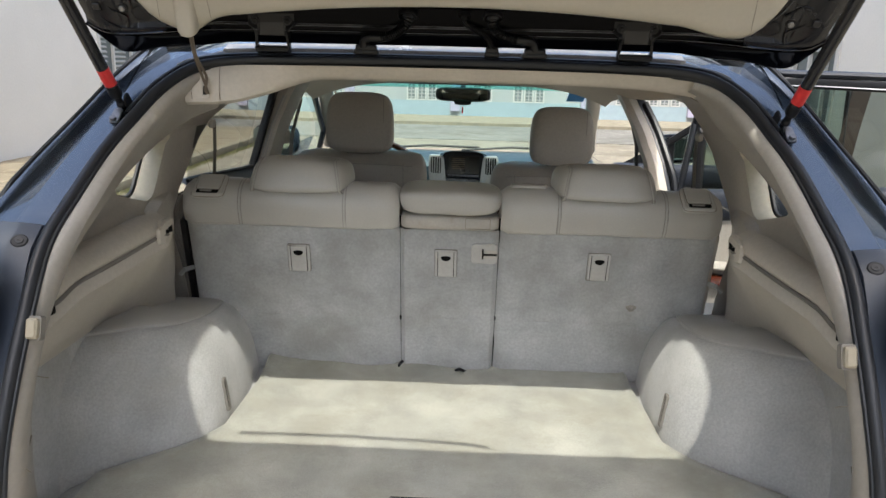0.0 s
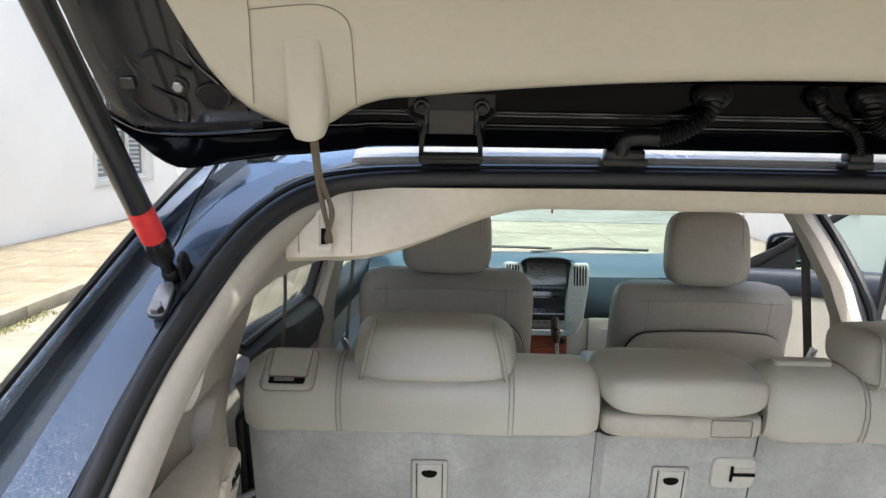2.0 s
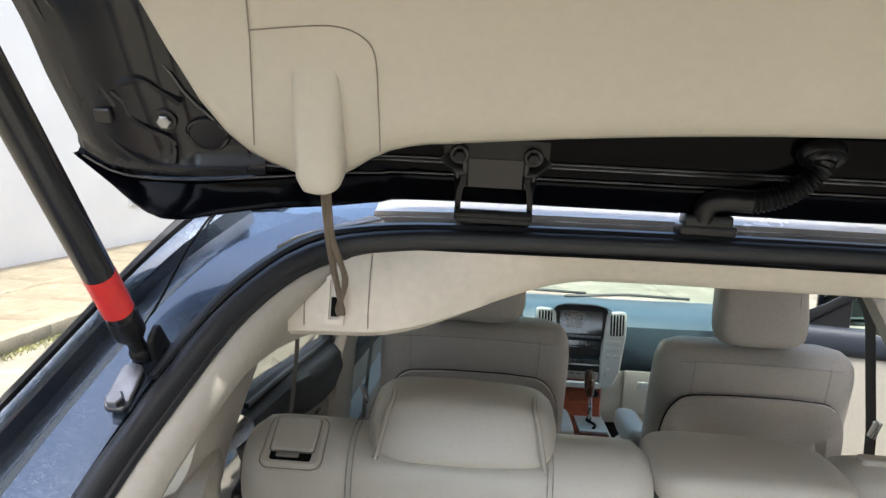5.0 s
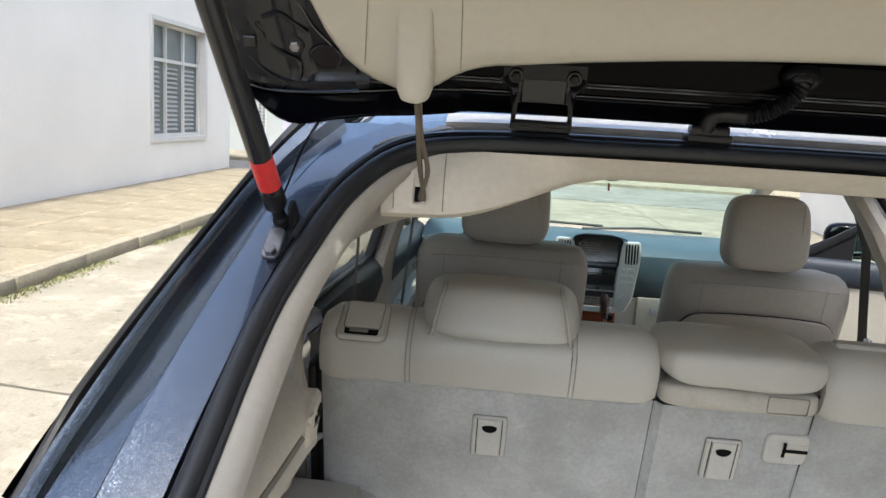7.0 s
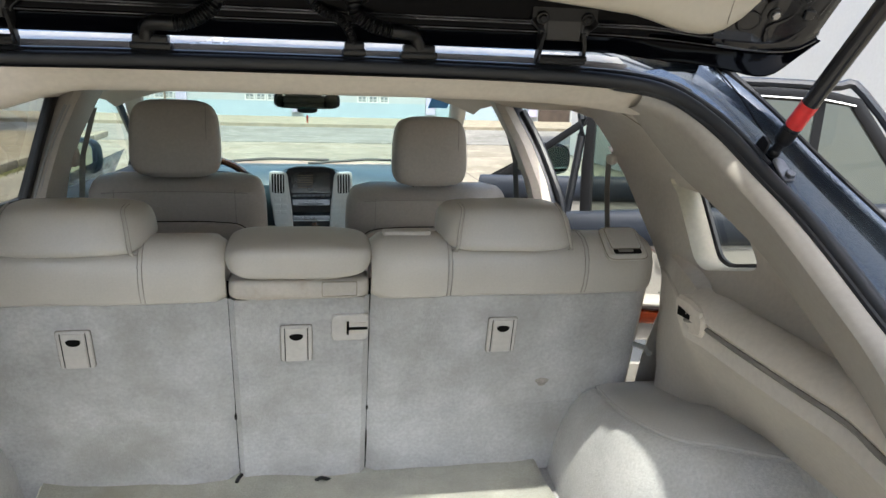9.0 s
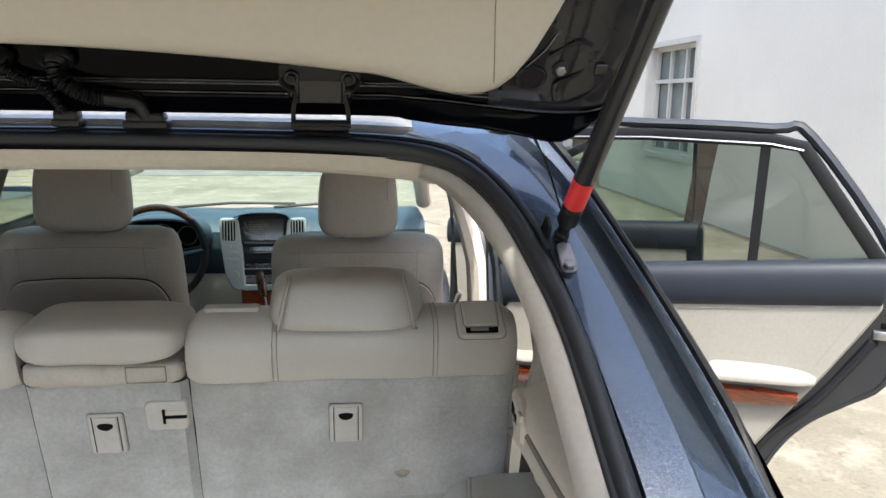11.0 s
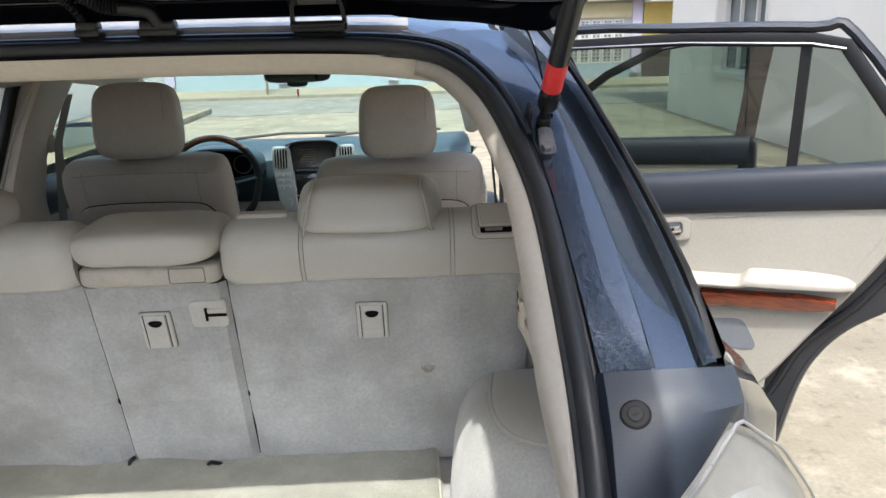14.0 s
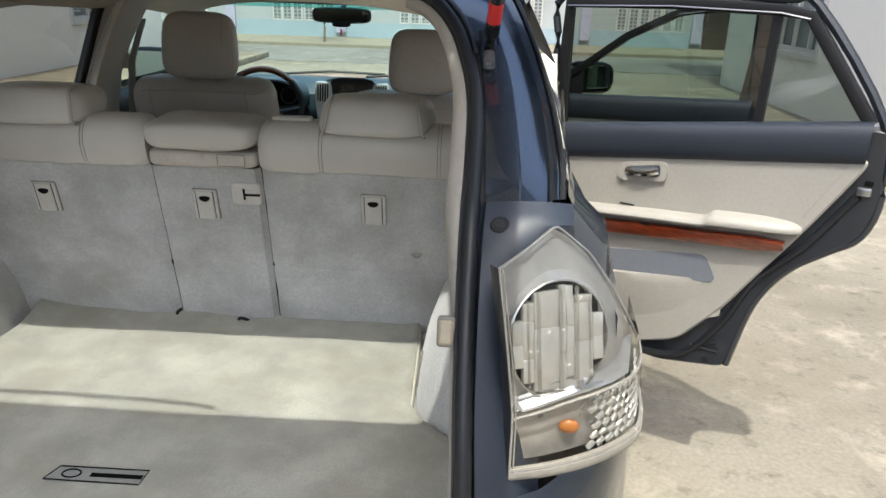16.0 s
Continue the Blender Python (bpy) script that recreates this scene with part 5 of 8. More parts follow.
lower = [[lid(x, 0.790, 0.04), lid(x, 0.80, 0.03), lid(x, 0.82, -0.02), lid(x, 0.86, -0.12), lid(x, 0.92, -0.26), lid(x, 0.96, -0.38)] for x in [k / 8 * 0.655 for k in range(-8, 9)]]
thicken(part("lower_door", loft(lower), PAINT, gate, "lower half of the tailgate"), 0.05)
part("wiper", tube([lid(0.10, 0.80, 0.07), lid(0.04, 0.782, 0.07), lid(-0.06, 0.768, 0.068), lid(-0.46, 0.764, 0.066)], 0.007, 6), BLACKPLASTIC, gate, "rear wiper arm")

# hinges
for s in (-1, 1):
    hg = new("hinge")
    hg.parent = gate
    tagged(hg, label="black pressed-steel tailgate hinge")
    hx = s * 0.360
    # mounting flange with two bolts, flat arm, curved wings, and the fork that grips the pivot
    part("flange", loft([[(hx + dx, deep(y), z) for dx in (-0.046, -0.040, -0.030, 0.030, 0.040, 0.046)] for y, z in ((1.553, 1.671), (1.557, 1.668), (1.563, 1.655), (1.566, 1.651), (1.570, 1.650))]), BLACKPLASTIC, hg)
    part("hinge_arm", loft([[(hx + dx, deep(y) - (0.0015 if abs(dx) < 0.024 else 0.0), z) for dx in (-0.0285, -0.0255, -0.0235, 0.0235, 0.0255, 0.0285)] for y, z in ((1.563, 1.654), (1.568, 1.648), (1.573, 1.640), (1.578, 1.632), (1.581, 1.6295), (1.588, 1.629))]), HINGEGREY, hg)
    for dx in (-1, 1):
        part("wing", sweep(curve([(hx + dx * 0.045, 1.6223, 1.656), (hx + dx * 0.040, 1.6233, 1.650), (hx + dx * 0.033, 1.6245, 1.644), (hx + dx * 0.030, 1.6258, 1.638)], 4), rounded([(-.005, -.002), (.005, -.002), (.005, .002), (-.005, .002)], .0012, 2), up=(0, -0.8, 0.6)), HINGEGREY, hg)
        part("cheek", sweep(curve([(hx + dx * 0.0305, 1.6253, 1.640), (hx + dx * 0.0315, 1.6275, 1.628), (hx + dx * 0.032, 1.6318, 1.613), (hx + dx * 0.032, 1.6380, 1.603)], 4), [(-.0025, -.006), (.0025, -.006), (.0025, .006), (-.0025, .006)]), BLACKPLASTIC, hg)
        part("bolt", plate(circle(0.0058, 6), 0.005, basis((hx + dx * 0.032, 1.6209, 1.6575), (1, 0, 0), (0, -.45, .9)) @ Matrix.Translation((0, 0, 0.006)), 0.001), BLACKPLASTIC, hg)
        part("washer", plate(circle(0.0088, 14), 0.003, basis((hx + dx * 0.032, 1.6209, 1.6575), (1, 0, 0), (0, -.45, .9)) @ Matrix.Translation((0, 0, 0.002)), 0.0008), HINGEGREY, hg)
    part("base_plate", box((0.066, 0.026, 0.007), (hx, 1.634, 1.6015), 0.002), BLACKPLASTIC, hg)
    part("pivot", tube([(hx - 0.033, 1.622, 1.606), (hx + 0.033, 1.622, 1.606)], 0.0042, 8), BLACKPLASTIC, hg)
    for dx in (-0.016, 0.014):
        part("nut", plate(circle(0.0065, 6), 0.005, Matrix.Translation((hx + dx, 1.632, 1.6095)), 0.001), BLACKPLASTIC, hg)


def boot(path, base, r, parent, smooth_from):
    """Corrugated cable boot from the lid down to the roof channel."""
    b = new("cable_boot")
    b.parent = parent
    tagged(b, label="black corrugated rubber cable boot")
    pts = rail(curve(path, 12), 200)
    n = len(pts)
    sc = [1 + ((0.13 * math.sin(i * 2 * math.pi / 6.5)) if 0.04 * n < i < smooth_from * n else 0.02) for i in range(n)]
    part("bellows", tube(pts, r, 12, scale=sc), BOOTRUBBER, b)
    c = Vector(path[0])
    away = Vector((0, -0.62, -0.78))
    part("top_grommet", loft([[c + away * h + Vector((math.cos(a) * w, math.sin(a) * w * 0.62, -math.sin(a) * w * 0.50)) for a in [k * math.pi / 12 for k in range(24)]]
                              for w, h in ((r * 2.2, -0.004), (r * 2.15, 0.003), (r * 1.9, 0.006), (r * 1.65, 0.0045), (r * 1.35, 0.004), (r * 1.15, 0.008), (r * 0.9, 0.010))], close_u=True), HINGEGREY, b, "grey rubber grommet ring")
    part("base_grommet", box((r * 5.4, 0.026, 0.010), (base[0], base[1], base[2]), 0.003), BOOTRUBBER, b)
    part("base_grommet", box((r * 4.6, 0.022, 0.011), (base[0], base[1] - .002, base[2] + .008), 0.003), BOOTRUBBER, b)
    return b


boot([(-0.088, 1.615, 1.6725), (-0.090, 1.611, 1.661), (-0.100, 1.613, 1.648), (-0.118, 1.615, 1.636), (-0.140, 1.616, 1.630), (-0.162, 1.618, 1.630), (-0.175, 1.624, 1.625), (-0.178, 1.630, 1.612)], (-0.173, 1.636, 1.603), 0.0092, gate, 0.60)
boot([(0.022, 1.615, 1.6745), (0.023, 1.611, 1.665), (0.030, 1.613, 1.658), (0.042, 1.614, 1.650), (0.056, 1.616, 1.645), (0.066, 1.618, 1.636), (0.073, 1.622, 1.625), (0.077, 1.630, 1.612)], (0.078, 1.636, 1.604), 0.0056, gate, 0.92)
boot([(0.077, 1.615, 1.6735), (0.0765, 1.611, 1.662), (0.080, 1.613, 1.652), (0.093, 1.614, 1.641), (0.112, 1.616, 1.634), (0.138, 1.617, 1.631), (0.156, 1.624, 1.627), (0.164, 1.630, 1.612)], (0.163, 1.636, 1.603), 0.0092, gate, 0.60)


# ---- cargo space ----
FLOOR = 0.748
part("cargo_floor", box((1.50, 1.12, 0.03), (0, 1.56, FLOOR - 0.015), 0.004), CARPET, car, "grey carpeted cargo floor")
part("under_floor", box((1.5, 1.06, 0.02), (0, 1.56, 0.55)), BLACKPLASTIC, car)
# beige sill plate inside the opening
rows = []
for k in range(-20, 21):
    x = k / 20 * 0.60
    e = 0.02 * abs(k / 20) ** 6
    rows.append([(x, 0.960, 0.708 + e), (x, 0.975, 0.728 + e), (x, 1.01, 0.742 + e), (x, 1.10, 0.75 + e * .6), (x, 1.13, 0.742)])
part("sill_plate", loft(rows), TRIM, car, "beige plastic loading sill")


def seat_y(z):
    """Rear face of the rear seat backs."""
    return 2.1606 - 0.22 * z


# wheel housings covered in carpet
FOOT = [(0.745, 1.34), (0.712, 1.42), (0.62, 1.493), (0.546, 1.553), (0.512, 1.61), (0.503, 1.68), (0.503, 1.78), (0.520, 1.99)]
TOPC = [(0.770, 1.528), (0.715, 1.562), (0.660, 1.596), (0.614, 1.628), (0.590, 1.675), (0.580, 1.75), (0.584, 1.84), (0.600, 1.95)]


def dip(y):
    """Fall of the housing's top towards the seat."""
    return 0.055 * min(1.0, max(0.0, (y - 1.60) / 0.33))


GROOVE = [(0.612, 1.665, 1.206), (0.614, 1.62, 1.210), (0.618, 1.52, 1.206), (0.624, 1.42, 1.202), (0.630, 1.34, 1.199), (0.633, 1.305, 1.194), (0.636, 1.275, 1.184), (0.638, 1.238, 1.178), (0.630, 1.19, 1.165), (0.612, 1.145, 1.15)]


def along(points, y):
    """Point on a polyline, given by its second coordinate."""
    ps = sorted(points, key=lambda p: p[1])
    for p, q in zip(ps, ps[1:]):
        if p[1] <= y <= q[1]:
            return Vector(p).lerp(Vector(q), (y - p[1]) / (q[1] - p[1]))
    return Vector(ps[0] if y < ps[0][1] else ps[-1])


def wall_x(y, z):
    """Inner face of the upper quarter trim."""
    x = 0.706 - 0.040 * min(1.0, max(0.0, (1.275 - z) / 0.04)) ** 1.5 * min(1, max(0, (1.80 - y) / 0.12))
    x -= 0.50 * max(0.0, z - 1.375)
    return x - 0.02 * max(0, 1.4 - y)


for s in (-1, 1):
    foot = rail(curve([(a, b, 0) for a, b in FOOT], 5), 30)
    topc = rail(curve([(a, b, 0) for a, b in TOPC], 5), 30)
    rows = []
    for v, z in ((0.0, FLOOR), (0.03, 0.775), (0.10, 0.83), (0.22, 0.885), (0.40, 0.935), (0.62, 0.974), (0.80, 0.995), (0.93, 1.006), (1.0, 1.009)):
        row = []
        for i, (a, b) in enumerate(zip(foot, topc)):
            p = a.lerp(b, v)
            wob = 0.0018 * noise.noise(Vector((p.x * 9, p.y * 9, z * 9)))
            row.append((s * (p.x + wob), p.y + wob, z - dip(p.y) * v))
        rows.append(row)
    hous = part("wheel_housing", loft(rows), CARPET_B, car, "carpeted wheel housing beside the cargo floor")
    top = rows[-1]
    cap = []
    for u, dz in ((1.0, 0.012), (0.7, 0.012), (0.4, 0.012), (0.15, 0.0115), (0.06, 0.009), (0.015, 0.004), (-0.004, -0.003), (0.0, -0.008)):
        cap.append([(q[0] + (s * 0.77 - q[0]) * u, q[1] + (1.80 - q[1]) * 0.8 * u * (1 if q[1] < 1.8 else 0), q[2] + dz) for q in top])
    part("housing_cap", loft(cap), CAPVINYL, hous, "grey-beige vinyl top of the wheel housing")
    lipc = rail([Vector(q) + Vector((s * 0.003, 0.002, 0.008)) for q in cap[-2]], 60)
    part("cap_welt", tube(lipc, 0.0032, 6), CAPVINYL, hous)
    # small handle slot near the floor
    mm = basis((s * 0.5075, 1.68, 0.822), (0, s, 0), (s * 0.12, 0, 1))
    part("clip", frame_plate(rounded([(-.009, -.040), (.009, -.040), (.009, .040), (-.009, .040)], .004), rounded([(-.005, -.034), (.005, -.034), (.005, .034), (-.005, .034)], .003), 0.006, mm @ Matrix.Translation((0, 0, 0.004))), BELT, hous)
    part("clip_slot", plate(rounded([(-.005, -.034), (.005, -.034), (.005, .034), (-.005, .034)], .003), 0.002, mm @ Matrix.Translation((0, 0, 0.003))), DARKHOLE, hous)
    # lower side carpet panel from the sill to the housing
    rows = []
    for y in (1.06, 1.12, 1.2, 1.3, 1.42, 1.55, 1.75, 1.98):
        x0 = 0.600 + 0.140 * min(1, max(0, (y - 1.10) / 0.22)) ** 0.6
        rows.append([(s * x0, y, FLOOR - 0.02), (s * (x0 + .004), y, 0.85), (s * (x0 + 0.012), y, 1.03)])
    part("side_carpet", loft(rows), CARPET, car, "grey carpet on the cargo side wall")
    # hard side trim, leaning in up to the load cover groove
    rows, ledge = [], []
    for k in range(33):
        y = 1.13 + (1.98 - 1.13) * k / 32
        xl = 0.612 + 0.142 * min(1, max(0, (y - 1.10) / 0.22)) ** 0.6
        g = along(GROOVE, y)
        f = min(1.0, max(0.0, (y - 1.675) / 0.22)) ** 0.85
        e = min(1.0, max(0.0, (y - 1.655) / 0.05))
        gx, gz = g.x + (0.698 - g.x) * f, g.z + 0.02 * f
        zl = 1.012 - dip(y)
        xl -= 0.7 * dip(y)
        row = [(xl + .004, zl), (xl - 0.006, zl + 0.004), (xl + (gx - xl) * 0.30, zl + 0.05), (xl + (gx - xl) * 0.68, zl + 0.115), (gx - .001 + .004 * f, gz - 0.028), (gx - .001, gz - .008), (gx + 0.002, gz - .003), (gx + 0.012 * (1 - f), gz - .002), (gx + 0.012 * (1 - e) + (0.35 * (0.712 - gx)) * e, gz - .002 + 0.030 * e), (gx + 0.012 * (1 - e) + (0.712 - gx) * e, gz - .002 + 0.040 * e)]
        if y > 1.90:
            w = (y - 1.90) / 0.08
            row = [(x + 0.05 * w * w, z) for x, z in row]
        rows.append([(s * x, y, z) for x, z in row])
        if y <= 1.70:
            h = min(1.0, max(0.0, (y - 1.15) / 0.13)) ** 0.7
            ledge.append([(s * (gx + dx), y, gz + dz * (0.25 + 0.75 * h)) for dx, dz in ((0.012, -.002), (0.003, .004), (-0.001, 0.011), (0.002, 0.022), (0.012, 0.033), (0.026, 0.041), (0.040, 0.045), (0.047, 0.044), (0.049, 0.036))])
    part("side_trim", loft(rows), TRIMG, car, "grey-beige moulded side trim")
    part("cover_ledge", loft(ledge), TRIM, car, "beige rolled ledge over the load cover groove")
    groove = curve([(s * (p[0] + .004), p[1], p[2]) for p in GROOVE[:8]], 6)
    part("cover_groove", tube(groove, 0.0065, 6, ry=0.0045), BELT, car, "dark brown groove for the load cover")
    part("groove_end", box((0.012, 0.020, 0.014), (s * 0.637, 1.235, 1.176), 0.003), DARKHOLE, car)
    # bracket at the front end of the groove
    BM = Matrix(((0.10 * s, 0, -s, s * 0.6135), (1, 0, 0, 1.665), (0, 1, 0, 1.215), (0, 0, 0, 1)))
    br = part("cover_bracket", plate(rounded([(-.060, -.020), (-.01, -.032), (.022, -.028), (.046, -.004), (.044, .022), (-.02, .026), (-.06, .012)], 0.012), 0.05, BM, 0.005), TRIM, car, "beige bracket for the load cover")
    part("bracket_slot", plate([(-.016, -.004), (.028, -.009), (.028, .006), (-.016, .004)], 0.002, BM @ Matrix.Translation((0, 0, 0.0015))), DARKHOLE, br)
    part("bracket_tab", box((0.006, 0.018, 0.010), (s * 0.610, 1.622, 1.230), 0.002), TRIM, br)
    # belt hook knob by the seal
    kx = 0.584 if s < 0 else 0.578
    km = basis((s * kx, 1.106, 1.196), (1, 0, 0), (0, 0.30, 0.95))
    kn = part("hook_knob", plate(rounded([(-.0085, -.0150), (.0085, -.0150), (.0085, .0150), (-.0085, .0150)], .005), 0.016, km @ Matrix.Translation((0, 0, 0.010)), 0.003), HOOKTAN, car, "tan plastic bag hook")
    part("hook_gap", plate(rounded([(-.0105, -.018), (.0105, -.018), (.0105, .018), (-.0105, .018)], .005), 0.012, km @ Matrix.Translation((0, 0, 0.001))), BELT, kn)
    # rear pillar trim between the seal and the side glass
    run = [i for i, p in enumerate(HALF) if (p.x > 0.47 or p.z < 1.3) and 0.775 < p.z < 1.577]
    foot = [1 - 0.48 * min(1.0, max(0.0, (1.31 - HALF[i].z) / 0.10)) for i in run]
    faces_in = [rail([inward(HALF, i, d * f) + Vector((0, dy, 0)) for i, f in zip(run, foot)], 44) for d, dy in ((0.006, 0.010), (0.011, 0.005), (0.016, 0.0045), (0.022, 0.0075), (0.0275, 0.0135), (0.0315, 0.022), (0.034, 0.034))]
    b = rail(curve([(0.50, 1.705, 1.485), (0.555, 1.705, 1.463), (0.588, 1.685, 1.438), (0.612, 1.615, 1.404), (0.624, 1.50, 1.356), (0.636, 1.43, 1.308), (0.648, 1.36, 1.257), (0.655, 1.312, 1.21), (0.650, 1.272, 1.185), (0.650, 1.24, 1.155), (0.662, 1.228, 1.10), (0.672, 1.215, 1.03), (0.670, 1.20, 0.96), (0.664, 1.185, 0.88), (0.64, 1.17, 0.77)], 5), 44)
    if s > 0:
        b = rail(curve([(0.50, 1.705, 1.540), (0.53, 1.705, 1.509), (0.555, 1.700, 1.480), (0.588, 1.685, 1.442), (0.612, 1.615, 1.404), (0.624, 1.50, 1.356), (0.636, 1.43, 1.308), (0.648, 1.36, 1.257), (0.655, 1.312, 1.21), (0.650, 1.272, 1.185), (0.650, 1.24, 1.155), (0.662, 1.228, 1.10), (0.672, 1.215, 1.03), (0.670, 1.20, 0.96), (0.664, 1.185, 0.88), (0.64, 1.17, 0.77)], 5), 44)
    rows = []
    for *front, q in zip(*faces_in, b):
        e = front[-1]
        row = front + [e.lerp(q, 0.35) + Vector((-0.004, 0, 0)), e.lerp(q, 0.7), q, q + Vector((0.006, 0.010, -0.006)), q + Vector((0.075, 0.035, -0.012))]
        rows.append([(s * r.x, r.y, r.z) for r in row])
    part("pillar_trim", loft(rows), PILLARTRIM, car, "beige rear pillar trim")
    part("trim_joint", tube(side(s, [(0.588, 1.135, 1.105), (0.605, 1.13, 1.11), (0.62, 1.155, 1.118), (0.645, 1.195, 1.135)]), 0.0008, 5), SEAMLINE, car)
    part("trim_joint", tube(side(s, [(0.592, 1.07, 0.985), (0.605, 1.075, 0.99), (0.63, 1.14, 1.005)]), 0.0008, 5), SEAMLINE, car)
    # upper quarter trim with window opening
    hole = rounded([(1.62, 1.298), (1.775, 1.256), (1.812, 1.262), (1.925, 1.402), (1.72, 1.398)], 0.028, 4)
    bound = [(1.29, 1.215), (1.88, 1.185), (1.905, 1.19), (1.975, 1.256), (2.13, 1.366), (2.18, 1.43), (1.64, 1.425), (1.48, 1.36), (1.34, 1.28)]
    c = Vector((1.77, 1.325))

    def to_bound(p):
        """Where the ray from the window's middle through p meets the panel's edge."""
        d = Vector(p) - c
        best = 9.0
        for q, r in zip(bound, bound[1:] + bound[:1]):
            e = Vector(r) - Vector(q)
            det = d.x * -e.y + e.x * d.y
            if abs(det) < 1e-9:
                continue
            w = Vector(q) - c
            k = (w.x * -e.y + e.x * w.y) / det
            m_ = (d.x * w.y - d.y * w.x) / det
            if k > 0 and -1e-6 <= m_ <= 1 + 1e-6:
                best = min(best, k)
        return c + d * best

    def lay(p, out=0.0):
        return (s * (wall_x(p[0], p[1]) + out), p[0], p[1])
    dense = rail([(*p, 0) for p in hole + hole[:1]], 73)[:-1]
    dense = [(p.x, p.y) for p in dense]
    rows = []
    for u in (0.0, 0.06, 0.2, 0.4, 0.6, 0.8, 1.0):
        rows.append([lay(tuple(Vector(p).lerp(to_bound(p), u))) for p in dense])
    part("quarter_trim", loft(rows, close_u=True), TRIMG, car, "grey-beige trim round the rear side window")
    part("window_reveal", loft([[lay(p, 0.0) for p in dense], [lay(tuple(c + (Vector(p) - c) * 0.99), 0.006) for p in dense], [lay(tuple(c + (Vector(p) - c) * 0.93), 0.048) for p in dense]], close_u=True), REVEAL, car, "cream window reveal")
    part("reveal_seal", tube([lay(tuple(c + (Vector(p) - c) * 0.92), 0.050) for p in dense], 0.006, 6, closed=True), RUBBER, car)
    bmq = bmesh.new()
    bmq.faces.new([bmq.verts.new((s * 0.765, *tuple(c + (Vector(p) - c) * 1.1))) for p in dense])
    q = part("quarter_window", bmq, QUARTERGLASS, car, "tinted rear quarter window", smooth=False)
    q.visible_shadow = False
    # panel from the header down to the quarter trim
    rows = []
    for y in (1.66, 1.72, 1.80, 1.92, 2.05, 2.15):
        rows.append([(s * x, y, z) for x, z in (((0.48, 1.545), (0.55, 1.520), (0.60, 1.485), (0.635, 1.455), (0.665, 1.432), (0.688, 1.41), (0.712, 1.385)) if s < 0 else ((0.49, 1.560), (0.56, 1.542), (0.61, 1.510), (0.645, 1.472), (0.67, 1.440), (0.69, 1.41), (0.712, 1.385)))])
    part("headliner_side", loft(rows), TRIMG, car, "grey-beige upper pillar trim")
    part("trim_joint", tube(curve(side(s, [(0.47, 1.72, 1.543), (0.545, 1.78, 1.515), (0.60, 1.76, 1.478), (0.618, 1.69, 1.452)]), 5), 0.0008, 5), SEAMLINE, car)
    # C pillar front edge down beside the seat
    rows = []
    for z, y in ((1.43, 2.18), (1.366, 2.13), (1.31, 2.05), (1.256, 1.975), (1.19, 1.905), (1.15, 1.905), (1.10, 1.93), (1.01, 1.97), (.90, 2.0)):
        x = wall_x(y, z) if z > 1.2 else 0.702
        rows.append([(s * x, y - 0.002, z), (s * (x + 0.006), y + 0.010, z), (s * (x + 0.03), y + 0.022, z), (s * 0.80, y + 0.03, z)])
    part("c_pillar_trim", loft(rows), TRIMG, car, "grey-beige C pillar trim")
    part("seat_striker", tube([(s * 0.70, 1.93, 1.035), (s * 0.685, 1.925, 1.05), (s * 0.672, 1.95, 1.05)], 0.006, 6), SILVER, car)
    # belt strap from its guide to the seat shoulder
    bx = s * 0.655
    part("belt_guide", cushion((0.016, 0.036, 0.022), (bx, 2.10, 1.412), 3), TRIMG, car)
    part("seat_belt", loft([[(bx - s * .004, y - 0.014, z), (bx - s * .004, y + 0.014, z)] for y, z in ((2.105, 1.41), (2.10, 1.34), (2.08, 1.26), (2.05, 1.20))]), BELT, car, "grey rear seat belt")

# header trim across the top of the opening
rows = []
for k in range(-32, 31):
    x = k / 30 * 0.50
    t = min(1.0, max(0.0, (-x - 0.26) / 0.21))
    t = t * t * (3 - 2 * t)
    r = min(1.0, max(0.0, (x - 0.34) / 0.16)) ** 2
    e = 0.012 * abs(x / 0.5) ** 4
    # on the strap side the trim hangs lower and stands further out before it sweeps up to the roof
    mid = [(1.622, 1.574), (1.630, 1.569), (1.640, 1.562), (1.650, 1.554), (1.664, 1.548), (1.690, 1.546), (1.76, 1.549), (1.9, 1.553)]
    hang = [(1.620, 1.574), (1.613, 1.566), (1.606, 1.548), (1.601, 1.520), (1.602, 1.502), (1.614, 1.496), (1.70, 1.499), (1.86, 1.530)]
    rows.append([(x, m[0] + (h[0] - m[0]) * t, m[1] + (h[1] - m[1]) * t - e * (1 - 0.6 * t) - (0.006 * r if m[0] > 1.65 else 0)) for m, h in zip(mid, hang)])
part("header_trim", loft(rows), TRIM, car, "beige header trim over the opening")
# strap slot box at the left corner
SLM = basis((-0.492, 1.6015, 1.524), (1, 0.02, 0), (0, 0.12, 1))
sl = part("strap_slot", frame_plate(rounded([(-.0085, -.020), (.0085, -.020), (.0085, .022), (-.0085, .022)], .002), rounded([(-.005, -.015), (.005, -.015), (.005, .019), (-.005, .019)], .001), 0.004, SLM @ Matrix.Translation((0, 0, 0.0035))), TRIM, car, "beige slot for the pull cord")
part("slot_hole", plate([(-.0048, -.014), (.0048, -.014), (.0048, .018), (-.0048, .018)], 0.002, SLM @ Matrix.Translation((0, 0, 0.0015))), TRIMG, sl)
part("slot_dark", plate([(-.0032, -.013), (.0032, -.013), (.0032, .004), (-.0032, .004)], 0.002, SLM @ Matrix.Translation((0, 0, 0.0025))), DARKHOLE, sl)
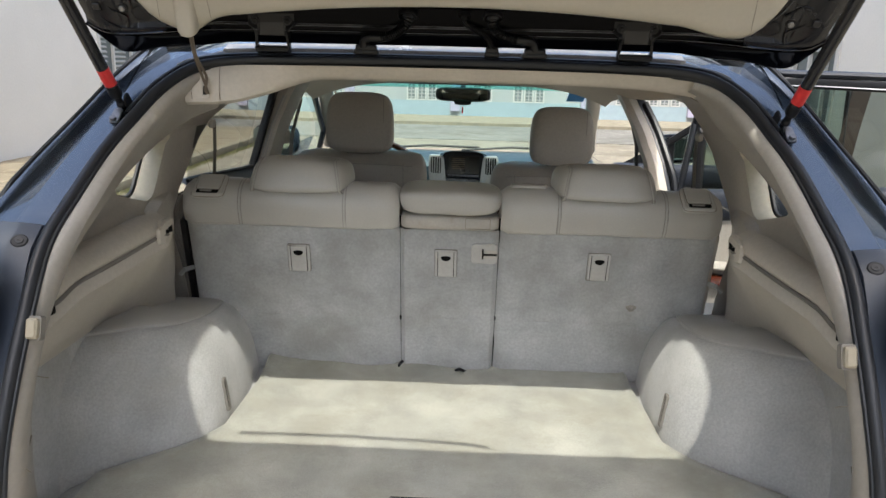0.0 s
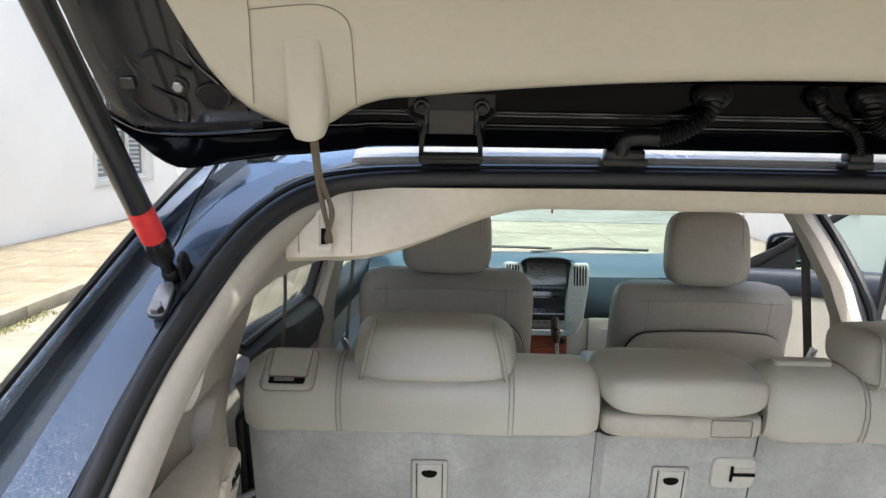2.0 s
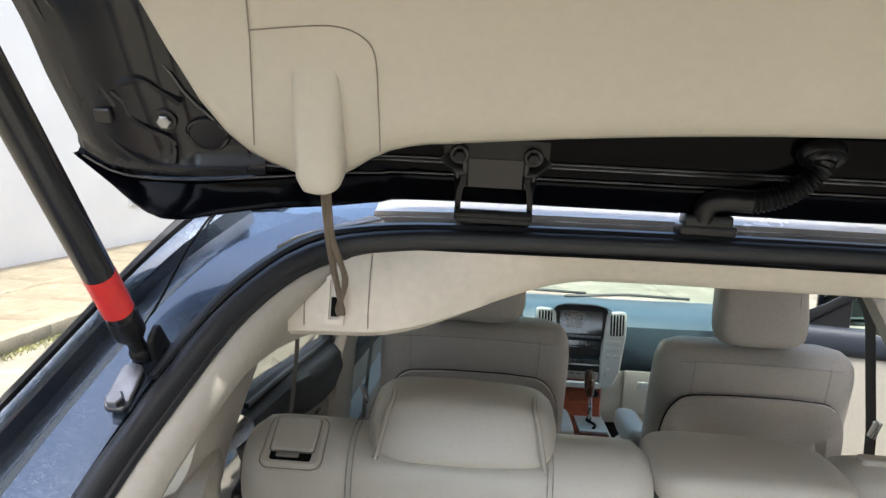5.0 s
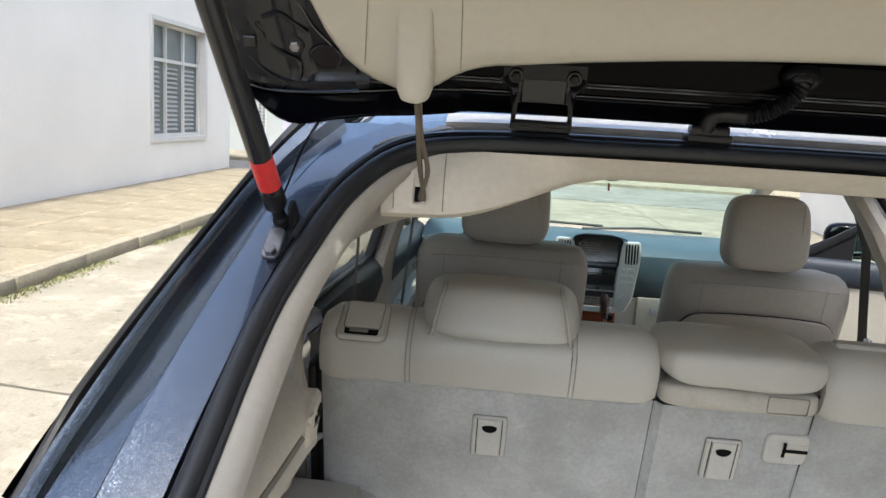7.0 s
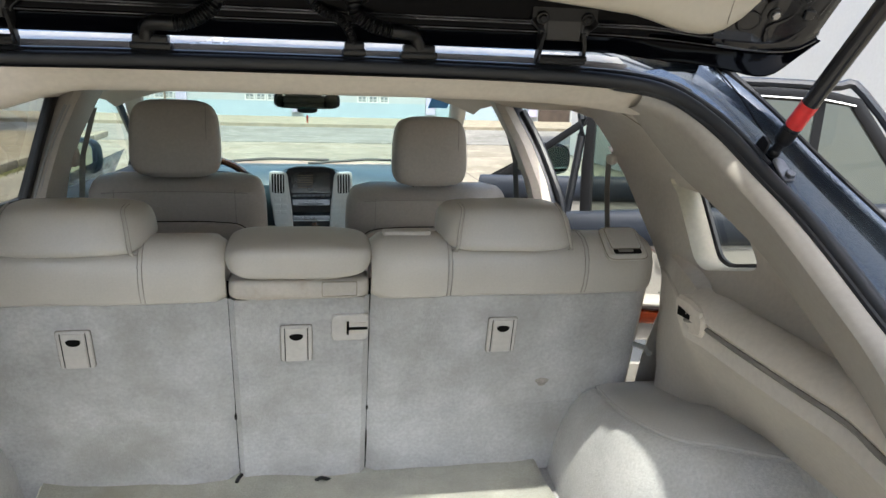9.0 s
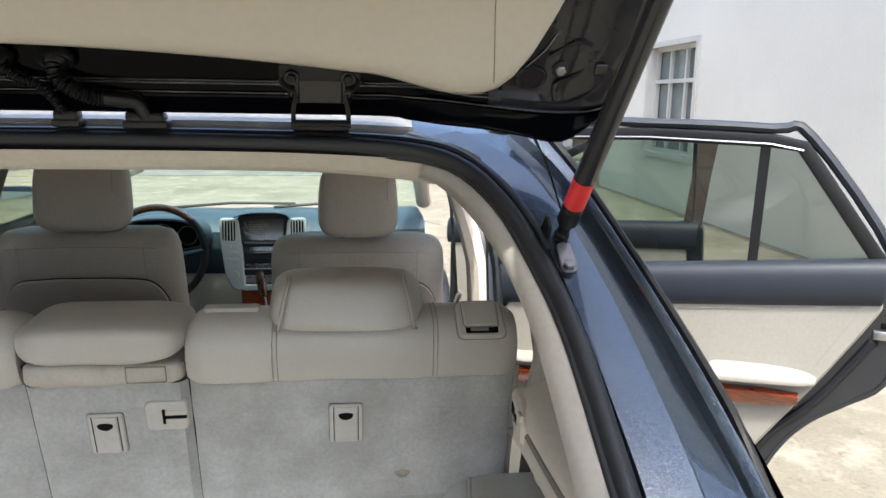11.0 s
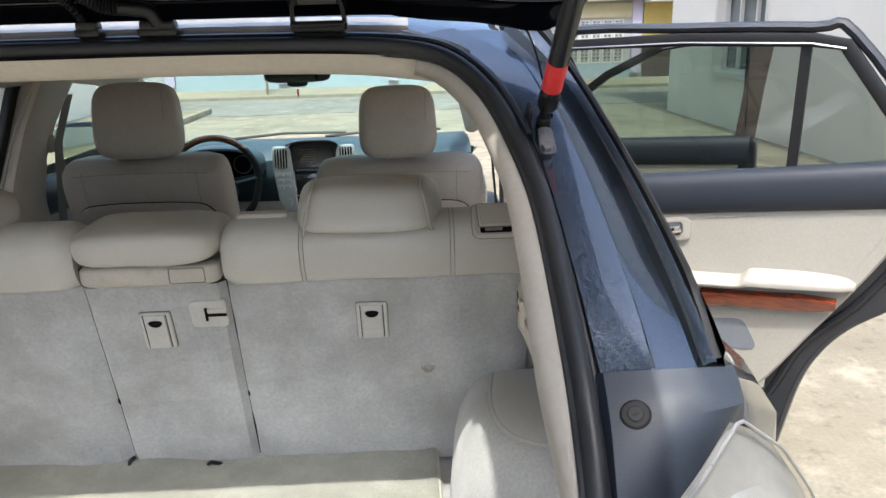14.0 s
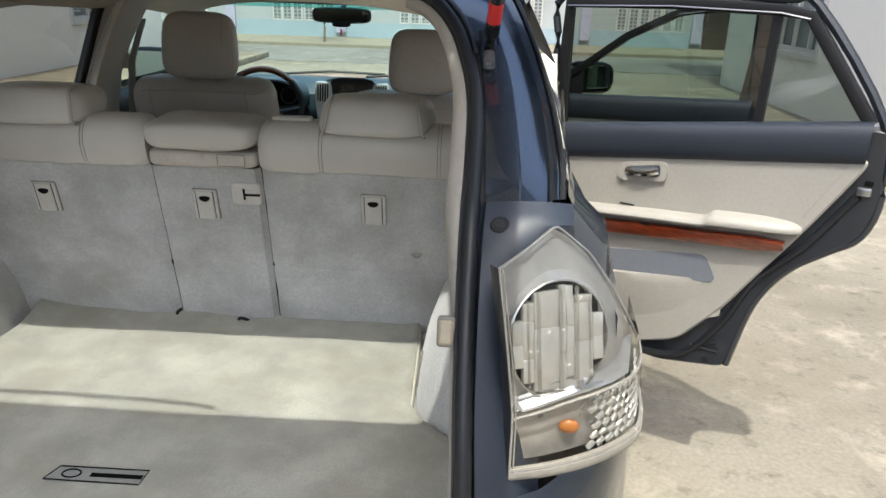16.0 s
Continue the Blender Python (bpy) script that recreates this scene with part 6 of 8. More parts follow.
for jx in (-0.463, -0.519):
    part("trim_joint", tube(curve([(jx, 1.6115, 1.566), (jx, 1.6045, 1.547), (jx, 1.600, 1.52), (jx, 1.601, 1.502)], 4), 0.0006, 5), SEAMLINE, car)
# headliner
rows = []
for y, z in ((1.84, 1.560), (2.2, 1.566), (2.7, 1.568), (3.1, 1.56), (3.34, 1.535), (3.46, 1.505)):
    rows.append([(x, y, z - (0.036 + 0.049 * min(1.0, (y - 1.84) / 0.8)) * abs(x / 0.66) ** 4) for x in [k / 10 * 0.66 for k in range(-10, 11)]])
tagged(part("headliner", loft(rows), HEADLINER, car, "beige cloth headliner"))

# ---- rear seats ----


def latch_plate(x, z, parent):
    """Child-seat anchor cover let into the carpet."""
    m = basis((x, seat_y(z), z), (1, 0, 0), (0, -0.22, 1))
    lp = part("anchor_cover", plate(rounded([(0, -0.076), (0.056, -0.076), (0.056, 0), (0, 0)], .005), 0.012, m @ Matrix.Translation((0, 0, 0.006)), 0.002), LATCHGREY, parent, "greige anchor cover")
    part("shadow_gap", plate(rounded([(-.0012, -0.0772), (0.0572, -0.0772), (0.0572, .0012), (-.0012, .0012)], .006), 0.003, m @ Matrix.Translation((0, 0, 0.0022))), BELT, lp)
    part("cover_flap", plate(rounded([(0.009, -0.074), (0.047, -0.074), (0.047, -0.003), (0.009, -0.003)], .003), 0.004, m @ Matrix.Translation((0, 0, 0.0085)), 0.001), LATCHGREY, lp)
    for xx in (0.0075, 0.0485):
        part("shadow_gap", box((0.0014, 0.070, 0.003), (0, 0, 0)), DARKHOLE, lp).matrix_local = m @ Matrix.Translation((xx, -0.038, 0.0052))
    part("finger_hole", plate([(0.016 + 0.012 + 0.0125 * math.cos(a), -0.018 + (0.007 if math.sin(a) > 0 else 0.0125) * math.sin(a) * (0.6 if math.sin(a) > 0 else 0.8)) for a in [k * math.pi / 9 for k in range(18)]], 0.003, m @ Matrix.Translation((0, 0, 0.0093))), DARKHOLE, lp)
    return lp


def seat_section(x0, x1, name, label):
    sec = new(name)
    sec.parent = car
    tagged(sec, label=label)
    w = x1 - x0
    # carpeted back
    nx, nz = 22, 72
    def back():
        rows = []
        for j in range(nz + 1):
            z = 0.752 + (1.182 - 0.752) * j / nz
            row = []
            for i in range(nx + 1):
                u = i / nx
                x = x0 + w * u
                # outer lower corners are cut away round the wheel housings
                taper = 0.075 * max(0.0, (0.93 - z) / 0.18) ** 1.6
                if x0 < -0.3:
                    x = x0 + taper + (w - taper) * u
                if x1 > 0.3:
                    x = x0 + (w - taper) * u
                edge = min(u * w, (1 - u) * w, (z - 0.745) * 2)
                dip = 0.016 * max(0.0, 1 - edge / 0.012) ** 2.1
                wob = 0.003 * noise.noise(Vector((x * 5, z * 5, 7))) + 0.0012 * noise.noise(Vector((x * 19, z * 19, 3)))
                crease = 0.0032 * math.exp(-((z - 0.925 - 0.006 * noise.noise(Vector((x * 4, 0, 0)))) / 0.004) ** 2)
                row.append((x, seat_y(z) + dip + wob + crease, z))
            rows.append(row)
        return rows
    part("carpet_back", loft(back()), CARPET, sec, "worn grey carpet seat back")
    part("back_core", box((w - 0.02, 0.07, 0.36), ((x0 + x1) / 2, seat_y(0.99) + 0.055, 1.0), 0.01, rot=(12.4, 0, 0)), LEATHER, sec)
    return sec


def bolster(x0, x1, parent, seams, seed):
    """Leather roll over the top of a seat section."""
    prof = [(1.905, 1.176), (1.893, 1.182), (1.884, 1.200), (1.879, 1.226), (1.882, 1.250), (1.892, 1.270), (1.912, 1.284), (1.940, 1.290), (1.975, 1.287), (2.01, 1.270), (2.03, 1.23)]
    rows = []
    n = 30
    for i in range(n + 1):
        u = i / n
        x = x0 + (x1 - x0) * u
        e = min(u, 1 - u) * (x1 - x0)
        k = max(0.0, 1 - e / 0.030)
        row = []
        for y, z in prof:
            cy, cz = 1.955, 1.215
            sh = 0.20 * k ** 2.4
            yy, zz = y + (cy - y) * sh, z + (cz - z) * sh
            for sx in seams:
                sh2 = 0.045 * math.exp(-((x - sx) / 0.004) ** 2)
                yy, zz = yy + (cy - yy) * sh2, zz + (cz - zz) * sh2
            wob = 0.0025 * noise.noise(Vector((x * 7 + seed, zz * 9, yy * 9)))
            row.append((x, yy + wob, zz + wob * .6))
        rows.append(row)
    b = part("bolster", loft(rows, cap=True), LEATHER, parent, "greige leather seat bolster")
    for sx in seams:
        for dx in (-0.0035, 0.0035):
            seam([(sx + dx, y - 0.0008, z + 0.0008) for y, z in prof[1:9]], b)
    return b


def headrest(at, w, parent, h=0.084, d=0.135):
    """Saddle-shaped headrest: a flat piped rear face that hangs over the bolster, top rolled forward, ends swept round to the front."""
    def sh(p):
        q = p.copy()
        q.x *= 0.915 + 0.07 * p.y - 0.055 * p.z - 0.05 * max(0.0, p.z) ** 2
        q.z = p.z * (1 - 0.20 * (p.y + 1)) if p.z < 0 else p.z * (1 - 0.05 * abs(p.x) ** 4 - 0.10 * max(0.0, p.y))
        q.y += 0.24 * p.z - 0.05 * (1 - abs(p.x) ** 2) * max(0.0, -p.y)
        return q
    hd = part("headrest", cushion((w, d, h), at, 5.0, shape=sh, wrinkle=0.0020, seed=at[0] * 10), LEATHER, parent, "greige leather rear headrest")

    def skin(px, a, grow=1.0):
        c, sn = math.copysign(abs(math.cos(a)) ** 0.4, math.cos(a)), math.copysign(abs(math.sin(a)) ** 0.4, math.sin(a))
        q = sh(Vector((px, -c * grow, sn * grow)))
        return (at[0] + q.x * w / 2, at[1] + q.y * d / 2, at[2] + q.z * h / 2)
    for s in (-1, 1):
        part("piping", tube([skin(s * 0.885, -1.25 + 2.75 * k / 16, 0.99) for k in range(17)], 0.0016, 6), LEATHER, hd)
        for e in (0.855, 0.91):
            seam([skin(s * e, -1.20 + 2.65 * k / 16, 0.986) for k in range(17)], hd, 0.0007)
    return hd


def release_bezel(x, parent):
    """Seat release let into the bolster: raised surround, flat lid, dark finger well with its catch."""
    m = basis((x, 1.887, 1.266), (1, 0, 0), (0, 1, 0.62))
    outer = rounded([(-.040, -.026), (.040, -.026), (.038, .056), (-.038, .056)], .016, 5)
    b = part("release_bezel", plate(outer, 0.012, m @ Matrix.Translation((0, 0, 0.009)), 0.004), LEATHER, parent, "greige seat release surround")
    seam([m @ Vector((p[0] * 1.02, p[1] * 1.02, 0.0035)) for p in outer + outer[:1]], b, 0.0009, SEAMLINE)
    part("release_well", plate(rounded([(-.027, -.018), (.027, -.018), (.027, .004), (-.027, .004)], .004), 0.004, m @ Matrix.Translation((0, 0, 0.0095))), DARKHOLE, b)
    part("release_catch", box((0.030, 0.008, 0.004), (0, 0, 0), 0.002), BELT, b).matrix_local = m @ Matrix.Translation((-0.004, -0.010, 0.0105))
    part("release_lever", plate(rounded([(-.028, -.004), (.028, -.004), (.029, .048), (-.029, .048)], .005), 0.008, m @ Matrix.Translation((0, 0, 0.0135)), 0.002), LEATHER, b)
    part("lever_gap", frame_plate(rounded([(-.030, -.006), (.030, -.006), (.031, .050), (-.031, .050)], .006), rounded([(-.028, -.004), (.028, -.004), (.029, .048), (-.029, .048)], .005), 0.003, m @ Matrix.Translation((0, 0, 0.0098))), SEAMLINE, b)
    return b


seat_l = seat_section(-0.668, -0.1262, "rear_seat_back", "rear seat back, wider outer section, carpeted behind")
seat_c = seat_section(-0.1252, 0.1252, "rear_seat_back", "narrow centre rear seat back with folded armrest")
seat_r = seat_section(0.1262, 0.668, "rear_seat_back", "rear seat back, outer section with a dark stain")
latch_plate(-0.412, 1.131, seat_l)
latch_plate(-0.036, 1.128, seat_c)
latch_plate(0.352, 1.131, seat_r)
bolster(-0.668, -0.1268, seat_l, (-0.522, -0.262), 1)
bolster(0.1268, 0.668, seat_r, (0.268, 0.528), 2)
headrest((-0.379, 1.948, 1.307), 0.272, seat_l)
headrest((0.384, 1.948, 1.307), 0.272, seat_r)
release_bezel(-0.597, seat_l)
release_bezel(0.603, seat_r)
part("belt_slot", plate(rounded([(-.045, -.012), (.045, -.012), (.045, .012), (-.045, .012)], .008), 0.008, basis((0.195, 1.945, 1.288), (1, 0, 0), (0, 1, .05)) @ Matrix.Translation((0, 0, 0.008)), 0.002), LEATHER, seat_r)
# centre armrest: thick cushion over a hinged lid
part("armrest_cushion", cushion((0.256, 0.17, 0.066), (0, 1.945, 1.257), 5.0, wrinkle=0.003, seed=5, shape=lambda p: Vector((p.x * (1 - 0.05 * max(0.0, -p.z)), p.y, p.z * (1 - 0.16 * abs(p.x) ** 3) + 0.10 * p.y))), LEATHER, seat_c, "greige padded centre armrest")
lidp = part("armrest_base", cushion((0.246, 0.10, 0.040), (0, 1.932, 1.203), 6.0), ARMTAN, seat_c, "scuffed beige armrest base")
part("pull_tab", frame_plate(rounded([(0.038, -.013), (0.100, -.013), (0.100, .015), (0.038, .015)], .003), rounded([(0.0392, -.0118), (0.0988, -.0118), (0.0988, .0138), (0.0392, .0138)], .003), 0.002, basis((0, 1.8815, 1.203), (1, 0, 0), (0, -.1, 1)) @ Matrix.Translation((0, 0, 0.0012))), SEAMLINE, lidp)
# striker recess with its hook
m = basis((0.055, seat_y(1.148), 1.148), (1, 0, 0), (0, -0.22, 1))
hk = part("striker_plate", plate(rounded([(0, -.056), (0.068, -.056), (0.068, 0), (0, 0)], .012), 0.010, m @ Matrix.Translation((0, 0, 0.004)), 0.002), LATCHGREY, seat_c, "greige striker surround")
part("striker_well", box((0.040, 0.022, 0.003), (0, 0, 0)), TRIMG, hk).matrix_local = m @ Matrix.Translation((0.046, -0.028, 0.0035))
part("striker", box((0.004, 0.026, 0.004), (0, 0, 0)), DARKHOLE, hk).matrix_local = m @ Matrix.Translation((0.030, -0.027, 0.006))
part("striker", box((0.036, 0.0045, 0.004), (0, 0, 0)), DARKHOLE, hk).matrix_local = m @ Matrix.Translation((0.048, -0.028, 0.006))
for x in (-0.1255, 0.1255):
    part("split_gap", loft([[(x - 0.0035, seat_y(z) + 0.016, z), (x + 0.0035, seat_y(z) + 0.016, z)] for z in (0.75, 0.9, 1.05, 1.215)]), DARKHOLE, car)
part("release_strap", tube(curve([(-0.132, 1.985, 0.768), (-0.128, 1.975, 0.785), (-0.120, 1.985, 0.79)], 5), 0.004, 6), BLACKPLASTIC, seat_l)
part("floor_loop", tube(curve([(0.02, 1.985, 0.762), (0.035, 1.972, 0.778), (0.055, 1.985, 0.764)], 5), 0.004, 6), BLACKPLASTIC, seat_c)
# a dark stain and scuffs on the right back
bms = plate([(0.013 * math.cos(a) * (1 + .3 * math.sin(3 * a)), 0.010 * math.sin(a)) for a in [k * .5236 for k in range(12)]], 0.002, basis((0.478, seat_y(0.978), 0.978), (1, 0, 0), (0, -0.22, 1)) @ Matrix.Translation((0, 0, 0.001)))
STAIN = surface("oily_stain", (0.33, 0.31, 0.27), 0.95, vary=0.3, vscale=60, grain=0.3, gscale=300, bump=0.5, bscale=380)
part("stain", bms, STAIN, seat_r, "dark oily stain")
for s in (-1, 1):
    part("seat_cushion", cushion((0.60, 0.52, 0.16), (s * 0.34, 2.36, 0.84), 5), LEATHER, car)
for s in (-1, 1):
    part("seat_side_trim", box((0.016, 0.05, 0.42), (s * (0.690 if s < 0 else 0.676), seat_y(.98) + 0.06, 0.98), 0.006, rot=(12.4, 0, 0)), BLACKPLASTIC if s < 0 else TRIMG, car)

# ---- cargo mat, lying loose on the floor ----
mat_thing = thing("cargo_mat", "stained cream carpet cargo mat lying on the floor", "mat", (0, 0, FLOOR))
rows = []
for j in range(34):
    v = j / 33
    y = 1.06 + (2.035 - 1.06) * v
    row = []
    for i in range(41):
        u = i / 40 * 2 - 1
        half = along([(0.585, 1.05, 0), (0.635, 1.15, 0), (0.685, 1.30, 0), (0.690, 1.41, 0), (0.605, 1.49, 0), (0.535, 1.55, 0), (0.496, 1.62, 0), (0.492, 1.80, 0), (0.486, 2.05, 0)], y).x
        x = u * half
        z = 0.012 + 0.004 * noise.noise(Vector((x * 4, y * 4, 0))) + 0.0025 * noise.noise(Vector((x * 11, y * 6, 5)))
        z += 0.026 * max(0, (v - 0.90) / 0.10) ** 1.3 * (0.5 + 0.7 * noise.noise(Vector((x * 6.5, 9, 2))))
        z += 0.050 * max(0, (v - 0.85) / 0.15) * max(0, -u - 0.45) + 0.006 * max(0, abs(u) - 0.93) / 0.07
        row.append((x, y + 0.006 * noise.noise(Vector((x * 6, 1, 4))), z))
    rows.append(row)
mt = thicken(part("mat_body", loft(rows), MATCARPET, mat_thing, "cream pile of the mat"), 0.009)
outline = rows[0] + [r[-1] for r in rows[1:]] + rows[-1][-2::-1] + [r[0] for r in rows[-2:0:-1]]
part("bound_edge", tube([(p[0], p[1], p[2] - 0.003) for p in outline], 0.0055, 6, closed=True), BINDING, mat_thing, "sewn mat binding")
bg = part("badge_plate", plate([(-0.008, 0), (0.158, -0.002), (0.160, 0.036), (0.004, 0.036)], 0.002, Matrix.Translation((-0.095, 1.330, 0.0245)), 0.0008), SILVER, mat_thing, "silver maker's badge on the mat")
part("badge_mark", tube([(-0.063 + 0.016 * math.cos(a * .3927), 1.348 + 0.011 * math.sin(a * .3927), 0.0252) for a in range(16)], 0.0015, 5, closed=True), DARKHOLE, bg)
part("badge_bar", box((0.090, 0.010, 0.001), (0.016, 1.347, 0.0252)), DARKHOLE, bg)
part("badge_rim", tube([(-0.103, 1.330, 0.0250), (0.063, 1.328, 0.0250), (0.065, 1.366, 0.0250), (-0.091, 1.366, 0.0250)], 0.0014, 5, closed=True), DARKHOLE, bg)


# ---- front seats ----
def front_seat(cx, y, ztop, wid, name_label, head_w=0.232, head_h=0.20, dz=0.0):
    st = new("front_seat")
    st.parent = car
    tagged(st, label=name_label)
    rows = []
    zs = [0.62, 0.75, 0.88, 0.98, 1.06, 1.12, 1.165, 1.20, 1.225, 1.238]
    for z in zs:
        zz = ztop - 1.238 + z
        t = max(0.0, (z - 1.10) / 0.138)
        half = wid / 2 * (1.0 - 0.035 * t ** 3 - 0.07 * t ** 9 - 0.03 * max(0, (0.9 - z)))
        yb = y + 0.03 + (1.15 - z) * 0.24 + 0.035 * t ** 5
        ring = []
        for k in range(28):
            a = 2 * math.pi * k / 28
            ca, sa = math.cos(a), math.sin(a)
            px = half * math.copysign(abs(ca) ** 0.42, ca)
            py = 0.068 * (1 - 0.5 * t ** 6) * math.copysign(abs(sa) ** 0.6, sa)
            ring.append((cx + px, yb + py + 0.02, zz))
        rows.append(ring)
    top = [(cx + (p[0] - cx) * 0.80, p[1] * 0.3 + (y + 0.105) * 0.7, ztop + 0.008) for p in rows[-1]]
    rows.append(top)
    back = part("backrest", loft(rows, close_u=True, cap=True), LEATHER_F, st, "greige leather front backrest")
    # map-pocket panel on the back, with its recess
    def py(z):
        return y + 0.03 + (1.15 - z) * 0.24 - 0.052
    w2 = wid / 2 - 0.030
    pts = curve([(cx - w2, py(.80), .80), (cx - w2 - .005, py(1.0), 1.0), (cx - w2 + .035, py(1.092), 1.092), (cx - w2 * .5, py(1.110) - .002, 1.110), (cx, py(1.113) - .004, 1.113), (cx + w2 * .5, py(1.110) - .002, 1.110), (cx + w2 - .035, py(1.092), 1.092), (cx + w2 + .005, py(1.0), 1.0), (cx + w2, py(.80), .80)], 6)
    seam([(a, b, c + ztop - 1.238) for a, b, c in pts], back, 0.0022, DARKHOLE)
    ps = [(a, b - .006, c + ztop - 1.238) for a, b, c in pts]
    mid = Vector((cx, py(.82) - .006, 0.82 + ztop - 1.238))
    r0 = [Vector(p) for p in ps]
    r1 = [p + Vector((0, -0.007, -0.004)) for p in r0]
    r2 = [p.lerp(mid, 0.16) + Vector((0, -0.008, 0)) for p in r0]
    r3 = [p.lerp(mid, 0.24) + Vector((0, 0.010, 0)) for p in r0]
    r4 = [p.lerp(mid, 0.75) + Vector((0, 0.012, 0)) for p in r0]
    part("back_panel", loft([r0, r1, r2, r3, r4]), LEATHER_F, back, "moulded seat back panel")
    seam([(cx + wid * 0.40 * u, py(1.205) + 0.010 + 0.004 * u * u, 1.205 + ztop - 1.238 - 0.006 * u * u) for u in [k / 8 for k in range(-8, 9)]], back)
    for sx in (-1, 1):
        seam([(cx + sx * wid * .33, py(z) - 0.0005 + 0.012 * max(0, (z - 1.15) / .08) ** 3, z + ztop - 1.238) for z in (1.10, 1.13, 1.16, 1.19, 1.21)], back)
    hy = y + 0.03
    hz = ztop + 0.115 + dz
    def sh(p):
        q = p.copy()
        q.x *= 0.99 - 0.035 * p.z - 0.04 * max(0, p.z) ** 2 - 0.02 * max(0, -p.z) ** 4
        return q
    hd = part("headrest", cushion((head_w, 0.10, head_h), (cx, hy, hz), 4.5, rot=(-6, 0, 0), shape=sh), LEATHER_F, st, "greige leather front headrest")
    seam([(cx + head_w * 0.36, hy - 0.046 + 0.012 * (abs(k - 5) / 5) ** 4 , hz - head_h * 0.42 + head_h * 0.084 * k) for k in range(11)], hd)
    for dx in (-0.05, 0.05):
        part("headrest_post", tube([(cx + dx, hy + 0.01, ztop - 0.02), (cx + dx, hy + 0.005, ztop + 0.05)], 0.006, 8), CHROME, st)
    part("cushion", cushion((wid, 0.52, 0.16), (cx, y + 0.42, 0.66), 5), LEATHER_F, st)
    return st


front_seat(-0.368, 2.885, 1.246, 0.515, "front seat with greige leather and tall headrest", 0.258, 0.228, 0.002)
front_seat(0.410, 2.965, 1.206, 0.545, "front seat with greige leather and moulded back", 0.246, 0.226, 0.004)
for x, y in ((-0.085, 3.12), (0.145, 3.16)):
    part("seat_armrest", cushion((0.075, 0.26, 0.07), (x, y + .1, 0.865), 3.5), LEATHER_F, car, "folding leather seat armrest")

# ---- dashboard ----
CX = 0.030
dash = new("dashboard")
dash.parent = car
tagged(dash, label="dark blue-grey dashboard with silver centre stack")
rows = []
for k in range(-16, 17):
    x = k / 16 * 0.70
    hump = 0.022 * math.exp(-((x - CX) / 0.20) ** 4) + 0.03 * math.exp(-((x + 0.37) / 0.17) ** 4)
    near = 3.765 + 0.05 * abs(x / .7) ** 2
    rows.append([(x, near + 0.10, 0.80), (x, near + 0.03, 0.92), (x, near - 0.005, 1.02), (x, near + 0.0, 1.09), (x, near + 0.035, 1.113 + hump * .8), (x, near + 0.10, 1.130 + hump), (x, near + 0.28, 1.129 + hump * .4), (x, near + 0.50, 1.116), (x, 4.36 - 0.18 * abs(x / .7) ** 2, 1.105)])
part("dash_top", loft(rows), DASH, dash, "dark blue-grey soft dash top")
part("dash_lower", box((1.36, 0.14, 0.22), (0.0, 3.86, 0.80), 0.03), TRIMG, dash, "beige lower dash")
part("glove_box", box((0.40, 0.02, 0.17), (0.42, 3.782, 0.83), 0.008), TRIMG, dash)
part("glove_latch", box((0.05, 0.012, 0.03), (0.30, 3.77, 0.86), 0.004), SILVER, dash)
# silver stack: two blades beside screen and radio
SM = basis((CX, 3.70, 1.014), (1, 0, 0), (0, 0.20, 1))
stack = new("centre_stack")
stack.parent = dash
for s in (-1, 1):
    poly = rounded([(s * 0.098, 0.140), (s * 0.172, 0.145), (s * 0.172, 0.060), (s * 0.150, -0.090), (s * 0.118, -0.150), (s * 0.072, -0.150), (s * 0.080, -0.02)], 0.02)
    part("stack_blade", plate(poly, 0.03, SM @ Matrix.Translation((0, 0, 0.012)), 0.004), SILVER, dash, "silver stack panel")
    v = part("air_vent", plate(rounded([(s * 0.110, 0.050), (s * 0.160, 0.052), (s * 0.162, 0.132), (s * 0.110, 0.130)], 0.008), 0.006, SM @ Matrix.Translation((0, 0, 0.0145))), DARKHOLE, dash)
    for k in range(4):
        part("vent_slat", box((0.0035, 0.078, 0.006), (0, 0, 0)), SILVER, v).matrix_local = SM @ Matrix.Translation((s * (0.118 + 0.0115 * k), 0.091, 0.015))
    for r in range(3):
        for c in range(2):
            part("button", plate(rounded([(0, 0), (0.024, 0), (0.024, 0.014), (0, 0.014)], 0.003), 0.004, SM @ Matrix.Translation((s * 0.125 - 0.026 + c * 0.028, 0.018 - r * 0.026, 0.0155)), 0.001), SILVER, dash)
    part("knob", tube([SM @ Vector((s * 0.112, -0.090, 0.010)), SM @ Vector((s * 0.112, -0.090, 0.028))], 0.017, 18), SILVER, dash)
part("screen_surround", plate(rounded([(-0.10, 0.035), (0.10, 0.035), (0.104, 0.150), (0.06, 0.165), (-0.06, 0.165), (-0.104, 0.150)], 0.02), 0.02, SM @ Matrix.Translation((0, 0, 0.006)), 0.004), BLACKPLASTIC, dash)
part("screen", plate(rounded([(-0.080, 0.052), (0.080, 0.052), (0.080, 0.138), (-0.080, 0.138)], 0.006), 0.003, SM @ Matrix.Translation((0, 0, 0.010))), SCREEN, dash, "dark navigation screen")
part("screen_hood", loft([[(SM @ Vector((x, 0.160 - 0.10 * (x / 0.12) ** 4 * .2, 0.0 + d))) for x in [k / 10 * 0.115 for k in range(-10, 11)]] for d in (-0.02, 0.02, 0.035)]), DASH, dash)
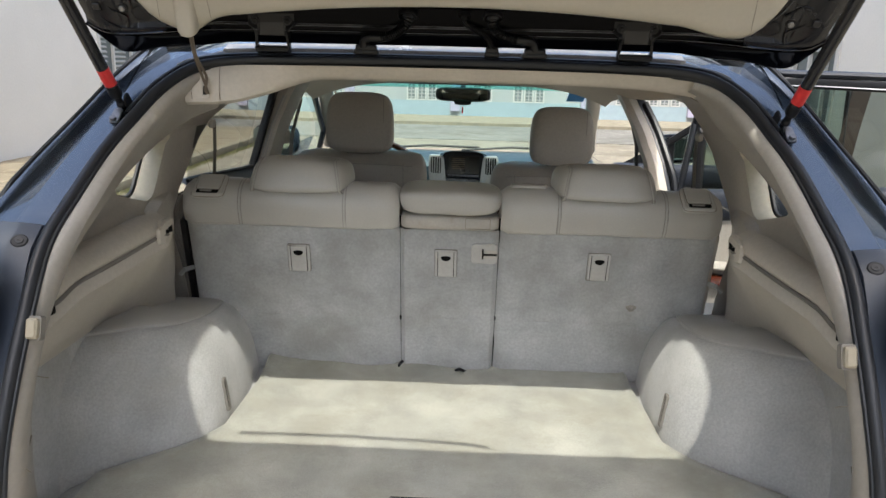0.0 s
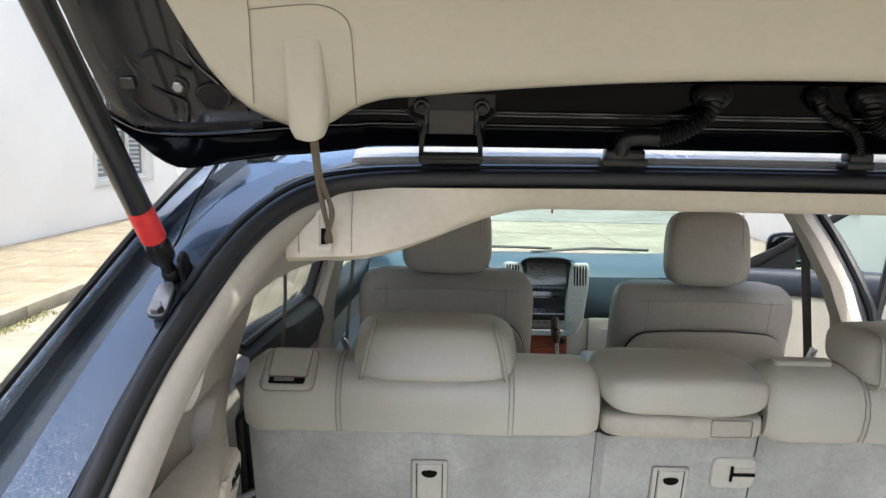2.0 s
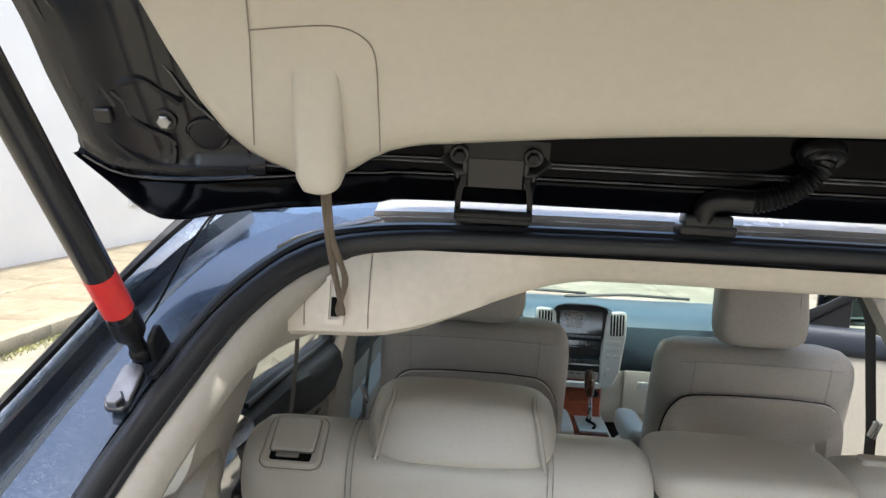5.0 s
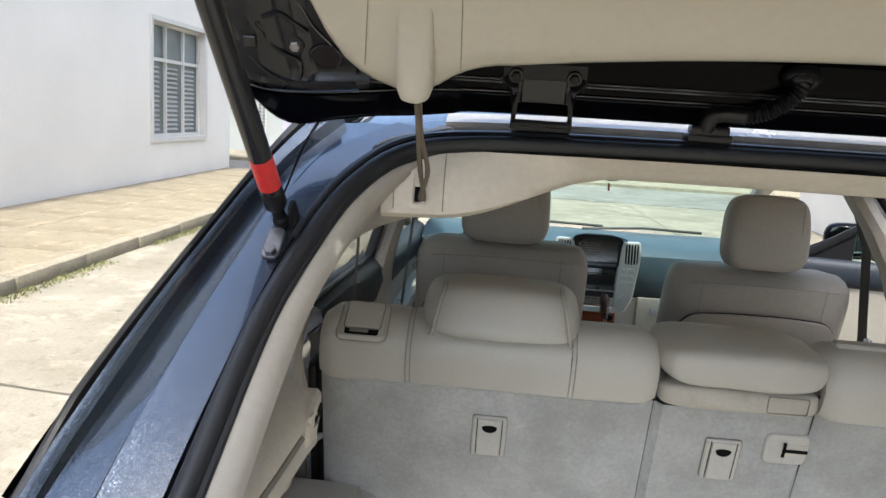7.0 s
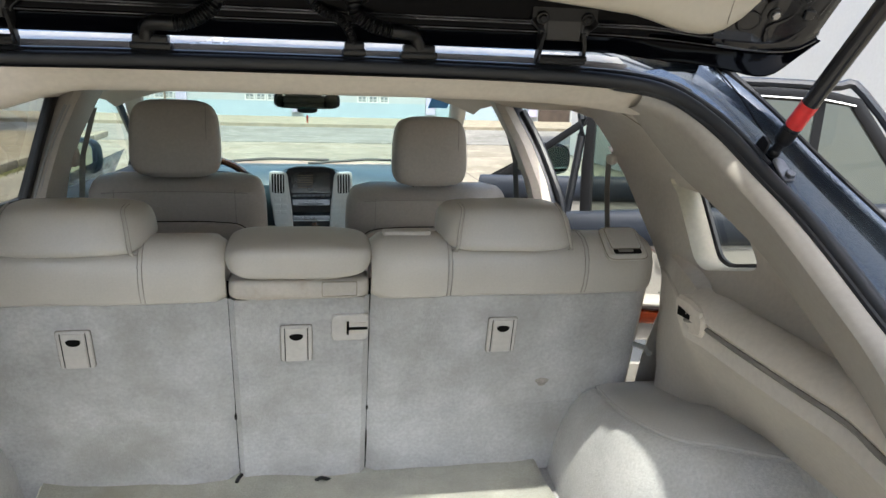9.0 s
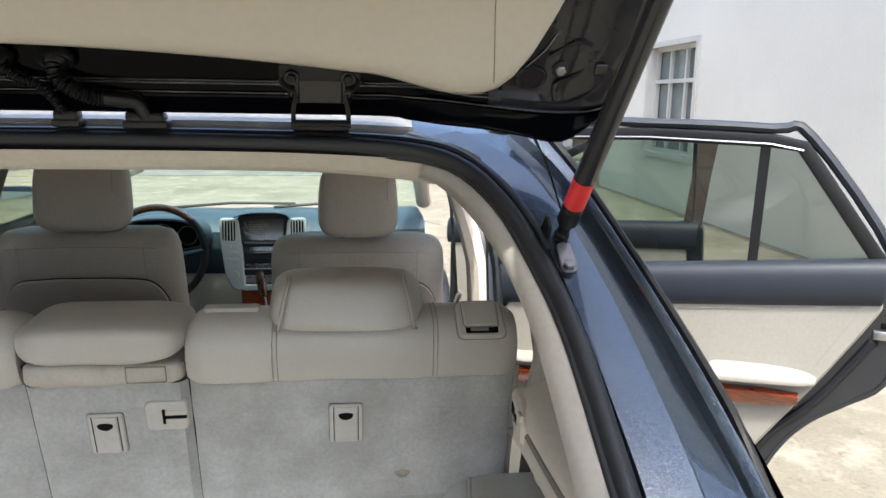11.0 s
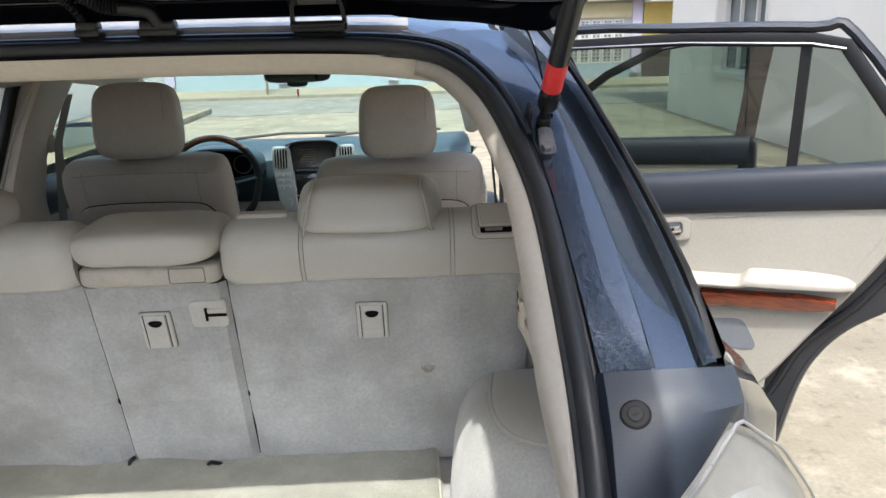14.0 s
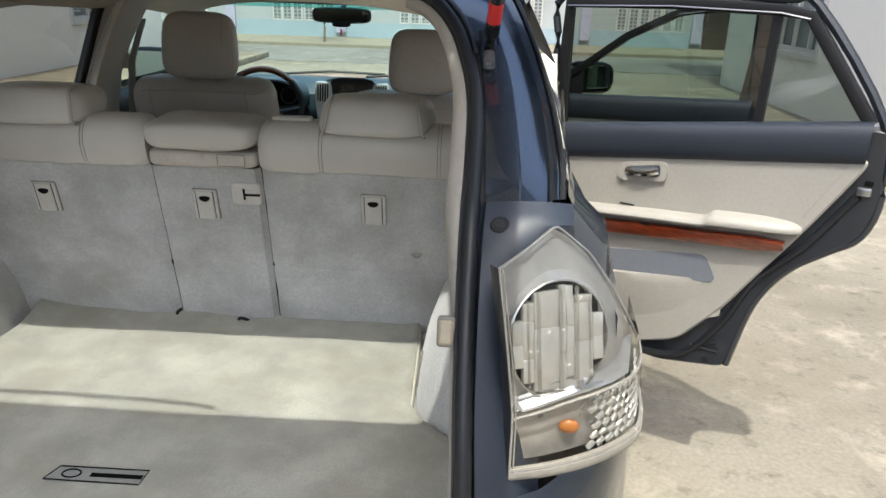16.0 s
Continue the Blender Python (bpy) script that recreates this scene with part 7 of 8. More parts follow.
for k, h in enumerate((0.030, 0.034, 0.026, 0.030)):
    part("radio_strip", plate(rounded([(-0.078, 0), (0.078, 0), (0.078, h - 0.004), (-0.078, h - 0.004)], 0.004), 0.006, SM @ Matrix.Translation((0, 0.0 - sum((0.030, 0.034, 0.026, 0.030)[:k]), 0.004)), 0.001), BLACKPLASTIC if k % 2 else SCREEN, dash)
part("stack_foot", plate(rounded([(-0.085, -0.152), (0.085, -0.152), (0.080, -0.128), (-0.080, -0.128)], 0.008), 0.03, SM @ Matrix.Translation((0, 0, 0.011)), 0.004), SILVER, dash)
for k in range(6):
    part("screen_line", box((0.062, 0.0026, 0.001), (0, 0, 0)), SCREENLINE, dash).matrix_local = SM @ Matrix.Translation((-0.024, 0.126 - 0.010 * k, 0.0108))
for k in range(8):
    part("button", plate(rounded([(0, 0), (0.017, 0), (0.017, 0.010), (0, 0.010)], 0.002), 0.004, SM @ Matrix.Translation((-0.076 + 0.0195 * k, 0.036, 0.010)), 0.001), SATINCHROME, dash)
part("disc_slot", box((0.100, 0.004, 0.003), (0, 0, 0)), DARKHOLE, dash).matrix_local = SM @ Matrix.Translation((0, 0.006, 0.009))
for k in range(5):
    part("button", box((0.020, 0.005, 0.003), (0, 0, 0), 0.001), SATINCHROME, dash).matrix_local = SM @ Matrix.Translation((-0.055 + 0.0275 * k, -0.098, 0.0085))
part("radio_chrome", box((0.150, 0.004, 0.004), (0, 0, 0)), SILVER, dash).matrix_local = SM @ Matrix.Translation((0, -0.064, 0.008))
# console with wood and shifter
cons = new("centre_console")
cons.parent = car
tagged(cons, label="centre console with wood trim and gear lever")
part("console_body", box((0.22, 0.80, 0.20), (CX, 3.40, 0.66), 0.03), TRIMG, cons)
part("wood_panel", plate(rounded([(-0.085, -0.05), (0.085, -0.05), (0.095, 0.10), (-0.095, 0.10)], 0.015), 0.02, basis((CX, 3.66, 0.80), (1, 0, 0), (0, 0.5, 1)), 0.004), WOOD, cons, "red burr wood console trim")
part("wood_panel", box((0.17, 0.36, 0.02), (CX, 3.44, 0.765), 0.006), WOOD, cons)
part("shift_plate", box((0.10, 0.16, 0.012), (CX + .03, 3.50, 0.782), 0.004), SILVER, cons)
part("shift_gate", tube(curve([(CX + .03, 3.44, 0.790), (CX + .04, 3.48, 0.790), (CX + .02, 3.52, 0.790), (CX + .03, 3.56, 0.790)], 4), 0.006, 6), DARKHOLE, cons)
part("gear_lever", tube([(CX + 0.03, 3.52, 0.79), (CX + 0.02, 3.50, 0.90)], 0.007, 8), CHROME, cons)
part("gear_knob", tube(curve([(CX + 0.02, 3.502, 0.885), (CX + 0.014, 3.495, 0.93), (CX + .010, 3.49, 0.985)], 4), 0.016, 12, scale=[0.7, 0.9, 1, 1.1, 1.15, 1.2, 1.15, 1.0, 0.6]), WOODRIM, cons, "wooden gear knob")
part("ashtray_knob", tube([(CX + 0.06, 3.648, 0.855), (CX + 0.06, 3.640, 0.853)], 0.014, 12), BLACKPLASTIC, cons)

# steering wheel
wheel = new("steering_wheel")
wheel.parent = car
tagged(wheel, label="leather and wood rimmed steering wheel")
WM = basis((-0.365, 3.585, 1.035), (1, 0, 0), (0, 0.42, 1))
ring = [WM @ Vector((0.188 * math.cos(a * math.pi / 24), 0.188 * math.sin(a * math.pi / 24), 0)) for a in range(48)]
for a0, a1, mt_, nm in ((6, 18, WOODRIM, "wood rim"), (18, 30, BLACKPLASTIC, "leather rim"), (30, 42, WOODRIM, "wood rim"), (42, 54, BLACKPLASTIC, "leather rim")):
    part("rim", tube([ring[k % 48] for k in range(a0, a1 + 1)], 0.0145, 10, up=(0, 1, -0.4)), mt_, wheel, nm)
part("hub", cushion((0.17, 0.05, 0.13), WM @ Vector((0, -0.01, -0.02)), 2.8, rot=(-22, 0, 0)), DASH, wheel)
for a in (0.1, math.pi - 0.1, -math.pi / 2 - .35, -math.pi / 2 + .35):
    part("spoke", tube([WM @ Vector((0.06 * math.cos(a), 0.06 * math.sin(a) - .01, -0.015)), WM @ Vector((0.185 * math.cos(a), 0.185 * math.sin(a), 0))], 0.016, 8, ry=0.008), DASH, wheel)
part("column", tube([WM @ Vector((0, 0, -0.03)), (-0.365, 3.80, 0.96)], 0.05, 12), DASH, wheel)
part("stalk", tube([(-0.34, 3.63, 1.03), (-0.20, 3.64, 1.05)], 0.008, 8), BLACKPLASTIC, wheel)
gauge = new("instrument_cluster")
gauge.parent = dash
part("binnacle", loft([[(-0.365 + w * math.copysign(abs(math.cos(a)) ** 0.7, math.cos(a)), y + 0.035 * (1 - math.sin(a)) * k, 1.075 + h * math.sin(a)) for a in [math.pi * q / 20 for q in range(-4, 25)]] for y, w, h, k in ((3.80, 0.185, 0.085, 0), (3.70, 0.180, 0.088, 0.3), (3.672, 0.176, 0.086, 0.6), (3.668, 0.168, 0.080, 0.6), (3.69, 0.160, 0.074, 0.4), (3.75, 0.155, 0.070, 0))]), DASH, dash, "dark hood over the instruments")
part("dial_plate", plate([(0.158 * math.cos(a * 0.2618), 0.072 * math.sin(a * 0.2618)) for a in range(24)], 0.004, basis((-0.365, 3.745, 1.080), (1, 0, 0), (0, 0.15, 1))), DARKHOLE, dash)
for dx in (-0.10, 0.0, 0.10):
    part("dial_rim", tube([(-0.365 + dx + (0.047 if dx == 0 else 0.037) * math.cos(a * 0.2618), 3.703, 1.088 + (0.047 if dx == 0 else 0.037) * math.sin(a * 0.2618)) for a in range(24)], 0.0022, 5, closed=True), SATINCHROME, dash)
    part("gauge", tube([(-0.365 + dx, 3.74, 1.095), (-0.365 + dx, 3.705, 1.088)], 0.046 if dx == 0 else 0.036, 20), DARKHOLE, dash, "black instrument dial")

# rear-view mirror
mir = new("rear_view_mirror")
mir.parent = car
tagged(mir, label="black rear-view mirror on the windscreen")
part("mirror_case", cushion((0.252, 0.035, 0.064), (0.018, 3.545, 1.456), 4.5), BLACKPLASTIC, mir)
part("mirror_glass", plate(rounded([(-0.116, -0.025), (0.116, -0.025), (0.116, 0.025), (-0.116, 0.025)], 0.014), 0.003, basis((0.018, 3.5275, 1.456), (1, 0, 0), (0, -0.06, 1)) @ Matrix.Translation((0, 0, 0.002))), MIRROR, mir, "mirror glass")
part("mirror_stem", tube([(0.018, 3.555, 1.455), (0.018, 3.60, 1.50)], 0.012, 8), BLACKPLASTIC, mir)
part("mirror_foot", cushion((0.08, 0.03, 0.024), (0.018, 3.535, 1.420), 2.5), BLACKPLASTIC, mir)
part("hanging_charm", tube([(0.018, 3.53, 1.40), (0.018, 3.53, 1.372)], 0.004, 6), RED, mir)

# ---- glass and pillars of the cabin ----
part("windscreen", loft([[(x * (1 - 0.0 * v), 3.47 + 0.88 * v - 0.16 * (x / .66) ** 2 * v, 1.520 - 0.40 * v + 0.012 * math.sin(v * 3.14)) for x in [k / 8 * (0.60 + 0.10 * v) for k in range(-8, 9)]] for v in [j / 6 for j in range(7)]]), CLEAR, car, "clear windscreen with pale green tint")
part("shade_band", loft([[(x, 3.464 + 0.88 * v - 0.16 * (x / .66) ** 2 * v, 1.514 - 0.40 * v + 0.012 * math.sin(v * 3.14)) for x in [k / 8 * (0.60 + 0.10 * v) for k in range(-8, 9)]] for v in (0.0, 0.04, 0.085)]), SHADEBAND, car, "teal shade band of the windscreen")
rows = [[(x, 3.455, 1.515), (x, 3.49, 1.50), (x, 3.50, 1.52)] for x in [k / 8 * 0.6 for k in range(-8, 9)]]
part("windscreen_header", loft(rows), BLACKPLASTIC, car)
for x0, x1 in ((-0.45, 0.12), (0.02, 0.58)):
    part("wiper", tube([(x0, 4.22, 1.125), ((x0 + x1) / 2, 4.20, 1.15), (x1, 4.24, 1.14)], 0.007, 6), BLACKPLASTIC, car, "black windscreen wiper")
rows = []
for y, z in ((4.28, 1.10), (4.5, 1.08), (4.9, 1.02), (5.2, 0.92), (5.32, 0.75)):
    rows.append([(x * (1 - 0.1 * max(0, y - 4.6)), y - 0.16 * (x / .8) ** 2, z - 0.05 * (x / 0.8) ** 4) for x in [k / 8 * 0.82 for k in range(-8, 9)]])
part("bonnet", loft(rows), PAINT, car, "slate-blue bonnet")
for s in (-1, 1):
    # A pillar
    part("a_pillar", sweep(curve(side(s, [(0.60, 3.44, 1.515), (0.655, 3.75, 1.40), (0.70, 4.05, 1.27), (0.735, 4.25, 1.14)]), 5), circle(0.036, 10, 0.028)), TRIM, car, "beige A pillar")
    # B pillar: beige inside, black outside
    rows = []
    for z, y, x in ((0.55, 2.80, 0.735), (0.9, 2.82, 0.735), (1.15, 2.86, 0.725), (1.25, 2.90, 0.705), (1.36, 2.98, 0.675), (1.46, 3.06, 0.635), (1.53, 3.10, 0.60)):
        x += 0.035 if s > 0 else 0.0
        if s < 0:
            yr, yf = 2.790 + 0.28 * (z - 1.30), 2.985 + 0.5 * max(0.0, z - 1.28)
            rows.append([(-x, yr, z), (0.018 - x, yr + 0.012, z), (0.026 - x, yr + 0.05, z), (0.026 - x, yf - 0.04, z), (0.010 - x, yf, z), (-x - 0.03, yf + 0.005, z), (-x - 0.03, yr, z)])
            continue
        rows.append([(s * (x - 0.0), y - 0.055, z), (s * (x - 0.022), y - 0.035, z), (s * (x - 0.026), y + 0.02, z), (s * (x - 0.008), y + 0.055, z), (s * (x + (0.03 if s < 0 else 0.055)), y + 0.06, z), (s * (x + (0.03 if s < 0 else 0.055)), y - 0.055, z)])
    if s > 0:
        part("b_pillar_skin", loft([[(q[0][0] + 0.028, q[0][1] - 0.003, q[0][2]), (q[5][0] + 0.004, q[5][1] - 0.003, q[5][2]), (q[4][0] + 0.004, q[4][1] + 0.003, q[4][2])] for q in rows]), DOORSHELL, car, "dark painted outer face of the pillar")
    part("b_pillar", loft(rows, close_u=True), TRIM, car, "beige B pillar trim")
    if s > 0:
        part("door_seal", tube(curve([(x + 0.088, y - 0.062, z) for z, y, x in ((0.55, 2.80, 0.735), (0.9, 2.82, 0.735), (1.15, 2.86, 0.725), (1.25, 2.90, 0.705), (1.36, 2.98, 0.675), (1.46, 3.06, 0.635))], 4), 0.013, 8), RUBBER, car)
    else:
        for dx, dy in ((0.004, 0.006), (-0.003, -0.004)):
            part("pillar_seal", tube(curve([(dx - x, 2.790 + 0.28 * (z - 1.30) + dy, z) for z, x in ((0.9, 0.735), (1.15, 0.725), (1.25, 0.705), (1.36, 0.675), (1.46, 0.635))], 4), 0.004, 6), CAPVINYL, car, "pale rubber seal along the pillar")
    bo = 0.052 if s > 0 else 0.0
    part("seat_belt", loft([[(s * (x + bo - .03), y - 0.024, z), (s * (x + bo - .034), y + 0.024, z)] for x, y, z in ((0.655, 3.05, 1.44), (0.68, 2.98, 1.30), (0.70, 2.95, 1.0), (0.70, 2.94, 0.72))]), FRONTBELT if s > 0 else BELT, car, "grey front seat belt")
    part("belt_anchor", cushion((0.03, 0.04, 0.06), (s * (0.668 + bo), 2.965, 1.30), 3), TRIM, car)
    part("belt_tongue", box((0.012, 0.03, 0.05), (s * (0.665 + bo), 2.93, 1.02), 0.004, rot=(0, 20 * s, 0)), CHROME, car)
    part("sill", box((0.14, 2.3, 0.14), (s * 0.76, 3.05, 0.42), 0.03), PAINT, car)
    part("sill_cover", box((0.10, 2.2, 0.02), (s * 0.74, 3.05, 0.50), 0.006), TRIMG, car)
    # headliner edge along the doors
    part("door_header", tube(curve(side(s, [(0.66, 2.1, 1.505), (0.675, 2.5, 1.525), (0.665, 3.0, 1.52), (0.62, 3.42, 1.50)]), 6), 0.026, 8), TRIM, car)
part("cabin_floor", box((1.4, 1.9, 0.04), (0, 3.05, 0.42)), PILE, car)
part("firewall", box((1.4, 0.05, 0.7), (0, 4.05, 0.75)), BLACKPLASTIC, car)
part("front_body", box((1.62, 1.1, 0.6), (0, 4.72, 0.66), 0.12, 4), PAINT, car, "front end of the body")
part("rear_underbody", box((1.1, 0.9, 0.25), (0, 1.6, 0.42), 0.03), BLACKPLASTIC, car)
for s in (-1, 1):
    for y in (1.97, 4.68):
        wh = new("wheel")
        wh.parent = car
        prof = []
        ty = []
        for r, w in ((0.24, 0.10), (0.31, 0.112), (0.345, 0.10), (0.358, 0.07), (0.358, -0.07), (0.345, -0.10), (0.31, -0.112), (0.24, -0.10)):
            ty.append([(s * 0.80 + w, y + r * math.cos(a * math.pi / 16), 0.358 + r * math.sin(a * math.pi / 16)) for a in range(32)])
        part("tyre", loft(ty, close_u=True, close_v=True), RUBBER, wh, "black road tyre")
        rm = [[(s * (0.80 + w), y + r * math.cos(a * math.pi / 16), 0.358 + r * math.sin(a * math.pi / 16)) for a in range(32)] for r, w in ((0.245, 0.10), (0.22, 0.07), (0.10, 0.085), (0.001, 0.09))]
        part("rim", loft(rm, close_u=True), SILVER, wh, "silver alloy rim")

# ---- doors ----


def door_mirror(at, parent, yaw=0.0):
    m = Matrix.Translation(at) @ Matrix.Rotation(yaw, 4, "Z")
    bm = cushion((0.23, 0.10, 0.155), (0, 0, 0), 3.4)
    bmesh.ops.transform(bm, matrix=m, verts=bm.verts[:])
    dm = part("door_mirror", bm, BLACKPAINT, parent, "dark door mirror")
    bm = plate(rounded([(-0.10, -0.062), (0.10, -0.062), (0.10, 0.062), (-0.10, 0.062)], 0.03), 0.004, m @ basis((0, -0.052, 0), (1, 0, 0), (0, 0, 1)))
    part("mirror_glass", bm, MIRROR, dm, "mirror glass")
    return dm


def closed_door(s, y0, y1, belt, hem, lean, glassmat, name, label):
    """A shut door seen from inside: bulging dark cap between belt and hem, beige card with armrest, tinted glass in a black frame."""
    d = new(name)
    d.parent = car
    tagged(d, label=label)

    def along_y(pts, y):
        if y <= pts[0][0]:
            return pts[0][1]
        return next((a[1] + (b[1] - a[1]) * (y - a[0]) / (b[0] - a[0]) for a, b in zip(pts, pts[1:]) if y <= b[0]), pts[-1][1])
    ys = [y0 + (y1 - y0) * k / 24 for k in range(25)]
    rows = []
    for y in ys:
        t, h = along_y(belt, y), along_y(hem, y)
        f = max(0.0, 1 - (y1 - y) / 0.05)
        t -= 0.05 * f ** 2.2
        h += 0.01 * f ** 2
        rows.append([(s * 0.770, y, t - 0.004), (s * 0.745, y, t), (s * (0.722 + 0.02 * f * f), y, t - 0.012), (s * (0.706 + 0.03 * f * f), y, t * 0.75 + h * 0.25), (s * (0.702 + 0.035 * f * f), y, t * 0.45 + h * 0.55), (s * (0.712 + 0.02 * f * f), y, t * 0.12 + h * 0.88), (s * 0.732, y, h)])
    part("door_cap", loft(rows), DOORTOP, d, "dark blue-black door cap")
    rows = []
    for y in ys:
        h = along_y(hem, y) + 0.004
        rows.append([(s * 0.732, y, h), (s * 0.724, y, h - 0.02), (s * 0.726, y, 0.955), (s * 0.712, y, 0.948), (s * 0.684, y, 0.940), (s * 0.680, y, 0.920), (s * 0.688, y, 0.882), (s * 0.725, y, 0.86), (s * 0.73, y, 0.5)])
    part("door_card", loft(rows), DOORBEIGE, d, "beige door card with armrest")
    part("wood_strip", loft([[(s * x, y, z) for x, z in ((0.690, 0.882), (0.686, 0.872), (0.694, 0.858), (0.71, 0.852))] for y in ys]), WOOD, d, "polished red wood strip")
    part("door_skin", loft([[(s * 0.79, y, 1.20), (s * 0.86, y, 1.05), (s * 0.895, y, 0.85), (s * 0.88, y, 0.5), (s * 0.84, y, 0.38)] for y in (y0, (y0 + y1) / 2, y1)]), PAINT, d, "slate-blue door skin")
    hy = y1 - 0.28
    hz = along_y(hem, hy) - 0.032
    part("handle_cup", cushion((0.012, 0.12, 0.046), (s * 0.722, hy, hz), 3), DOORBEIGE, d)
    part("inner_handle", tube(curve([(s * 0.714, hy - 0.045, hz), (s * 0.708, hy, hz + 0.004), (s * 0.714, hy + 0.045, hz)], 5), 0.009, 8), CHROME, d, "chrome inner handle")
    top = lambda y: 1.535 - max(0, (y - 3.35)) * 0.42
    low = lambda y: along_y(belt, y) - 0.006
    front = lambda z: y1 - lean * (1.50 - z)
    at = lambda y, z: (s * (0.757 - 0.26 * (z - 1.15)), y, z)
    cols = []
    for k in range(13):
        yb = y0 + 0.02 + (front(low(y1)) - y0 - 0.04) * k / 12
        yt = y0 + 0.02 + (front(1.50) - y0 - 0.04) * k / 12
        zt = top(yt)
        if zt > low(yb) + 0.02:
            cols.append([at(yb + (yt - yb) * j / 3, low(yb) + (zt - low(yb)) * j / 3) for j in range(4)])
    g = part("door_glass", loft(cols), glassmat, d, "tinted door glass")
    g.visible_shadow = False
    post = [Vector(p) + Vector((0, 0.012, 0)) for p in cols[-1]]
    part("window_frame", sweep(post, rounded([(-0.012, -0.026), (0.012, -0.026), (0.012, 0.026), (-0.012, 0.026)], 0.006, 2), up=(0, 1, 0)), RUBBER, d, "black window frame post")
    part("window_frame", tube([c[-1] for c in cols], 0.015, 8), RUBBER, d)
    part("belt_seal", tube([Vector(c[0]) + Vector((s * -0.006, 0, 0.004)) for c in cols], 0.005, 6), RUBBER, d)
    return d


closed_door(-1, 2.06, 2.855, ((2.06, 1.260), (2.33, 1.246), (2.56, 1.226), (2.855, 1.205)), ((2.06, 1.190), (2.32, 1.165), (2.50, 1.100), (2.62, 1.082), (2.855, 1.070)), 0.29, DARKPRIV, "rear_door", "closed rear door with tinted glass")
df = closed_door(-1, 2.93, 4.10, ((2.93, 1.190), (3.90, 1.135), (4.10, 1.130)), ((2.93, 1.065), (3.90, 1.010), (4.10, 1.005)), 0.0, CLEAR, "front_door", "closed front door with clear glass")
door_mirror((-0.900, 3.72, 1.208), df, -0.12)

# open doors on the other side


def swung(hx, hy, deg):
    """Matrix of a door swung about its front edge: local x runs along the door from the hinge, y up, z towards the cabin side."""
    a = radians(deg)
    along = Vector((math.sin(a), -math.cos(a), 0))
    return basis((hx, hy, 0), tuple(along), (0, 0, 1))


def open_door(m, L, top, glassmat, name, label):
    d = new(name)
    d.parent = car
    tagged(d, label=label)

    # outer outline: x along the door, y height
    shut = top["shell"]
    belt_a, belt_b = top["belt"]
    bz = lambda x: belt_a + (belt_b - belt_a) * x / L
    part("shell", plate(rounded(shut, 0.03, 3), 0.07, m, 0.006), DOORSHELL, d, "dark painted door shell")
    # beige card
    card = top["card"]
    part("door_card", plate(rounded(card, 0.04, 4), 0.024, m @ Matrix.Translation((0, 0, 0.024)), 0.006), DOORBEIGE, d, "beige leatherette door card")
    # dark cap under the glass
    rows = []
    for k in range(13):
        x = top["x0"] + (L - top["x0"] - 0.02) * k / 12
        b = bz(x)
        rows.append([m @ Vector((x, b + dy, z)) for dy, z in ((0.004, -0.02), (0.006, 0.010), (0.002, 0.024), (-0.010, 0.035), (-0.028, 0.041), (-0.050, 0.043), (-0.072, 0.042), (-0.090, 0.038), (-0.102, 0.031), (-0.108, 0.020))])
    part("door_cap", loft(rows), DOORTOP, d, "dark blue-black door cap")
    # window frame and glass
    win = top["win"]
    g = bmesh.new()
    g.faces.new([g.verts.new(m @ Vector((x, y, -0.03))) for x, y in win])
    part("door_glass", g, glassmat, d, "tinted door glass", smooth=False)
    wf = [m @ Vector((x, y, -0.022)) for x, y in win]
    part("window_frame", sweep([wf[k] for k in top["frame"]], rounded([(-0.017, -0.020), (0.017, -0.020), (0.017, 0.020), (-0.017, 0.020)], 0.006, 2), up=tuple(m.to_3x3() @ Vector((0, 0, 1)))), BLACKPLASTIC, d, "black window frame")
    off = m.to_3x3() @ Vector((0, 0.024, 0.004))
    part("chrome_strip", tube([wf[k] + off * 0.55 + m.to_3x3() @ Vector((0, -0.022, 0.02)) for k in top["frame"][2:6]], 0.0036, 6), SATINCHROME, d, "bright window trim strip")
    return d


RM = swung(0.835, 2.830, 57.5)
rear_top = dict(
    x0=0.0, belt=(1.150, 1.275),
    shell=[(0.0, 0.44), (0.50, 0.41), (0.715, 0.452), (0.755, 0.65), (0.80, 0.755), (0.857, 0.832), (0.94, 0.90), (1.008, 0.955), (1.036, 1.055), (1.02, 1.26), (0.0, 1.145)],
    card=[(0.03, 0.47), (0.42, 0.462), (0.56, 0.512), (0.685, 0.66), (0.778, 0.81), (0.866, 0.947), (0.952, 1.095), (0.998, 1.18), (0.02, 1.06)],
    win=[(0.06, 1.150), (0.055, 1.30), (0.06, 1.545), (0.40, 1.555), (0.70, 1.548), (0.775, 1.535), (0.97, 1.265)],
    frame=[0, 1, 2, 3, 4, 5, 6])
rd = open_door(RM, 1.0, rear_top, PRIVACY, "rear_door", "open rear door with beige card and wood strip")
part("glass_divider", sweep([RM @ Vector((0.685, 1.225, -0.02)), RM @ Vector((0.690, 1.545, -0.02))], [(-.013, -.012), (.013, -.012), (.013, .012), (-.013, .012)]), BLACKPLASTIC, rd, "black bar between the door panes")
part("outer_flange", tube(curve([RM @ Vector((x, y, -0.012)) for x, y in ((0.0, 1.15), (0.03, 1.40), (0.045, 1.572), (0.40, 1.583), (0.70, 1.577), (0.79, 1.560), (1.0, 1.275), (1.03, 1.08), (1.005, 0.96), (0.935, 0.90), (0.855, 0.835), (0.795, 0.755), (0.752, 0.65), (0.715, 0.46))], 4), 0.013, 8), DOORSHELL, rd)
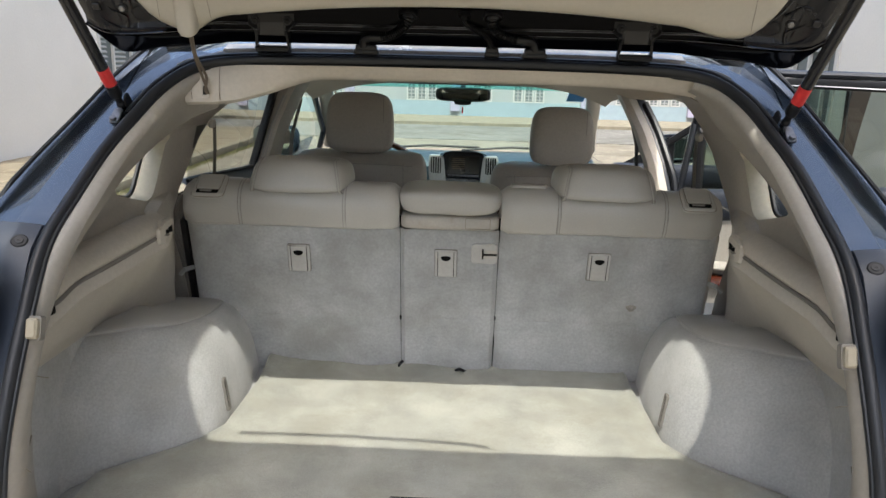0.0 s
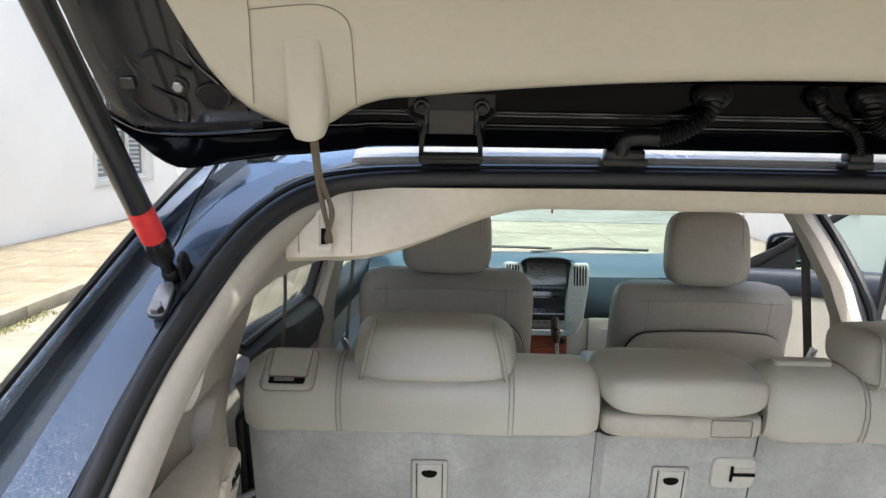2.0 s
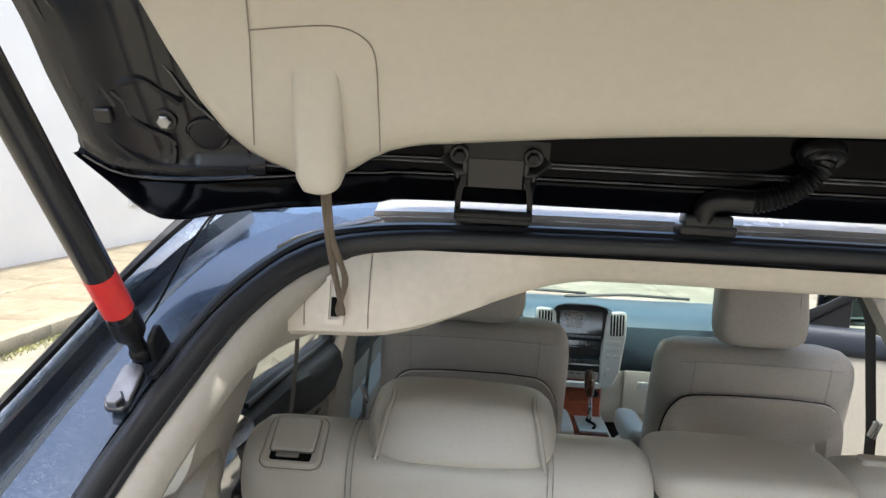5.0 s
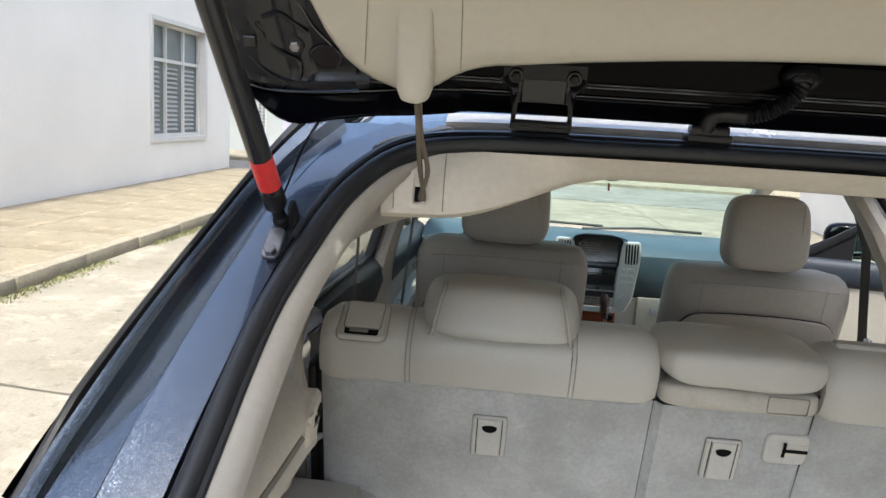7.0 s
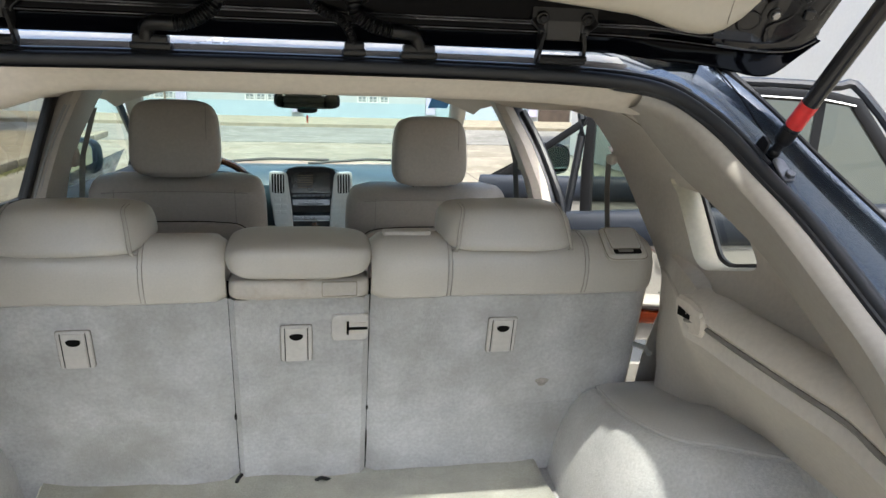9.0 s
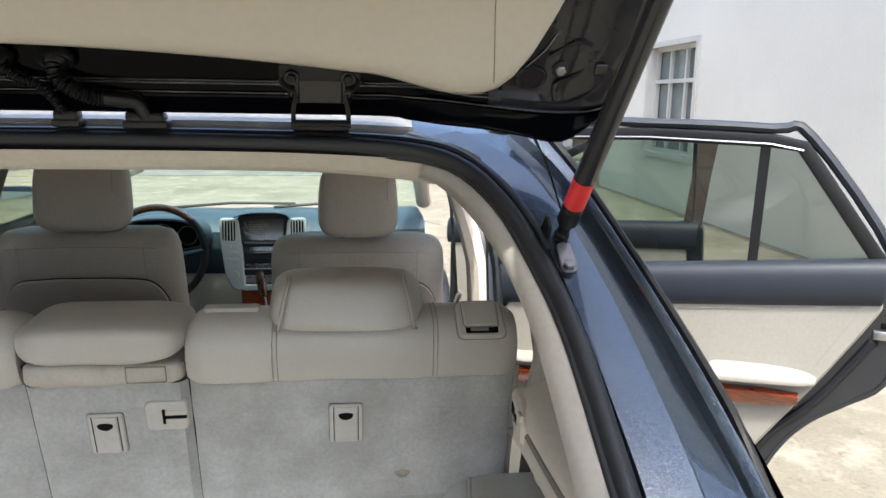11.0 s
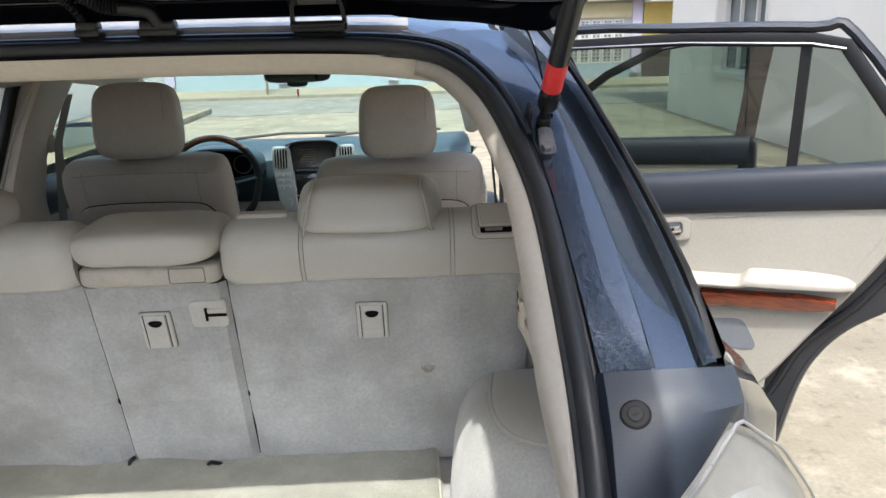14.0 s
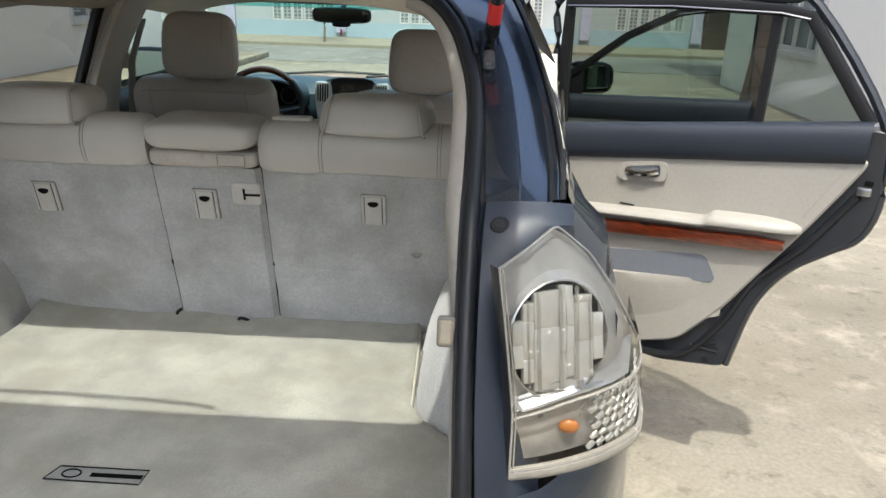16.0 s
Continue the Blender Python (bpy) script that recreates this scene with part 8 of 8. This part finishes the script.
# upper padded field, armrest, wood, pocket, handle
for dy in (0.0, 0.011, 0.020):
    seam([RM @ Vector((x, 1.020 + dy + 0.150 * x, 0.0245)) for x in (0.47, 0.6, 0.75, 0.93)], rd, 0.0014)
seam([RM @ Vector((x, y, 0.0245)) for x, y in ((0.945, 1.16), (0.90, 1.075), (0.852, 0.985))], rd, 0.0010)
rows = []
stations = ((0.04, 0.868, 0.026, 0.052), (0.2, 0.880, 0.028, 0.056), (0.40, 0.896, 0.029, 0.060), (0.54, 0.906, 0.029, 0.062), (0.592, 0.910, 0.030, 0.064), (0.615, 0.913, 0.041, 0.067), (0.65, 0.915, 0.043, 0.068), (0.74, 0.922, 0.042, 0.064), (0.81, 0.928, 0.037, 0.052), (0.845, 0.932, 0.030, 0.034), (0.862, 0.936, 0.020, 0.016))
for (x, y, h), (dd, _, _) in zip(curve([q[:3] for q in stations], 4), curve([(q[3], 0, 0) for q in stations], 4)):
    rows.append([RM @ Vector((x, y + b * h, 0.02 + c * dd)) for b, c in ((1.34, 0), (1.30, 0.30), (1.22, 0.55), (1.08, 0.76), (0.90, 0.88), (0.70, 0.93), (0.52, 0.91), (0.40, 0.8), (0.35, 0.3), (0.35, 0))])
part("armrest", loft(rows, cap=True), DOORBEIGE, rd, "beige padded door armrest")
rows = []
for k in range(11):
    x = 0.04 + 0.785 * k / 10
    y = 0.834 + 0.068 * k / 10
    h = (0.022 if k < 10 else 0.014)
    rows.append([RM @ Vector((x, y + b * h, z)) for b, z in ((1.0, 0.020), (0.98, 0.054), (0.85, 0.059), (-0.7, 0.050), (-0.95, 0.045), (-1.0, 0.020))])
part("wood_strip", loft(rows, cap=True), WOOD, rd, "polished red wood strip")
part("pocket", plate(rounded([(0.06, 0.655), (0.655, 0.741), (0.610, 0.824), (0.06, 0.735)], 0.026, 4), 0.006, RM @ Matrix.Translation((0, 0, 0.0265))), POCKET, rd, "grey map pocket opening")
rows = []
for k in range(15):
    x = 0.03 + 0.65 * k / 14
    y = 0.664 + 0.078 * k / 14
    b = 0.030 * math.sin(min(1, (14 - k) / 9) * 1.57) ** 1.5
    rows.append([RM @ Vector((x, y + dy * (1 - 0.45 * (k / 14) ** 3), 0.020 + b * c)) for dy, c in ((-0.004, 0.2), (0.010, 0.85), (0.004, 1.0), (-0.03, 0.98), (-0.10, 0.6), (-0.17, 0.15), (-0.20, 0.0))])
part("pocket_front", loft(rows), DOORBEIGE, rd, "beige map pocket front")
hb = part("handle_bezel", frame_plate(rounded([(0.300, 1.012), (0.460, 1.030), (0.456, 1.094), (0.304, 1.070)], 0.022), rounded([(0.322, 1.026), (0.440, 1.042), (0.437, 1.080), (0.325, 1.060)], 0.014), 0.012, RM @ Matrix.Translation((0, 0, 0.034))), DOORBEIGE, rd, "door handle surround")
part("handle_well", plate(rounded([(0.320, 1.024), (0.442, 1.040), (0.439, 1.082), (0.323, 1.062)], 0.014), 0.004, RM @ Matrix.Translation((0, 0, 0.0265))), POCKET, hb)
part("handle_lever", tube(curve([RM @ Vector(p) for p in ((0.330, 1.046, 0.030), (0.36, 1.044, 0.038), (0.40, 1.050, 0.040), (0.432, 1.060, 0.034))], 5), 0.011, 8), CHROME, hb, "chrome door handle")
part("pull_mark", box((0.05, 0.004, 0.002), (0, 0, 0)), DARKHOLE, rd).matrix_local = RM @ Matrix.Translation((0.34, 0.935, 0.0255))
part("latch", box((0.036, 0.024, 0.012), (0, 0, 0), 0.004), STEEL, rd, "steel door latch").matrix_local = RM @ Matrix.Translation((0.990, 1.088, 0.002))
part("latch_slot", box((0.022, 0.014, 0.006), (0, 0, 0), 0.002), DARKHOLE, rd).matrix_local = RM @ Matrix.Translation((0.998, 1.112, 0.001))
part("latch_slot", box((0.010, 0.014, 0.006), (0, 0, 0), 0.002), DARKHOLE, rd).matrix_local = RM @ Matrix.Translation((0.982, 1.066, 0.001))
part("drain_plug", tube([RM @ Vector((0.655, 0.462, 0.0)), RM @ Vector((0.655, 0.462, 0.004))], 0.012, 12), RUBBER, rd)
for k in range(3):
    part("corner_rib", tube([RM @ Vector((0.60 + .02 * k, 0.50 + 0.012 * k, 0.003)), RM @ Vector((0.69 - .01 * k, 0.50 + 0.03 * k, 0.003))], 0.006, 6), BLACKPLASTIC, rd)
part("corner_seal", tube(curve([RM @ Vector(p) for p in ((0.10, 0.445, 0.004), (0.42, 0.432, 0.004), (0.58, 0.465, 0.004), (0.685, 0.60, 0.004), (0.76, 0.77, 0.004), (0.87, 0.90, 0.004), (0.975, 1.07, 0.004))], 5), 0.011, 8), RUBBER, rd)

FM = swung(0.84, 4.02, 60.0)
front_top = dict(
    x0=0.0, belt=(1.10, 1.165),
    shell=[(0.0, 0.42), (1.08, 0.42), (1.12, 0.8), (1.10, 1.155), (0.0, 1.09)],
    card=[(0.04, 0.46), (1.02, 0.46), (1.06, 0.8), (1.04, 1.08), (0.03, 1.02)],
    win=[(0.10, 1.105), (0.50, 1.40), (0.72, 1.51), (0.95, 1.545), (1.05, 1.54), (1.06, 1.16)],
    frame=[0, 1, 2, 3, 4, 5])
fd = open_door(FM, 1.1, front_top, CLEAR, "front_door", "open front door with beige card")
part("mirror_sail", plate([(0.03, 1.10), (0.30, 1.10), (0.30, 1.26)], 0.03, FM @ Matrix.Translation((0, 0, -0.01))), BLACKPLASTIC, fd)
door_mirror((1.165, 4.03, 1.185), fd, -0.25)
part("frame_post", sweep([FM @ Vector((1.055, 1.14, -0.02)), FM @ Vector((1.075, 1.35, -0.02)), FM @ Vector((1.10, 1.55, -0.02))], [(-.035, -.02), (.035, -.02), (.035, .02), (-.035, .02)], up=tuple(FM.to_3x3() @ Vector((0, 0, 1)))), BROWNPOST, fd, "brown-grey rear post of the door frame")
# blue sticker in the windscreen's upper corner
part("sticker", loft([[(x, 3.50 + (1.49 - z) * 2.1, z + 0.004) for x in (0.505, 0.545, 0.585)] for z in (1.478, 1.462, 1.446, 1.43)]), BLUE, car, "bright blue windscreen sticker")

# nothing hangs deeper than thing, part, sub-part
def level(ob):
    return 1 if ob.parent is None else 1 + level(ob.parent)


for ob in list(scene.objects):
    while level(ob) > 3:
        ob.parent = ob.parent.parent
for ob in list(scene.objects):
    if ob.type == "EMPTY" and ob.parent is not None and not ob.children:
        bpy.data.objects.remove(ob)
